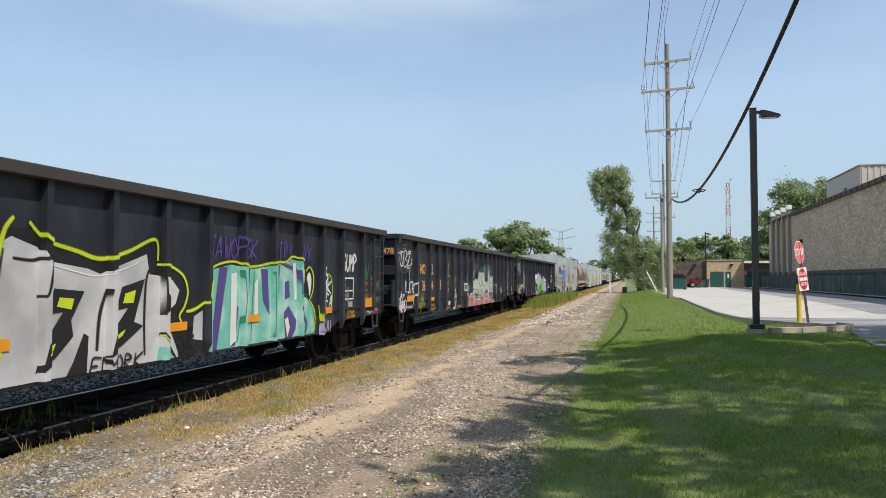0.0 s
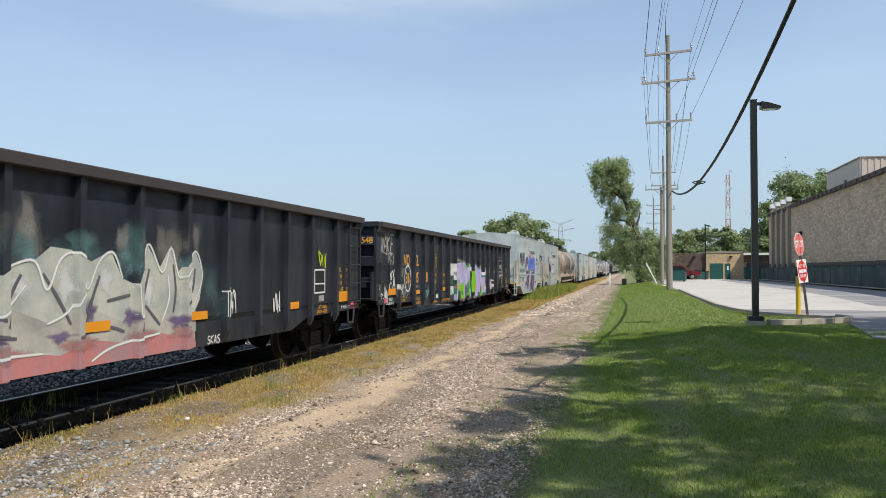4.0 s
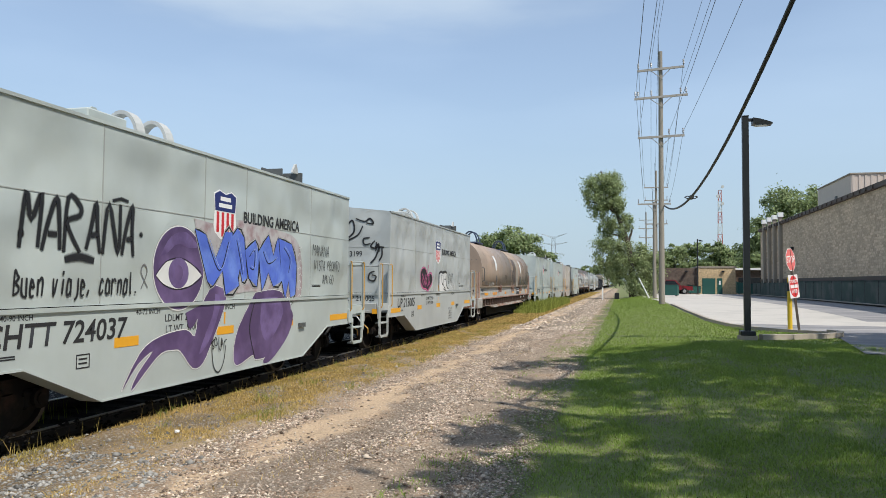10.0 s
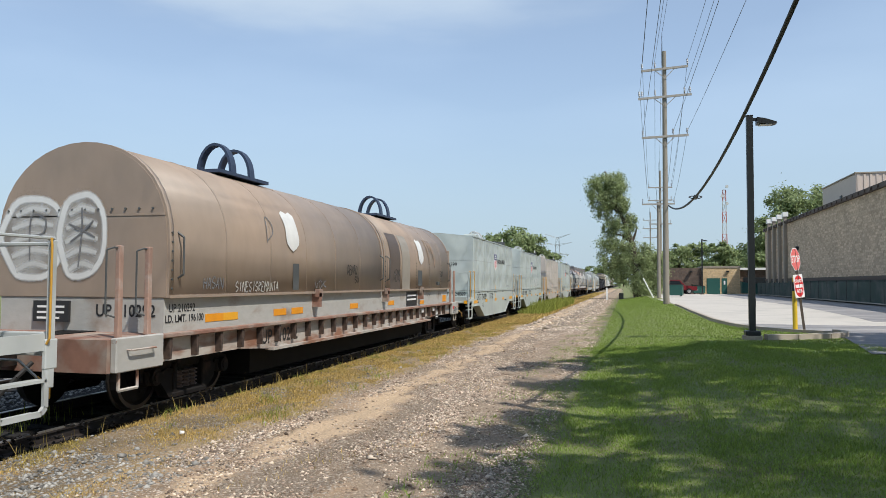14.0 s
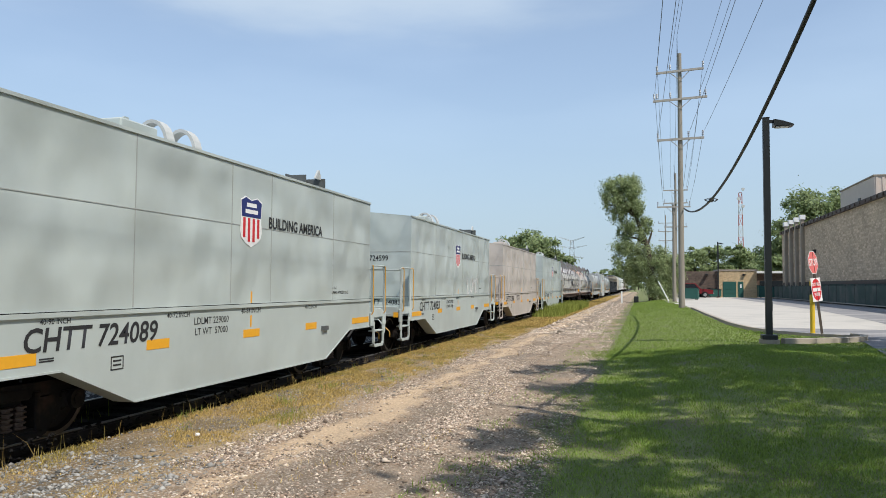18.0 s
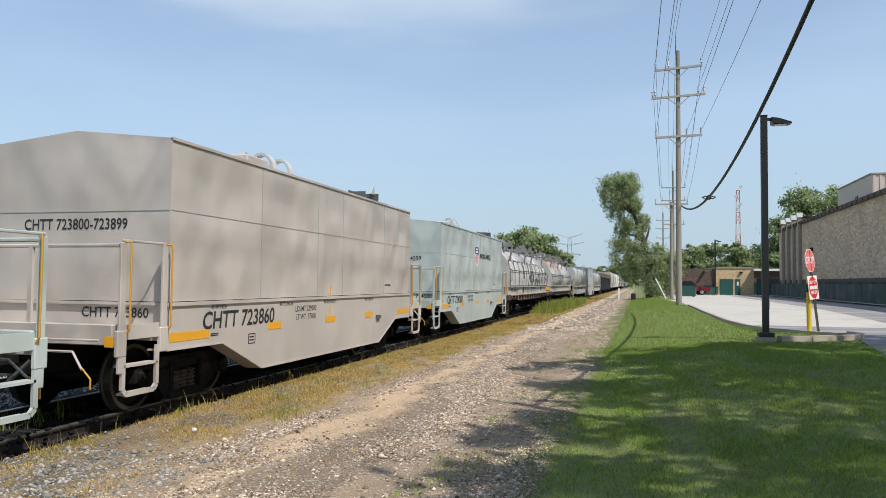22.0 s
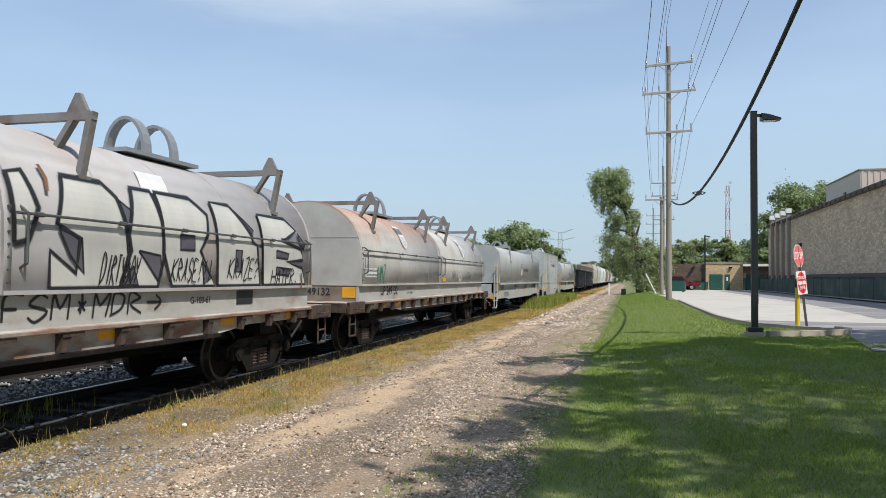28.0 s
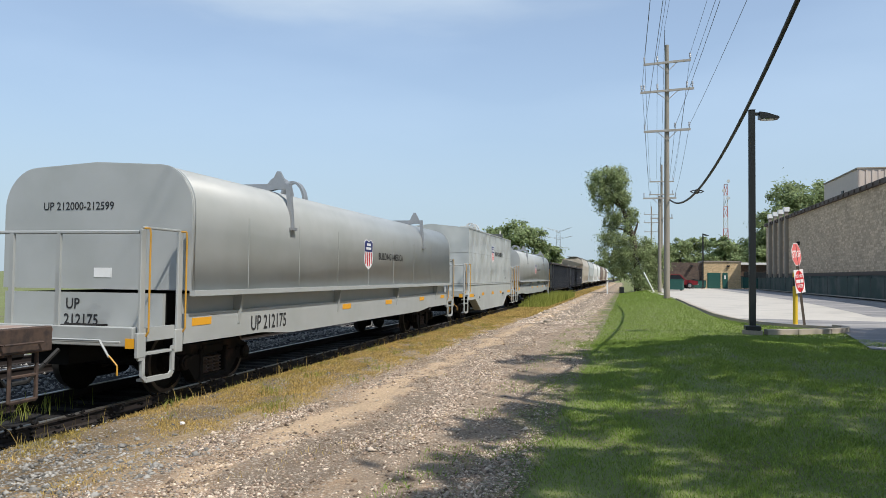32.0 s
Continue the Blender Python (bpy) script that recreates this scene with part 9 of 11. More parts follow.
    white = [[(-0.88, 1.27), (-0.78, 1.54), (-0.86, 1.95), (-0.73, 2.11), (-0.65, 1.76), (-0.42, 1.62), (-0.12, 1.64), (-0.03, 1.76)], [(0.18, 1.82), (0.51, 1.88), (0.69, 1.57), (0.86, 1.88), (1.04, 1.98), (1.23, 1.88)], [(-0.82, 1.22), (-0.41, 1.25), (0.08, 1.34), (0.40, 1.63)], [(-0.9, 0.9), (-0.77, 0.72), (-0.66, 0.77), (-0.82, 1.0), (-0.78, 1.21)],
             [(1.23, 1.88), (1.30, 1.56), (1.49, 1.89), (1.73, 1.99), (1.90, 1.68)], [(2.12, 1.61), (2.20, 1.18), (2.37, 2.11), (2.69, 1.75), (2.89, 2.08), (3.11, 1.67), (3.46, 2.05), (3.64, 1.67), (3.41, 1.24)], [(-0.31, 0.70), (-0.26, 0.84), (0.09, 0.90), (0.64, 0.89)], [(1.38, 0.72), (1.78, 0.86), (2.66, 0.94)], [(-1.37, 0.68), (-1.32, 0.94), (-1.12, 1.08), (-0.88, 1.27)], [(0.7, 1.2), (1.0, 1.32), (1.24, 1.6)], [(2.7, 1.1), (2.85, 1.4), (2.82, 1.7)]]
    for k, l in enumerate(white):
        line(g, car, l, 0.042, G_WHITE, 0.0125 + 0.0001 * k, "white letter edge")
    g(car, hand("SKAS", 3.97, 0.74, 0.35, 0.12, 0.025, 84, 0.1), G_WHITE, 0.009, "graffiti", "small white scrawl")
    # a violet ghost outline under the numbers
    for l in ([(-6.1, 1.2), (-6.05, 1.34), (-5.98, 1.2), (-5.9, 1.34), (-5.84, 1.18)], [(-6.12, 1.1), (-6.0, 0.98), (-5.86, 0.96), (-5.8, 1.12)], [(-5.92, 0.96), (-5.95, 0.84), (-5.82, 0.8)]):
        g(car, soft_ribbon(curve_pts(l), 0.035, 0.4, 0.3), G_LILAC, 0.007, "graffiti", "thin violet stroke")
    tags(g, car, [(4.4, 1.3, 0.4, 0.5, 39), (6.0, 1.2, 0.3, 0.5, 40)], G_WHITE, 0.03)
    tags(g, car, [(8.0, 2.0, 0.45, 0.4, 41)], G_LIME, 0.035)


def gondola_c(car):
    g = on_gondola
    gon_marks(car, ("NO", "KL", "36", "05", "48"), ("208600", "77400"), tread=False)
    g(car, hand("WAKE", -9.55, 2.45, 1.05, 0.5, 0.06, 91, 0.2), G_CREAM, 0.008, "graffiti", "pale scrawl")
    g(car, ribbon(curve_pts([(-10.0, 2.28), (-9.6, 2.18), (-9.2, 2.22), (-8.95, 2.14)]), 0.03), G_CREAM, 0.008)
    g(car, hand("EA", -9.1, 1.42, 0.5, 0.32, 0.05, 92, 0.1), G_WHITE, 0.008, "graffiti", "white scrawl")
    g(car, hand("RFA", -9.2, 2.02, 0.5, 0.24, 0.04, 93, 0.1), G_CREAM, 0.008, "graffiti", "pale scrawl")
    tags(g, car, [(-9.2, 1.58, 0.5, 0.4, 51), (-9.8, 1.15, 0.7, 0.5, 52)], G_WHITE, 0.035)
    tags(g, car, [(-8.2, 1.68, 0.45, 0.3, 53), (-7.75, 1.2, 0.5, 0.45, 54), (-6.75, 1.30, 0.5, 0.1, 55)], G_CREAM, 0.018)
    g(car, hand("MAXI", -8.3, 1.22, 0.85, 0.34, 0.045, 94, 0.1), G_WHITE, 0.009, "graffiti", "white scrawl")
    g(car, ribbon([(-7.72 + 0.3 * math.cos(a), 1.53 + 0.36 * math.sin(a)) for a in np.linspace(0, 6.2, 24)], 0.05, False), G_WHITE, 0.011, "graffiti", "white ring")
    tags(g, car, [(-5.75, 1.1, 0.6, 0.5, 56)], G_TEAL, 0.03)
    g(car, hand("DGS.", -3.74, 1.83, 0.42, 0.17, 0.026, 96, 0.1), G_CREAM, 0.009, "graffiti", "pale scrawl")
    for y, z, w, h in ((-2.3, 1.78, 0.62, 0.42), (-1.92, 1.55, 0.4, 0.3), (-2.38, 1.05, 0.5, 0.3), (2.78, 1.98, 0.0, 0.0), (3.12, 1.58, 0.38, 0.17), (3.6, 1.58, 0.38, 0.58), (3.9, 1.64, 0.12, 0.2), (3.68, 0.92, 0.48, 0.26)):
        if w:
            g(car, flat([rect(y, z, w, h)]), G_WHITE, 0.0056 if w < 0.2 else 0.005, "graffiti", "white rubbed-out square")
    shape(g, car, [(0.36, 2.02), (0.68, 2.0), (0.72, 1.88), (0.9, 1.88), (0.9, 1.7), (0.6, 1.72), (0.58, 1.8), (0.36, 1.8)], G_WHITE, 0.005, "white rubbed-out squares")
    tags(g, car, [(-2.25, 1.3, 0.75, 0.6, 59), (-2.3, 0.9, 0.6, 0.35, 60), (3.6, 1.5, 0.4, 0.4, 64), (3.66, 0.9, 0.3, 0.16, 69)], G_DKGREEN, 0.035)
    # lilac letters: rose rim, green shadow, lilac faces
    letters_c = {
        "first": [(-2.1, 0.70), (-1.75, 2.02), (-0.9, 2.04), (-0.86, 1.64), (-0.74, 1.28), (-0.58, 0.70), (-1.0, 0.70), (-1.05, 1.0), (-1.4, 1.0), (-1.5, 0.70)],
        "second": [(-0.62, 2.02), (-0.22, 2.04), (-0.12, 1.56), (0.06, 1.98), (0.28, 2.0), (0.32, 1.64), (0.18, 1.52), (0.14, 1.44), (0.58, 1.12), (0.76, 0.94), (0.7, 0.72), (0.16, 0.70), (0.08, 0.88), (-0.24, 1.18), (-0.26, 0.72), (-0.56, 0.70), (-0.74, 1.32)],
        "third": [(1.18, 1.46), (1.24, 1.8), (1.5, 1.94), (1.74, 1.96), (2.06, 1.84), (2.22, 1.74), (2.22, 1.04), (2.02, 0.70), (1.28, 0.70), (1.20, 0.96)],
        "fourth": [(2.22, 1.88), (2.46, 1.96), (2.74, 1.9), (2.88, 1.68), (2.84, 1.46), (3.32, 1.44), (3.4, 0.98), (2.96, 0.70), (2.94, 1.04), (2.8, 1.14), (2.5, 1.12), (2.46, 0.70), (2.18, 0.70), (2.26, 1.24)]}
    for k, q in enumerate(letters_c.values()):
        cy, cz = sum(a for a, b in q) / len(q), 1.36
        line(g, car, q + [q[0]], 0.15, G_ROSE, 0.0045 + 0.0003 * k, "rose outer rim", 3)
        line(g, car, q + [q[0]], 0.075, G_SEAGREEN, 0.0065 + 0.0003 * k, "green outline", 3)
        shape(g, car, q, G_LILAC, 0.0085 + 0.0003 * k, "lilac block letter")
    for q in ([(-0.74, 1.96), (-0.6, 1.96), (-0.76, 1.3), (-0.86, 1.6)], [(-0.14, 1.94), (0.04, 1.94), (-0.08, 1.72), (-0.14, 1.58)], [(0.04, 1.38), (0.14, 1.44), (0.18, 0.94), (-0.06, 0.74), (0.02, 0.88)], [(-0.32, 1.52), (-0.22, 1.16), (-0.28, 1.14), (-0.36, 1.18)],
              [(-1.45, 1.0), (-1.3, 1.5), (-1.12, 1.05)], [(-1.06, 1.28), (-0.96, 1.24), (-0.9, 0.96), (-0.96, 0.72), (-1.06, 0.72)], [(0.98, 1.68), (1.22, 1.78), (1.18, 1.46), (1.22, 0.96), (1.14, 0.88), (0.9, 0.92), (0.86, 1.28)],
              [(1.46, 1.44), (1.6, 1.54), (1.76, 1.44), (1.72, 1.12), (1.54, 1.04), (1.44, 1.14)], [(2.4, 1.68), (2.52, 1.66), (2.56, 1.52), (2.4, 1.48)], [(2.58, 1.22), (2.86, 1.16), (2.98, 0.72), (2.72, 0.70), (2.76, 1.02)]):
        shape(g, car, q, G_GREEN, 0.012, "bright green filling")
        line(g, car, q + [q[0]], 0.022, G_SEAGREEN, 0.0135, "green outline", 3)
    for q in ([(1.45, 1.38), (1.56, 1.48), (1.64, 1.3), (1.52, 1.16)], [(2.42, 1.12), (2.6, 1.14), (2.7, 0.72), (2.5, 0.70)], [(-0.2, 1.12), (-0.02, 1.14), (-0.06, 0.78), (-0.2, 0.72)]):
        shape(g, car, q, G_SLATE, 0.015, "dark letter opening", 3)
    line(g, car, [(-0.86, 1.64), (-0.72, 1.24), (-0.58, 0.72)], 0.03, G_SEAGREEN, 0.0135, "green seam")
    line(g, car, [(-0.34, 1.16), (-0.22, 1.14), (-0.02, 1.16), (-0.06, 0.8)], 0.05, G_ROSE, 0.0165, "rose edge")
    tags(g, car, [(0.5, 1.5, 0.5, 0.25, 70), (0.62, 1.3, 0.35, 0.2, 73)], G_PATINA, 0.018)
    g(car, hand("KING", 4.84, 1.12, 0.8, 0.42, 0.07, 95, 0.1), G_WHITE, 0.009, "graffiti", "white scrawl")
    tags(g, car, [(4.68, 1.72, 0.5, 0.36, 61), (5.8, 1.65, 0.5, 0.2, 63), (6.75, 1.64, 0.38, 0.14, 62), (7.25, 1.5, 0.3, 0.5, 72), (7.25, 1.9, 0.3, 0.3, 66)], G_CREAM, 0.022)
    for body, y, z, w, hh in (("POWER", 7.5, 2.16, 0.55, 0.13), ("KGOOD!", 7.5, 1.98, 0.6, 0.13), ("RIP", 9.02, 2.42, 0.26, 0.13), ("RIP", 9.16, 1.97, 0.24, 0.11), ("DG3", 9.85, 2.05, 0.4, 0.18), ("SUBOUTTA", 9.85, 1.72, 0.6, 0.2)):
        g(car, hand(body, y, z, w, hh, 0.022, 97, 0.1), G_CREAM, 0.009, "graffiti", "small pale scrawl")
    # a line drawing of a cross on a block
    g(car, frame_lines(9.12, 1.98, 0.2, 0.16, 0.02), G_WHITE, 0.008)
    line(g, car, [(9.04, 2.34), (9.28, 2.34), (9.28, 2.24), (9.2, 2.24), (9.2, 2.06), (9.1, 2.06), (9.1, 2.24), (9.04, 2.24), (9.04, 2.34)], 0.02, G_CREAM, 0.008, "pale outlined cross", 1)
    g(car, ribbon([(7.55 + 0.45 * math.cos(a) * (1 + 0.08 * math.sin(7 * a)), 2.08 + 0.3 * math.sin(a) * (1 + 0.08 * math.sin(7 * a))) for a in np.linspace(0, 6.2, 40)], 0.02, False), G_CREAM, 0.008)


STENCILS = {}


def coil_marks(car, X=1.53):
    """Small black stencils that the angular coil cars share."""
    rows = (("40-72 INCH", 0.10, 2.2, 1.385), ("40-90 INCH", 0.085, -4.05, 1.395), ("40-84 INCH", 0.12, 0.0, 1.385), ("40-72 INCH", 0.10, -1.9, 1.385), ("LDLMT 229000", 0.14, -1.1, 1.28), ("LT WT  57000", 0.14, -1.1, 1.13))
    for body, size, y, z in rows:
        if (body, y) not in STENCILS:
            STENCILS[body, y] = word(body, size, y, z, 0.001)
            STENCILS[body, y].transform(Matrix.Translation((X + 0.003, 0, 0)))
        part_of("stencil", STENCILS[body, y], M_INK, car, "small black stencil")
    for k, body in enumerate(() if car is not car_e else ("CONDITIONALLY", "APPROVED", "CONTROL VALVE", "IF DEFECTIVE, SEE", "AAR F.M. RULE 4")):
        if body not in STENCILS:
            STENCILS[body] = word(body, 0.075, 1.75, 0.86 - 0.085 * k, 0.0)
            STENCILS[body].transform(Matrix.Translation((X + 0.003, 0, 0)))
        part_of("stencil", STENCILS[body], M_INK, car, "small black stencil")
    for z in (1.60, 1.22):
        part("yellow_tick", boxes((X, X + 0.005, -0.02, 0.02, z - 0.09, z + 0.09)), M_YELLOW, car)


def coil_d(car):
    X = 1.536
    def f(c, me, m, lift, name="graffiti", label=""):
        return on_flat(c, me, m, X + lift, name, label)
    f(car, soft_ribbon(curve_pts([(-4.64, 1.76), (-4.74, 2.0), (-4.92, 2.4), (-4.9, 2.6), (-4.8, 2.68), (-4.7, 2.58), (-4.68, 2.4), (-4.78, 2.05), (-4.92, 1.70)]), 0.065), G_BLACK, 0.002, "graffiti", "black ribbon loop")
    f(car, hand("MARANA", -3.12, 2.42, 1.9, 0.60, 0.085, 11, 0.1), G_BLACK, 0.002, "graffiti", "black spray lettering")
    f(car, soft_ribbon([(-2.66, 2.76), (-2.5, 2.80), (-2.36, 2.78)], 0.05), G_BLACK, 0.002, "graffiti", "black dash over a letter")
    f(car, merged([soft_patch(-4.04, 2.27, 0.06, 0.06, 0.0, 12, 0.0), soft_patch(-2.1, 2.38, 0.05, 0.05, 0.0, 12, 0.0)]), G_BLACK, 0.002, "graffiti", "black dots")
    f(car, soft_ribbon(curve_pts([(-3.42, 2.02), (-3.2, 2.06), (-2.95, 2.02)]), 0.12), G_BLACK, 0.002, "graffiti", "black dash")
    f(car, hand("Buen viaje, carnal.", -3.12, 1.76, 2.0, 0.27, 0.036, 12, 0.05), G_BLACK, 0.002, "graffiti", "black handwriting")
    for body, y, z, w, h in (("MANANA", 3.72, 2.42, 0.85, 0.22), ("VISTA PRONTO", 4.05, 2.12, 1.35, 0.20), ("AMIGO", 4.1, 1.84, 0.6, 0.19)):
        f(car, hand(body, y, z, w, h, 0.02, 14, 0.1), G_BLACK, 0.002, "graffiti", "thin black handwriting")
    # plum rounded forms with white rims, blue pointed letters
    ball = oval(-1.23, 1.97, 0.60, 0.58, 32)
    line(f, car, ball + [ball[0]], 0.05, G_WHITE, 0.001, "white rim", 2)
    shape(f, car, ball, G_PLUM, 0.003, "plum rounded form")
    shape(f, car, [(-1.7, 2.12), (-1.45, 2.4), (-1.1, 2.48), (-0.8, 2.3), (-1.0, 2.26), (-1.3, 2.3), (-1.55, 2.16)], G_VIOLET, 0.0038, "violet highlight", 4)
    lens_ = [(-1.78, 1.86), (-1.56, 2.05), (-1.22, 2.11), (-0.92, 2.02), (-0.68, 1.87), (-0.96, 1.72), (-1.3, 1.67), (-1.6, 1.74)]
    shape(f, car, lens_, G_WHITE, 0.0045, "white almond shape")
    line(f, car, lens_ + [lens_[0]], 0.02, G_BLACK, 0.005, "black edge", 3)
    shape(f, car, oval(-1.26, 1.9, 0.24, 0.215, 24), G_VIOLET, 0.006, "violet disc")
    shape(f, car, oval(-1.26, 1.9, 0.10, 0.11, 16), G_PLUM, 0.0075, "plum disc")
    arm = [(-0.38, 1.74), (0.0, 1.64), (-0.04, 1.36), (-0.36, 0.88), (-0.6, 0.58), (-0.86, 0.54), (-1.16, 0.8), (-1.32, 0.84), (-1.62, 0.82), (-1.95, 0.6), (-2.22, 0.4), (-2.1, 0.6), (-1.8, 0.86), (-2.1, 0.72), (-2.4, 0.42), (-2.06, 0.86), (-1.66, 1.04), (-1.06, 1.1), (-0.82, 1.0), (-0.72, 1.36)]
    line(f, car, arm + [arm[0]], 0.045, G_WHITE, 0.0008, "white rim", 3)
    shape(f, car, arm, G_PLUM, 0.0022, "plum limb shape", 3)
    shape(f, car, [(-0.3, 1.6), (-0.12, 1.5), (-0.4, 0.95), (-0.7, 0.72), (-0.55, 1.0), (-0.35, 1.3)], G_VIOLET, 0.0036, "violet highlight", 4)
    shape(f, car, [(-1.06, 1.34), (-0.64, 1.44), (-0.7, 1.3), (-0.95, 1.1)], G_PLUM, 0.0026, "plum shape", 3)
    leg = [(0.96, 1.6), (1.68, 1.64), (2.14, 1.52), (2.34, 1.28), (2.1, 0.94), (1.5, 0.52), (1.0, 0.48), (0.9, 0.56), (0.4, 0.44), (0.28, 0.64), (0.42, 1.04)]
    line(f, car, leg + [leg[0]], 0.045, G_WHITE, 0.0008, "white rim", 3)
    shape(f, car, [(2.16, 1.34), (2.44, 1.18), (2.24, 0.8), (1.6, 0.42), (1.28, 0.42), (1.84, 0.84)], G_PLUM, 0.0016, "plum limb shape", 3)
    shape(f, car, leg, G_PLUM, 0.0022, "plum rounded form", 3)
    shape(f, car, [(1.2, 1.5), (1.8, 1.5), (2.0, 1.2), (1.6, 0.8), (1.3, 0.8), (1.15, 1.1)], G_VIOLET, 0.0036, "violet highlight", 4)
    line(f, car, [(0.98, 1.52), (0.78, 1.02), (0.98, 0.5)], 0.03, G_BLACK, 0.0042, "black fold line")
    shape(f, car, [(-0.9, 2.7), (-0.2, 2.66), (0.4, 2.78), (1.5, 2.72), (2.5, 2.6), (2.8, 2.1), (2.7, 1.45), (1.9, 1.5), (0.9, 1.62), (0.0, 1.6), (-0.6, 1.9)], G_HALO, 0.0006, "rosy grey overspray", 4)
    for k, q in enumerate(([(-0.88, 2.54), (-0.6, 2.48), (-0.32, 2.12), (-0.04, 2.56), (0.16, 2.56), (0.4, 1.72), (0.0, 1.58), (-0.1, 1.95), (-0.24, 1.84), (-0.38, 1.72), (-0.52, 1.78)], [(0.06, 2.4), (0.32, 2.64), (0.54, 2.5), (0.66, 1.84), (0.5, 1.78), (0.42, 2.0), (0.34, 1.78)],
                           [(0.58, 2.3), (0.92, 2.48), (1.06, 2.24), (1.0, 1.70), (0.72, 1.84)], [(1.04, 2.30), (1.4, 2.6), (1.58, 2.24), (1.76, 2.58), (1.94, 1.8), (1.6, 1.7), (1.4, 1.95), (1.18, 1.62)], [(1.80, 2.56), (2.32, 2.48), (2.54, 2.1), (2.5, 1.54), (2.3, 1.5), (2.2, 1.8), (2.08, 1.48), (1.92, 1.84)])):
        line(f, car, q + [q[0]], 0.085, G_WHITE, 0.0044 + 0.0002 * k, "white rim", 2)
        line(f, car, q + [q[0]], 0.05, G_BLACK, 0.0058 + 0.0002 * k, "black outline", 2)
        shape(f, car, q, G_BLUE, 0.0072 + 0.0002 * k, "blue pointed letter")
    for l in ([(-0.55, 2.4), (-0.2, 1.95), (0.05, 2.4)], [(0.3, 2.45), (0.44, 2.1), (0.5, 1.9)], [(0.72, 2.2), (0.9, 2.3), (0.88, 2.0), (0.74, 2.02)], [(1.2, 2.3), (1.4, 2.1), (1.7, 2.2)], [(2.0, 2.4), (2.25, 2.2), (2.2, 1.95)]):
        line(f, car, l, 0.025, G_BLACK, 0.009, "black inner line")
        line(f, car, [(a + 0.05, b + 0.03) for a, b in l], 0.018, G_MISTBLUE, 0.0092, "pale blue glint")
    for k in range(8):
        a = 2.62 + 0.03 * (k % 2)
        line(f, car, [(a, 1.5 + 0.13 * k), (a + 0.08, 1.55 + 0.13 * k), (a + 0.14, 1.50 + 0.13 * k)], 0.018, G_WHITE, 0.003, "white squiggle", 3)
    line(f, car, [(-2.08, 1.68), (-1.96, 1.9), (-2.02, 2.0), (-2.08, 1.9), (-1.94, 1.7)], 0.025, G_PATINA, 0.002, "grey ribbon loop")
    tags(f, car, [(-0.16, 0.86, 0.45, 0.24, 71)], G_BLACK, 0.02)
    line(f, car, [(-0.36, 0.76), (-0.3, 0.5), (-0.16, 0.4), (-0.02, 0.54), (0.04, 0.8)], 0.025, G_BLACK, 0.003, "black sketched loop")
    coil_marks(car)


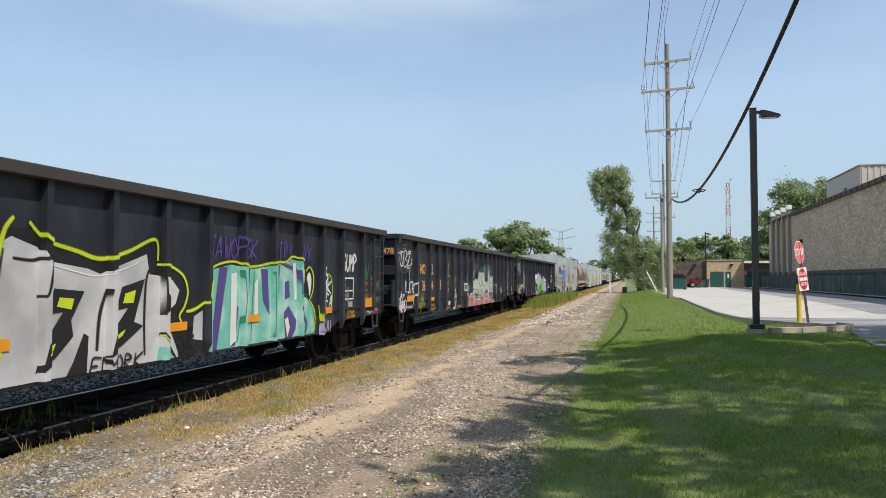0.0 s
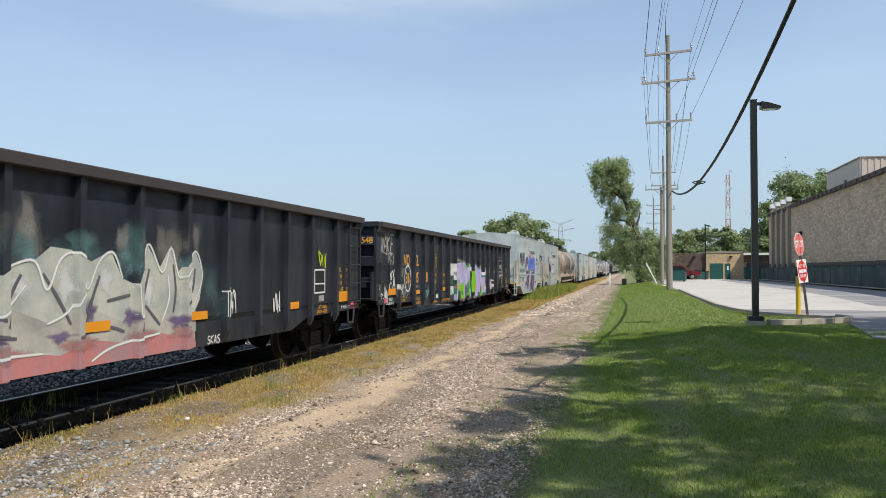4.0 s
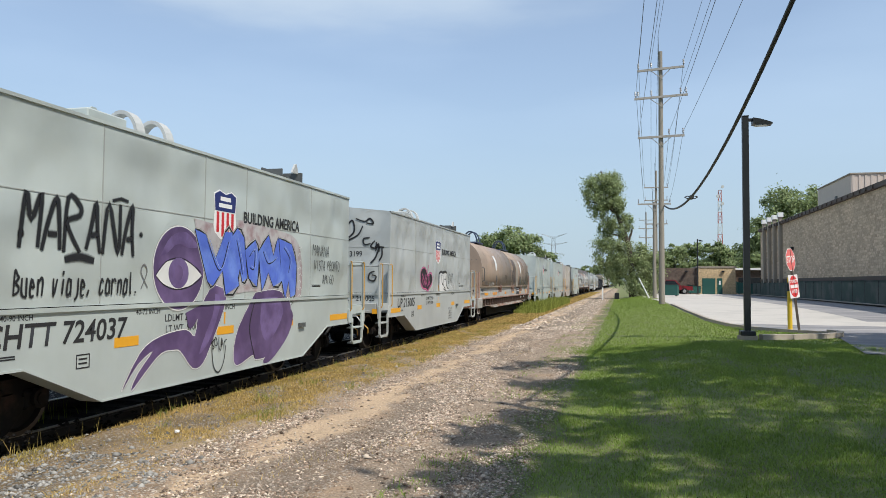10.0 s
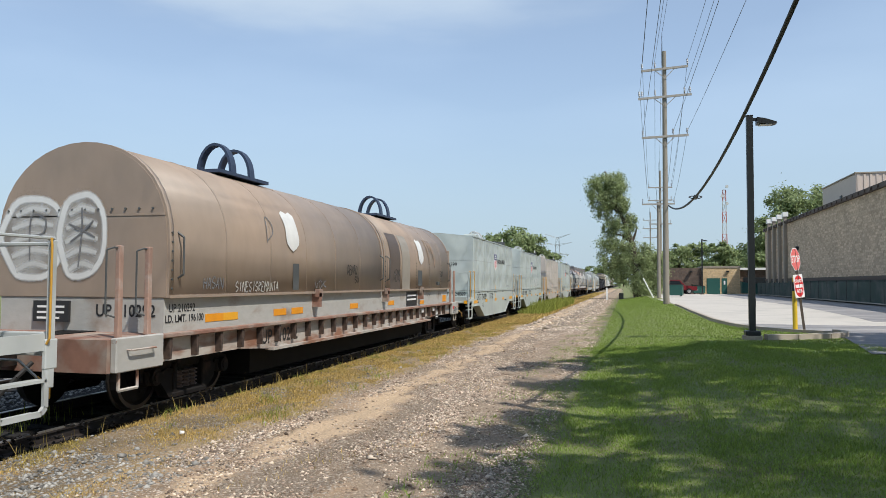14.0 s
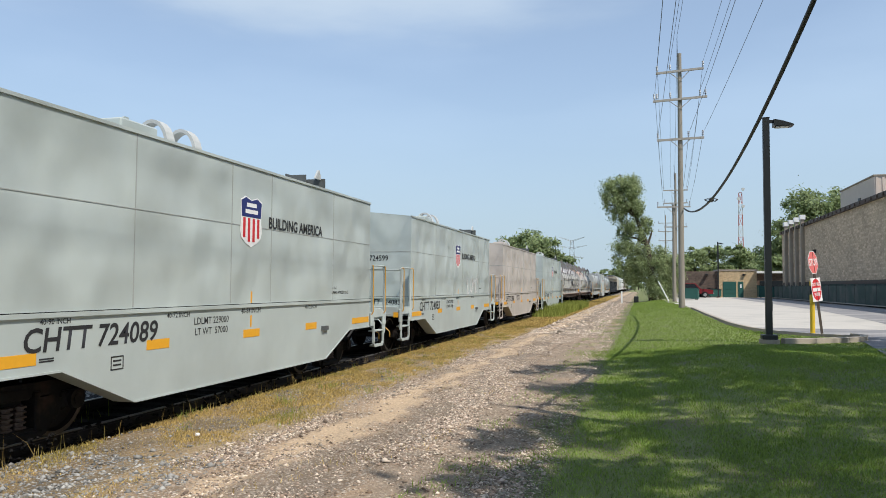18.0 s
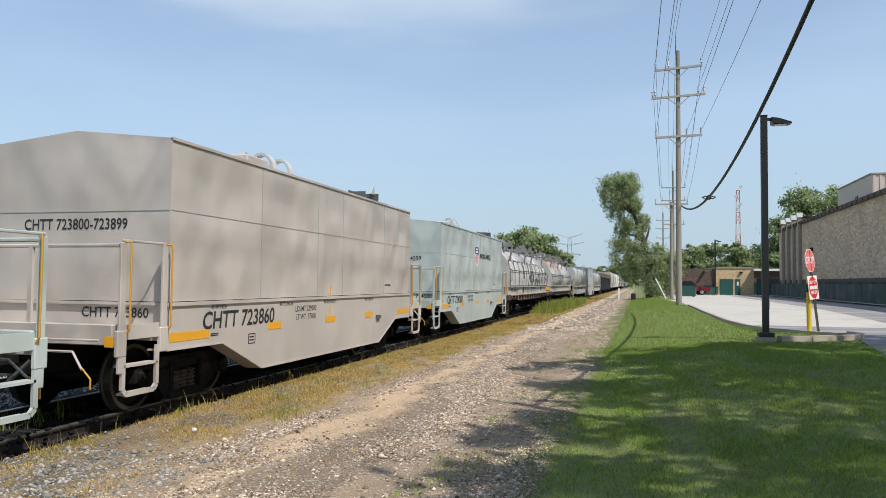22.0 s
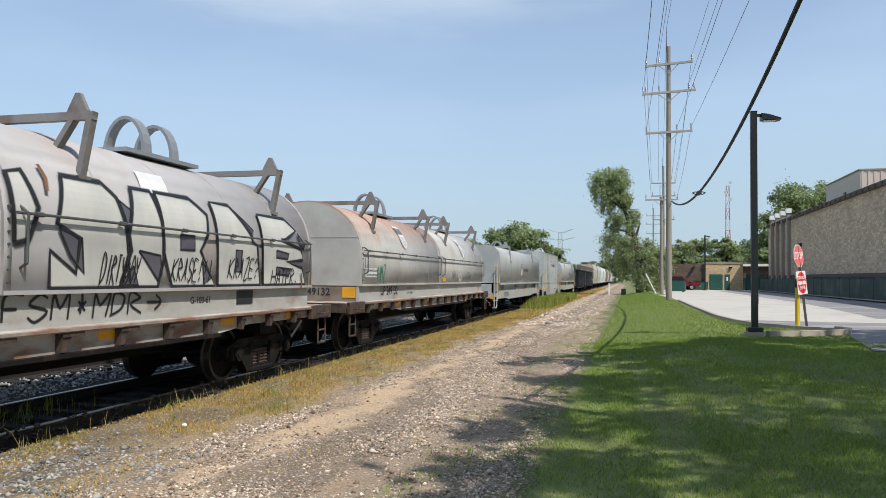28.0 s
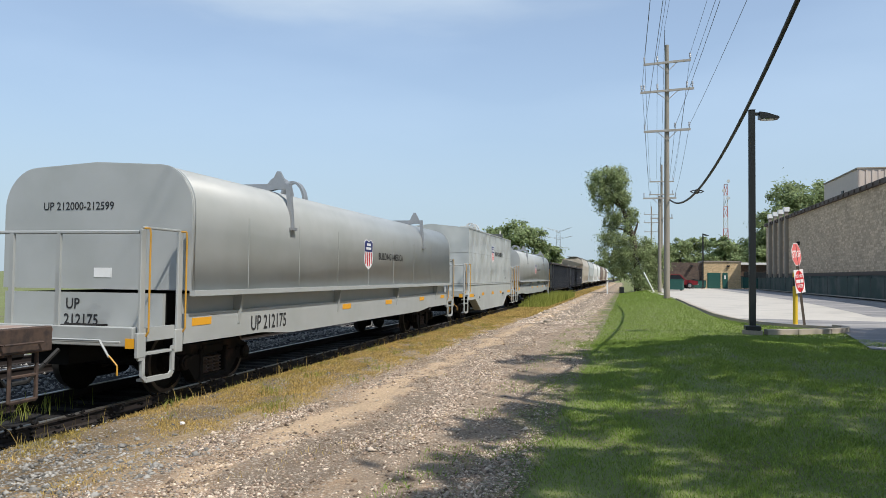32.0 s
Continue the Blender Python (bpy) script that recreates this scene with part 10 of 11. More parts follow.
def coil_e(car):
    X = 1.536
    def f(c, me, m, lift, name="graffiti", label=""):
        return on_flat(c, me, m, X + lift, name, label)
    # black scrawl over the end: a looping tag, a word running down beside it, one loop below
    loops_ = [[(-1.0, 3.05), (-0.9, 3.3), (-0.78, 3.12), (-0.92, 2.98), (-0.7, 3.0), (-0.55, 3.4), (-0.62, 2.92), (-0.4, 2.95), (-0.3, 3.2), (-0.5, 3.1)], [(-0.4, 3.48), (-0.15, 3.2), (-0.25, 2.9), (0.0, 2.95), (0.1, 3.4), (-0.05, 3.15), (0.2, 3.0)],
              [(0.1, 2.95), (0.3, 3.3), (0.45, 3.45), (0.5, 3.15), (0.25, 2.9), (0.6, 3.05), (0.75, 3.3)], [(0.55, 3.5), (0.8, 3.42), (0.95, 3.5), (1.05, 3.36), (0.85, 3.38)],
              [(0.95, 2.98), (0.78, 2.95), (0.8, 2.8), (0.98, 2.82)], [(1.1, 2.9), (0.98, 2.75), (1.12, 2.7), (1.14, 2.86)], [(1.12, 2.62), (1.2, 2.82), (1.22, 2.6)], [(1.1, 2.74), (1.36, 2.72)], [(1.22, 2.74), (1.12, 2.45), (0.98, 2.3)], [(1.3, 2.7), (1.3, 2.5), (1.22, 2.36)],
              [(1.1, 2.08), (0.96, 2.02), (0.94, 1.86), (1.08, 1.82), (1.14, 1.94), (1.02, 1.98)]]
    for k, l in enumerate(loops_):
        me = soft_ribbon(curve_pts(l, 6), 0.055)
        me.transform(Matrix.Translation((0, -5.292 - 0.0006 * k, 0)) @ Matrix.Rotation(radians(-90), 4, "Z"))
        part_of("graffiti", me, G_BLACK, car, "black scrawl on the end")
    blob = [(-2.24, 1.92), (-2.2, 2.1), (-1.98, 2.22), (-1.7, 2.2), (-1.5, 2.06), (-1.38, 1.98), (-1.2, 2.04), (-0.98, 2.06), (-0.86, 1.94), (-0.88, 1.8), (-1.04, 1.7), (-1.24, 1.62), (-1.36, 1.54), (-1.6, 1.6), (-2.0, 1.64), (-2.18, 1.76)]
    line(f, car, blob + [blob[0]], 0.13, G_HOTPINK, 0.0018, "pink rim", 4)
    shape(f, car, blob, G_BLACK, 0.0032, "black bubble tag", 4)
    f(car, hand("BAKO", -1.62, 1.86, 0.95, 0.36, 0.04, 21, 0.1, wild=0.1), G_HOTPINK, 0.0045, "graffiti", "pink letters in the bubble")
    line(f, car, [(-1.4, 2.1), (-1.36, 2.24), (-1.3, 2.34)], 0.06, G_HOTPINK, 0.0022, "pink flick")
    shape(f, car, [(0.12, 1.50), (0.1, 2.04), (0.2, 2.12), (0.52, 2.12), (0.6, 2.06), (0.7, 2.12), (1.02, 2.14), (1.2, 2.1), (1.24, 1.66), (1.5, 1.56), (1.4, 1.5)], G_WHITE, 0.002, "white block letters", 2)
    for l, w in (([(0.1, 1.5), (0.08, 1.8), (0.1, 2.1)], 0.12), ([(0.08, 2.1), (0.4, 2.15), (0.62, 2.12), (0.74, 2.14), (1.0, 2.16), (1.22, 2.12)], 0.10), ([(0.46, 2.05), (0.48, 1.85), (0.56, 1.72), (0.66, 1.78)], 0.06), ([(0.62, 2.1), (0.68, 1.9), (0.7, 1.72), (0.84, 1.62), (1.0, 1.58)], 0.05),
                 ([(1.22, 2.12), (1.2, 1.86), (1.18, 1.7), (1.3, 1.6), (1.5, 1.56)], 0.06), ([(0.72, 1.56), (0.92, 1.54), (1.12, 1.5)], 0.05), ([(0.96, 2.0), (0.95, 1.8)], 0.04), ([(0.86, 1.9), (1.06, 1.9)], 0.04)):
        line(f, car, l, w, G_BLACK, 0.0035, "black outline")
    f(car, hand("CitY", 1.78, 1.93, 0.62, 0.36, 0.032, 22, 0.2), G_BLACK, 0.002, "graffiti", "black scrawl")
    f(car, hand("KREW", 2.1, 1.62, 0.75, 0.30, 0.04, 23, 0.1), G_WHITE, 0.002, "graffiti", "white scrawl")
    coil_marks(car)


def coil_f(car):
    h = on_hood
    for y, z in ((-4.6, 2.76), (4.35, 2.74)):
        h(car, flat([[(y + a * 0.86, z + b) for a, b in shield_outline(0.76)]]), G_WHITE, 0.012, "blank_shield", "blank white shield")
    h(car, flat([rect(2.75, 2.55, 0.75, 1.9)]), hue("pale taupe band", (0.30, 0.265, 0.22)), 0.010, "paint_band", "pale repainted band")
    h(car, flat([rect(1.75, 2.55, 0.9, 1.9)]), hue("dark taupe band", (0.10, 0.075, 0.06)), 0.010, "paint_band", "dark repainted band")
    h(car, flat([rect(-4.47, 1.9, 0.26, 0.5)]), M_DKGREY, 0.010, "data_panel", "dark data panel")
    h(car, flat([rect(4.22, 1.94, 0.46, 0.46)]), M_DKGREY, 0.010, "data_panel", "dark data panel")
    for body, y, z, w, hh, m in (("SINESISREMANTA", -5.95, 1.72, 1.5, 0.16, G_CREAM), ("HASAN", -7.35, 1.78, 0.55, 0.18, G_PATINA), ("VOK", -3.3, 1.76, 0.6, 0.16, G_PATINA), ("D", -5.45, 2.72, 0.35, 0.42, G_PATINA), ("DENTO", -1.5, 2.08, 0.6, 0.2, G_BLACK), ("SX", -1.2, 1.86, 0.3, 0.16, G_BLACK), ("KEMS", 1.9, 2.0, 0.6, 0.3, G_BLACK)):
        h(car, hand(body, y, z, w, hh, 0.028, 31, 0.1, wild=0.09), m, 0.010, "tag", "small scrawled tag")
    # two white bubble letters on the end, thinly filled
    def on_end(me, dy, material, label):
        me.transform(Matrix.Translation((0, -8.50 - dy, 0)) @ Matrix.Rotation(radians(-90), 4, "Z"))
        part_of("graffiti", me, material, car, label)
    for k, (x, rx) in enumerate(((-0.82, 0.52), (0.02, 0.38))):
        on_end(soft_patch(x, 2.5, rx * 1.25, 0.72, 0.55, 24, 0.03, 30 + k), 0.0008 + 0.0004 * k, G_THINWHITE, "thin white overspray")
        o = oval(x, 2.42 + 0.03 * k, rx, 0.60, 30, 0.05, 20 + k)
        on_end(flat([o]), 0.002 + 0.001 * k, G_THINWHITE, "thin white bubble letter")
        on_end(soft_ribbon(o + [o[0]], 0.13, 0.5), 0.005 + 0.001 * k, G_WHITE, "white bubble edge")
        for q in range(5):
            zz = 2.0 + 0.2 * q
            half = rx * 0.72 * math.sqrt(max(0.1, 1 - ((zz - 2.42) / 0.62) ** 2))
            on_end(soft_ribbon(curve_pts([(x - half, zz - 0.05), (x, zz + 0.05), (x + half, zz)]), 0.14, 0.3, 0.25), 0.0075 + 0.0006 * (k * 5 + q), G_WHITE, "white spray stroke")
    for k, l in enumerate(([(-0.85, 2.1), (-0.86, 2.5), (-0.82, 2.75), (-0.6, 2.7), (-0.62, 2.5), (-0.84, 2.45)], [(0.02, 2.85), (0.03, 2.5), (-0.02, 2.0)], [(-0.2, 2.62), (0.05, 2.52), (0.25, 2.42)], [(-0.16, 2.36), (0.04, 2.5), (0.22, 2.66)])):
        on_end(soft_ribbon(curve_pts(l), 0.035), 0.016 + 0.001 * k, G_PATINA, "grey stroke")
    # runs of pale rust on the second hood
    for y, z, dz in ((5.2, 3.35, 0.95), (5.45, 3.5, 0.7), (5.7, 3.5, 0.9), (5.85, 3.25, 0.95)):
        h(car, soft_ribbon(curve_pts([(y - 0.25, z + 0.1), (y - 0.05, z - dz * 0.25), (y + 0.02, z - dz * 0.6), (y + 0.12, z - dz)]), 0.20, 0.35, 0.25), G_RUSTRUN, 0.011 + 0.0008 * dz, "rust_run", "pale rust run")
    part_of("lettering", to_side(letters("UP 210292", 0.16, 0.002, squeeze=0.9), 1.365, -8.05, 1.42), M_INK, car, "black car lettering")
    part_of("lettering", to_side(letters("LD. LMT. 196100", 0.15, 0.003, squeeze=0.9), 1.365, -7.98, 1.27), M_INK, car, "black car lettering")
    part_of("lettering", to_side(letters("UP 210292", 0.34, 0.006, squeeze=0.95), 1.365, -4.95, 0.82), M_INK, car, "faded black car lettering")
    part_of("lettering", to_end(letters("UP 210292", 0.24, 0.004, squeeze=0.9), -8.486, 0.75, 1.38), M_INK, car, "black car lettering")
    part("yellow_mark", boxes((1.36, 1.368, -6.95, -6.5, 1.19, 1.31)), M_YELLOW, car, "yellow reflective mark")
    for y in (-7.2, -4.98, -4.25, -1.2, 1.6):
        part("yellow_mark", boxes((1.36, 1.366, y - 0.25, y + 0.25, 1.19, 1.31)), G_STRIPE, car, "orange reflective mark")
    for y in (-3.5, 0.9, 4.26):
        part("door_hook", boxes((1.36, 1.52, y - 0.06, y + 0.06, 1.3, 1.58), (1.44, 1.52, y - 0.1, y + 0.1, 1.5, 1.66)), M_RUSTDECK, car, "rusty hood latch")
    part("data_plate", boxes((-0.75, -0.15, -8.53, -8.485, 1.22, 1.52)), M_INK, car, "black data plate")
    part("data_lines", boxes((-0.68, -0.22, -8.534, -8.53, 1.42, 1.45), (-0.68, -0.22, -8.534, -8.53, 1.34, 1.37), (-0.68, -0.30, -8.534, -8.53, 1.26, 1.29)), M_PWHITE, car, "white lines of lettering")
    for body, y in (('30" - 48"', 5.51), ('30" - 72', 6.87)):
        part_of("stencil", to_side(letters(body, 0.11, 0.002, squeeze=0.95), 1.365, y, 1.41), M_INK, car, "black stencil")
    part_of("stencil", to_side(letters("LENGTH 62", 0.12, 0.002, squeeze=0.95), 1.365, 5.38, 0.69), M_INK, car, "black stencil")
    part("yellow_mark", boxes((1.36, 1.366, 4.44, 4.90, 1.14, 1.25)), G_STRIPE, car, "orange reflective mark")
    part("yellow_mark", boxes((1.36, 1.366, 7.31, 7.77, 1.15, 1.37)), G_STRIPE, car, "large orange reflective mark")
    part("data_panel", boxes((1.36, 1.364, 3.0, 4.10, 1.11, 1.54)), M_INK, car, "black data panel")
    part("data_lines", boxes((1.364, 1.368, 3.1, 4.02, 1.40, 1.45), (1.364, 1.368, 3.1, 4.0, 1.28, 1.33)), M_PWHITE, car, "white lines of lettering")
    part("test_frame", boxes((1.36, 1.366, 6.31, 6.72, 0.60, 0.93)), M_INK, car, "black test panel")
    part("test_card", boxes((1.366, 1.369, 6.35, 6.49, 0.74, 0.90), (1.366, 1.369, 6.54, 6.68, 0.74, 0.90), (1.366, 1.369, 6.36, 6.67, 0.66, 0.69)), M_PWHITE, car, "pale cards of the test panel")
    part("sticker", boxes((1.49, 1.494, 8.35, 8.50, 0.86, 0.96)), M_SHRED, car, "red sticker")
    part("sticker", boxes((1.49, 1.494, 8.55, 8.80, 0.88, 0.90), (1.49, 1.494, 8.55, 8.80, 0.92, 0.94), (1.49, 1.494, 8.40, 8.80, 0.78, 0.80), (1.49, 1.494, 8.40, 8.80, 0.73, 0.75)), M_INK, car, "small lines of lettering")
    part("light_tab", boxes((1.37, 1.43, 4.50, 4.64, 0.88, 1.0), (1.37, 1.43, 5.85, 5.97, 0.88, 1.0)), M_PWHITE, car, "small white tab under the deck")
    part("end_panel", boxes((-1.30, 1.38, 8.045, 8.22, 1.60, 2.94), bevel=0.01), M_BROWN, car, "raised brown panel on the hood's end")
    h(car, word("507", 0.26, 6.86, 2.08, 0.002, squeeze=1.1), G_BLACK, 0.010, "stencil", "worn black stencil")
    part("label_box", boxes((1.42, 1.47, 6.24, 6.48, 1.72, 1.82), bevel=0.006), M_DKGREY, car, "small dark label box")
    for y in (3.8, 5.3, 6.8, 7.96):
        for i in range(9):
            part("rivet", rod(bmesh.new(), (1.42, y, 1.66 + 0.09 * i), (1.445, y, 1.66 + 0.09 * i), 0.013, 5), M_DKGREY, car)
    for i in range(12):
        part("rivet", rod(bmesh.new(), (-1.25 + 0.22 * i, -8.485, 2.82), (-1.25 + 0.22 * i, -8.515, 2.82), 0.018, 5), M_DKGREY, car)


def coil_k(car):
    h = functools.partial(on_hood, zs=2.1, zt=3.60)
    fill = mat("cream spray filling", (0.53, 0.525, 0.485), 0.6, vary=0.2, grain=5, patch=1.0, second=(0.45, 0.445, 0.42), second_at=0.55, second_scale=1.5, stretch=(1, 1, 0.4))
    lo, hi = 1.63, 2.92
    # tall cream letter blocks, leaning tops, heavy black outlines
    blocks = [[(-7.3, lo), (-7.28, 2.75), (-7.0, hi), (-6.2, hi), (-5.95, 2.7), (-5.9, lo)], [(-5.8, lo), (-5.85, 2.7), (-5.5, hi), (-4.7, hi), (-4.45, 2.7), (-4.4, lo)], [(-4.3, lo), (-4.35, 2.8), (-4.0, hi), (-3.3, hi), (-3.05, 2.75), (-2.97, 2.03), (-2.64, 2.03), (-2.66, 2.9), (-2.55, hi), (-2.0, hi), (-1.93, 2.9), (-1.85, lo)],
              [(-1.82, lo), (-1.78, 2.2), (-1.88, 2.86), (-1.4, 2.9), (-1.25, 2.8), (-1.22, 2.45), (-1.05, 2.3), (-0.79, 2.9), (-0.42, 2.92), (-0.2, 2.8), (-0.2, lo), (-0.82, lo), (-1.17, 1.9), (-1.17, lo)],
              [(0.12, 2.1), (0.1, 2.85), (0.32, 2.9), (0.45, 2.5), (0.3, 2.15)], [(0.6, lo), (0.6, 2.05), (1.0, 1.8), (1.05, 2.2), (0.7, 2.35), (0.9, hi), (1.55, hi), (1.75, 2.75), (1.85, 2.4), (1.95, lo)], [(2.1, lo), (1.75, lo), (1.95, 2.1), (1.9, 2.3), (2.1, hi), (2.5, hi), (2.6, 2.5), (2.62, 2.0), (2.5, lo)],
              [(2.82, lo), (2.62, 2.1), (2.6, hi), (3.4, hi), (3.75, 2.7), (3.7, 2.4), (3.5, 2.15), (3.9, lo)], [(3.98, lo), (3.95, hi), (4.5, hi), (4.75, 2.7), (5.0, 2.5), (5.05, 2.35), (5.2, 2.3), (5.3, lo)], [(5.42, lo), (5.38, 2.85), (6.4, 2.85), (6.75, 2.65), (6.4, 2.5), (6.1, 2.45), (6.9, 2.3), (7.0, 2.1), (6.3, 2.05), (6.95, 1.95), (7.1, lo)]]
    for k, q in enumerate(blocks):
        shape(h, car, q, fill, 0.010 + 0.0008 * k, "cream letter block")
        line(h, car, q + [q[0]], 0.085, G_BLACK, 0.022, "black letter outline", 1)
    for q in ([(-3.0, 2.75), (-2.97, 2.05), (-2.66, 2.05), (-2.68, 2.88), (-2.8, 2.92)], [(-0.98, 2.12), (-0.62, 2.3), (-0.28, 2.2), (-0.3, 1.9)], [(-1.14, 1.86), (-1.15, lo), (-0.84, lo)], [(-1.25, 2.78), (-0.95, 2.9), (-0.8, 2.88), (-1.05, 2.35)], [(0.72, 2.3), (1.08, 2.2), (1.12, 1.8), (0.9, 2.0)],
              [(1.78, 2.72), (2.0, 2.6), (1.9, 2.35)], [(2.1, 2.1), (2.55, 2.05), (2.58, 1.8), (2.5, 1.72)], [(2.0, 1.9), (1.75, 1.66), (2.1, 1.66)], [(3.0, 2.36), (3.35, 2.36), (3.35, 2.15), (3.0, 2.15)], [(4.55, 2.88), (5.1, 2.55), (5.05, 2.4), (4.78, 2.66)], [(4.5, 2.2), (4.7, 2.2), (4.66, 1.85), (4.5, 1.85)],
              [(5.9, 2.25), (6.4, 2.2), (6.35, 2.1), (5.9, 2.12)], [(5.9, 1.95), (6.5, 1.92), (6.4, 1.8), (5.9, 1.82)], [(6.8, 2.6), (7.1, 2.4), (7.0, 2.3), (6.95, 2.32)], [(3.55, 2.0), (3.8, 1.75), (3.6, 1.66)]):
        shape(h, car, q, G_SLATE, 0.0195, "dark slate wedge")
        line(h, car, q + [q[0]], 0.04, G_BLACK, 0.0235, "black wedge edge", 1)
    for body, y, z, w, hh in (("KRASE!!!", 3.3, 1.86, 1.0, 0.32), ("KRAZE?", 4.75, 1.9, 0.95, 0.32), ("HATER.", 6.25, 1.78, 1.1, 0.26), ("DIRTYBOY", 1.75, 1.85, 0.7, 0.34)):
        h(car, hand(body, y, z, w, hh, 0.032, 41, 0.25, wild=0.09), G_BLACK, 0.030, "graffiti", "black scrawl")
    for y, z in ((-3.4, 1.95), (-2.6, 1.9), (-1.4, 1.85), (6.9, 1.85), (0.6, 3.0)):
        h(car, soft_ribbon([(y, z), (y + 0.03, z - 0.15), (y, z - 0.3)], 0.07), G_RUSTDARK, 0.034, "rust_streak", "brown rust streak")
    for y in (2.7, -4.8):
        h(car, flat([rect(y, 3.05, 0.6, 0.3, 0.06)]), G_WHITE, 0.012, "paint_patch", "white repainted patch")
    on_flat(car, hand("BIC KEYS", -1.15, 1.42, 1.75, 0.30, 0.045, 42, 0.2), G_BLACK, 1.364, "graffiti", "black scrawl")
    on_flat(car, hand("FSM*MDR>", 1.35, 1.42, 2.6, 0.28, 0.045, 43, 0.2), G_BLACK, 1.364, "graffiti", "black scrawl")
    for k, (y, w, s) in enumerate(((-5.2, 1.2, 109),)):
        me = merged([ribbon(curve_pts(l, 5), 0.04) for l in tag_strokes(y, 1.42, w, 0.22, s, 7)])
        on_flat(car, me, G_BLACK, 1.368, "tag", "unreadable scrawled tag")
    part("data_plate", boxes((1.36, 1.368, 4.68, 5.2, 1.32, 1.55)), M_INK, car, "black data plate")
    part("data_plate", boxes((1.36, 1.368, -2.86, -2.36, 1.26, 1.56)), M_INK, car, "black data plate")
    part_of("lettering", to_side(letters("249016", 0.26, 0.004), 1.365, -6.3, 1.42), M_INK, car, "black car lettering")
    part_of("lettering", to_side(letters("G-100-61", 0.14, 0.003), 1.365, 3.65, 1.42), M_INK, car, "small black stencil")
    for k, l in enumerate(tag_strokes(-0.1, 2.9, 1.6, 0.6, 110, 5) + tag_strokes(0.1, 2.1, 1.8, 0.7, 111, 5)):
        me = soft_ribbon(curve_pts(l, 6), 0.06)
        me.transform(Matrix.Translation((0, -7.478 - 0.0006 * k, 0)) @ Matrix.Rotation(radians(-90), 4, "Z"))
        part_of("graffiti", me, G_BLACK, car, "black scrawl on the end")


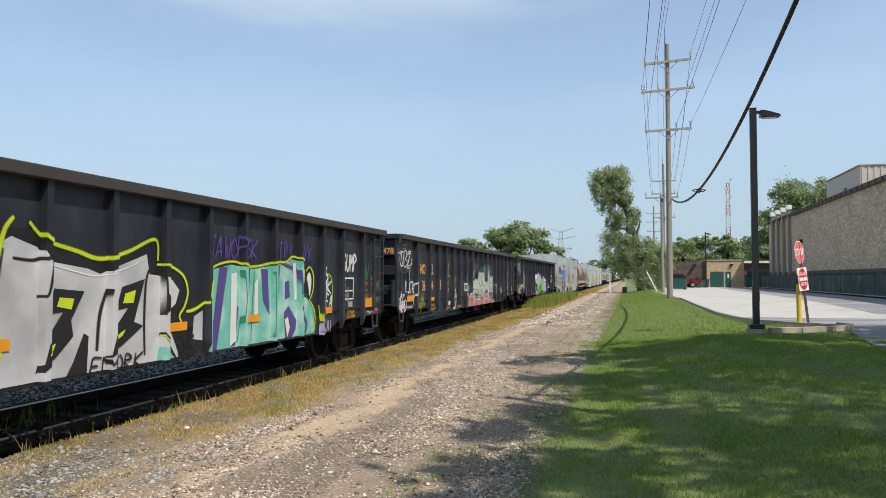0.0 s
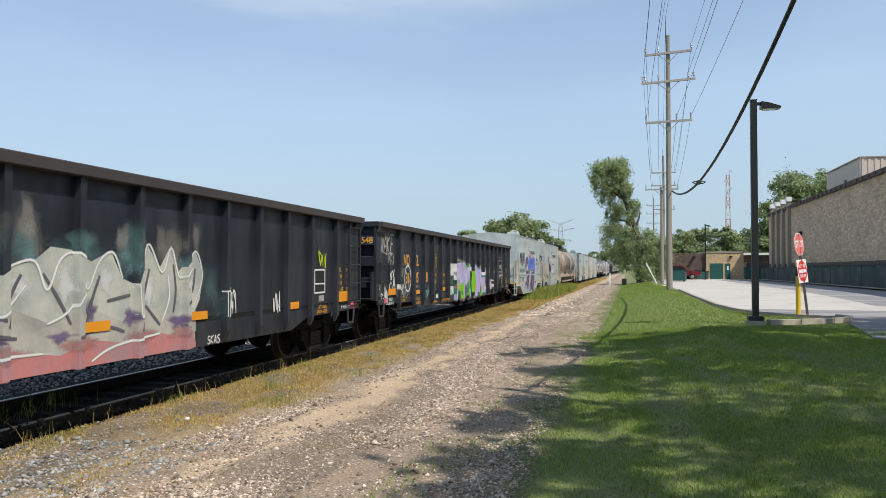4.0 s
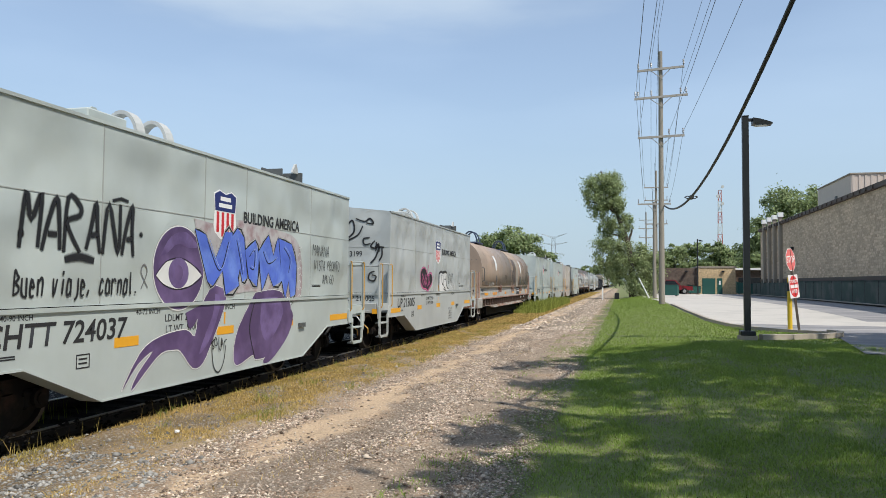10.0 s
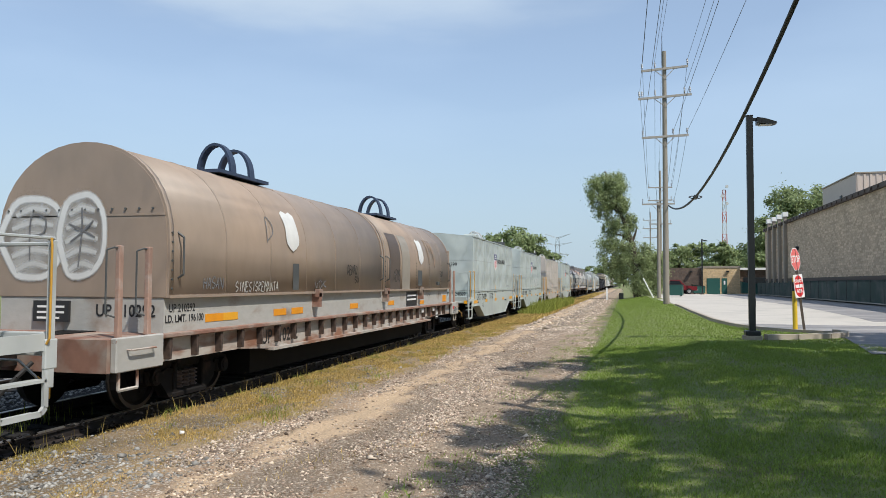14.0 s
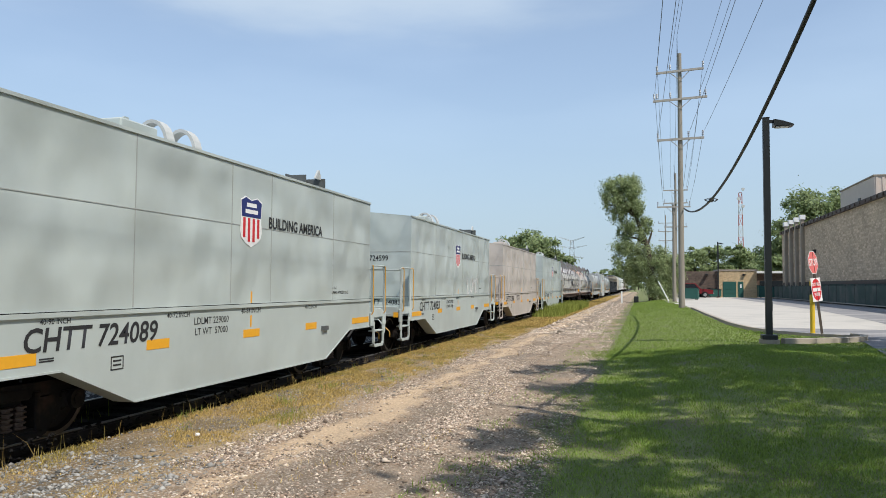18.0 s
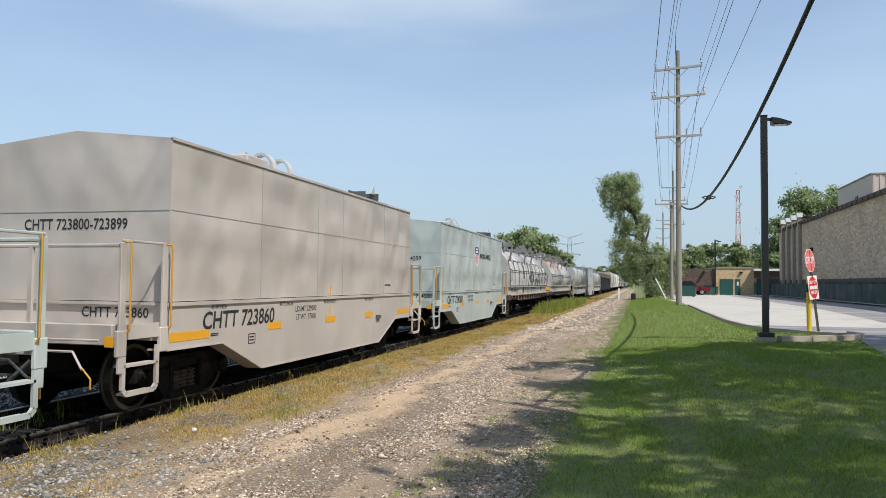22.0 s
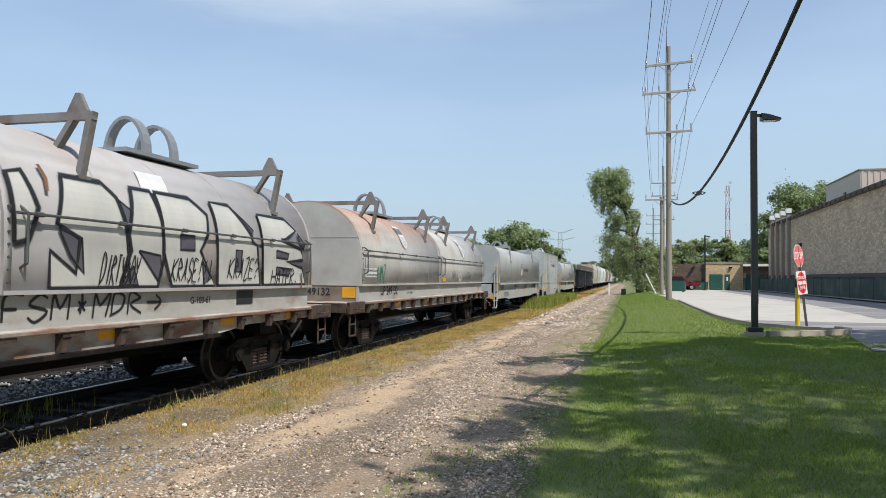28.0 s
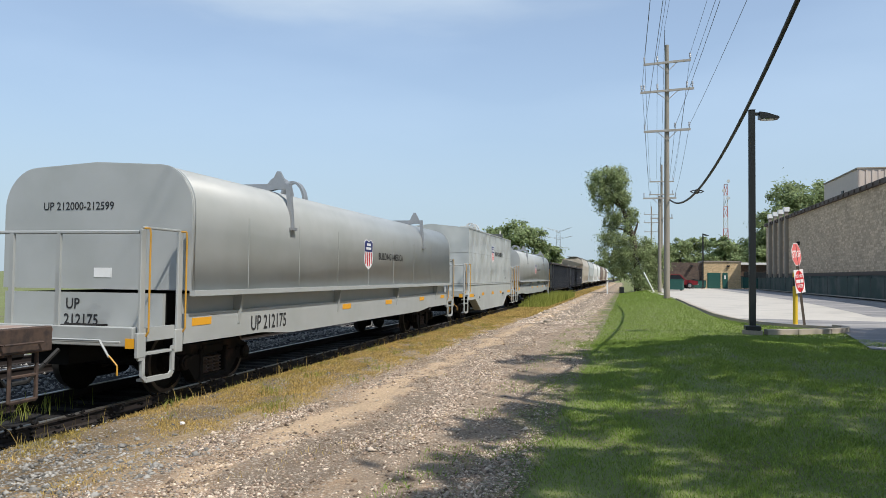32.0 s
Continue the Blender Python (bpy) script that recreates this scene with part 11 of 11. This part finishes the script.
def coil_l(car):
    h = functools.partial(on_hood, zs=2.1, zt=3.60)
    h(car, flat([rect(-6.8, 1.89, 0.86, 0.22)]), G_WHITE, 0.01, "label_plate", "white label")
    h(car, word("CAUTION-INSULATED COVER", 0.075, -6.8, 1.94, 0.001), M_INK, 0.013, "stencil", "black lettering")
    h(car, word("DO NOT APPLY HEAT", 0.075, -6.7, 1.83, 0.001), M_INK, 0.013, "stencil", "black lettering")
    h(car, hand("HMZ", -6.0, 1.86, 0.6, 0.42, 0.04, 51, 0.2, wild=0.12), G_DKGREEN, 0.012, "tag", "dark green scrawled tag")
    for k, (y, z) in enumerate(((2.9, 1.8), (1.9, 1.9), (4.6, 1.85))):
        h(car, hand("MXE"[k] + "WN", y, z, 0.6, 0.3, 0.03, 52 + k, 0.1, wild=0.12), (G_WHITE, G_PATINA, G_PATINA)[k], 0.012, "tag", "faint scrawled tag")
    part_of("lettering", to_end(letters("UP 249132", 0.24, 0.004), -7.458, 0.1, 1.42), M_INK, car, "black car lettering")
    part_of("lettering", to_end(letters("UP", 0.2, 0.004), -7.472, -0.35, 3.15), M_INK, car, "black car lettering")
    part("yellow_block", boxes((0.95, 1.28, -7.462, -7.452, 1.29, 1.54)), M_YELLOW, car, "yellow corner block")
    for y in (-3.8, 3.7):
        h(car, flat([[(y + a * 0.95, 2.92 + b) for a, b in shield_outline(0.66)]]), G_WHITE, 0.012, "faded_shield", "faded white shield")
        h(car, flat([[(y - 0.24, 3.0), (y + 0.24, 3.0), (y + 0.24, 3.18), (y - 0.24, 3.18)]]), G_PATINA if y < 0 else M_GREY, 0.016, "faded_field", "faded grey field")
        for k in range(4):
            h(car, flat([rect(y - 0.18 + 0.12 * k, 2.8, 0.035, 0.3)]), M_OLDGREY, 0.016, "faded_stripe", "faded stripe")
    part_of("lettering", to_side(letters("UP 249132", 0.32, 0.008), 1.365, -5.17, 1.42), M_INK, car, "black car lettering")
    for body, y, z in (("LD LMT 217500", -3.3, 1.48), ("LT WT   68500", -3.3, 1.34)):
        part_of("stencil", to_side(letters(body, 0.09, 0.001), 1.365, y, z), M_INK, car, "small black stencil")
    part("yellow_mark", boxes((1.42, 1.436, 0.35, 0.75, 1.66, 1.78)), M_YELLOW, car, "yellow sticker")


gondola_a(car_a)
gondola_b(car_b)
gondola_c(car_c)
coil_d(car_d)
coil_e(car_e)
coil_f(car_f)
for c in (car_g, car_h, car_i, car_j):
    coil_marks(c)
for k, (body, y, z, w, hh, th) in enumerate((("LOMC", 2.15, 1.82, 1.7, 0.52, 0.10), ("*", 1.3, 1.85, 0.5, 0.4, 0.05), ("!", 3.0, 1.9, 0.3, 0.6, 0.07))):
    on_flat(car_h, hand(body, y, z, w, hh, th, 61 + k, 0.1, wild=0.1), G_WHITE, 1.538 + 0.001 * k, "graffiti", "white spray scrawl")
coil_k(car_k)
coil_l(car_l)
tags(on_gondola, CARS[16][0], [(7.5, 1.7, 1.6, 1.2, 131), (9.2, 1.6, 1.0, 1.2, 132)], G_WHITE, 0.12)


# ---- the train rolls past ----
def rolled(t):
    """Metres that the train has come by t seconds."""
    u = t / 16
    return t * (5.822 - 0.0204 * u + 0.0559 * u * u)


def motions():
    times = [4.0 * k for k in range(9)]
    for car, s0 in CARS:
        walk(car, [(t, pose(TRACK, s0 - rolled(t), 0)) for t in times])
    ticks = [k / 10 for k in range(321)]
    for wheels, y in ROLLING:
        walk(wheels, [(t, pose(0, y, R_WHEEL, math.degrees(rolled(t) / R_WHEEL) % 360)) for t in ticks])


motions()
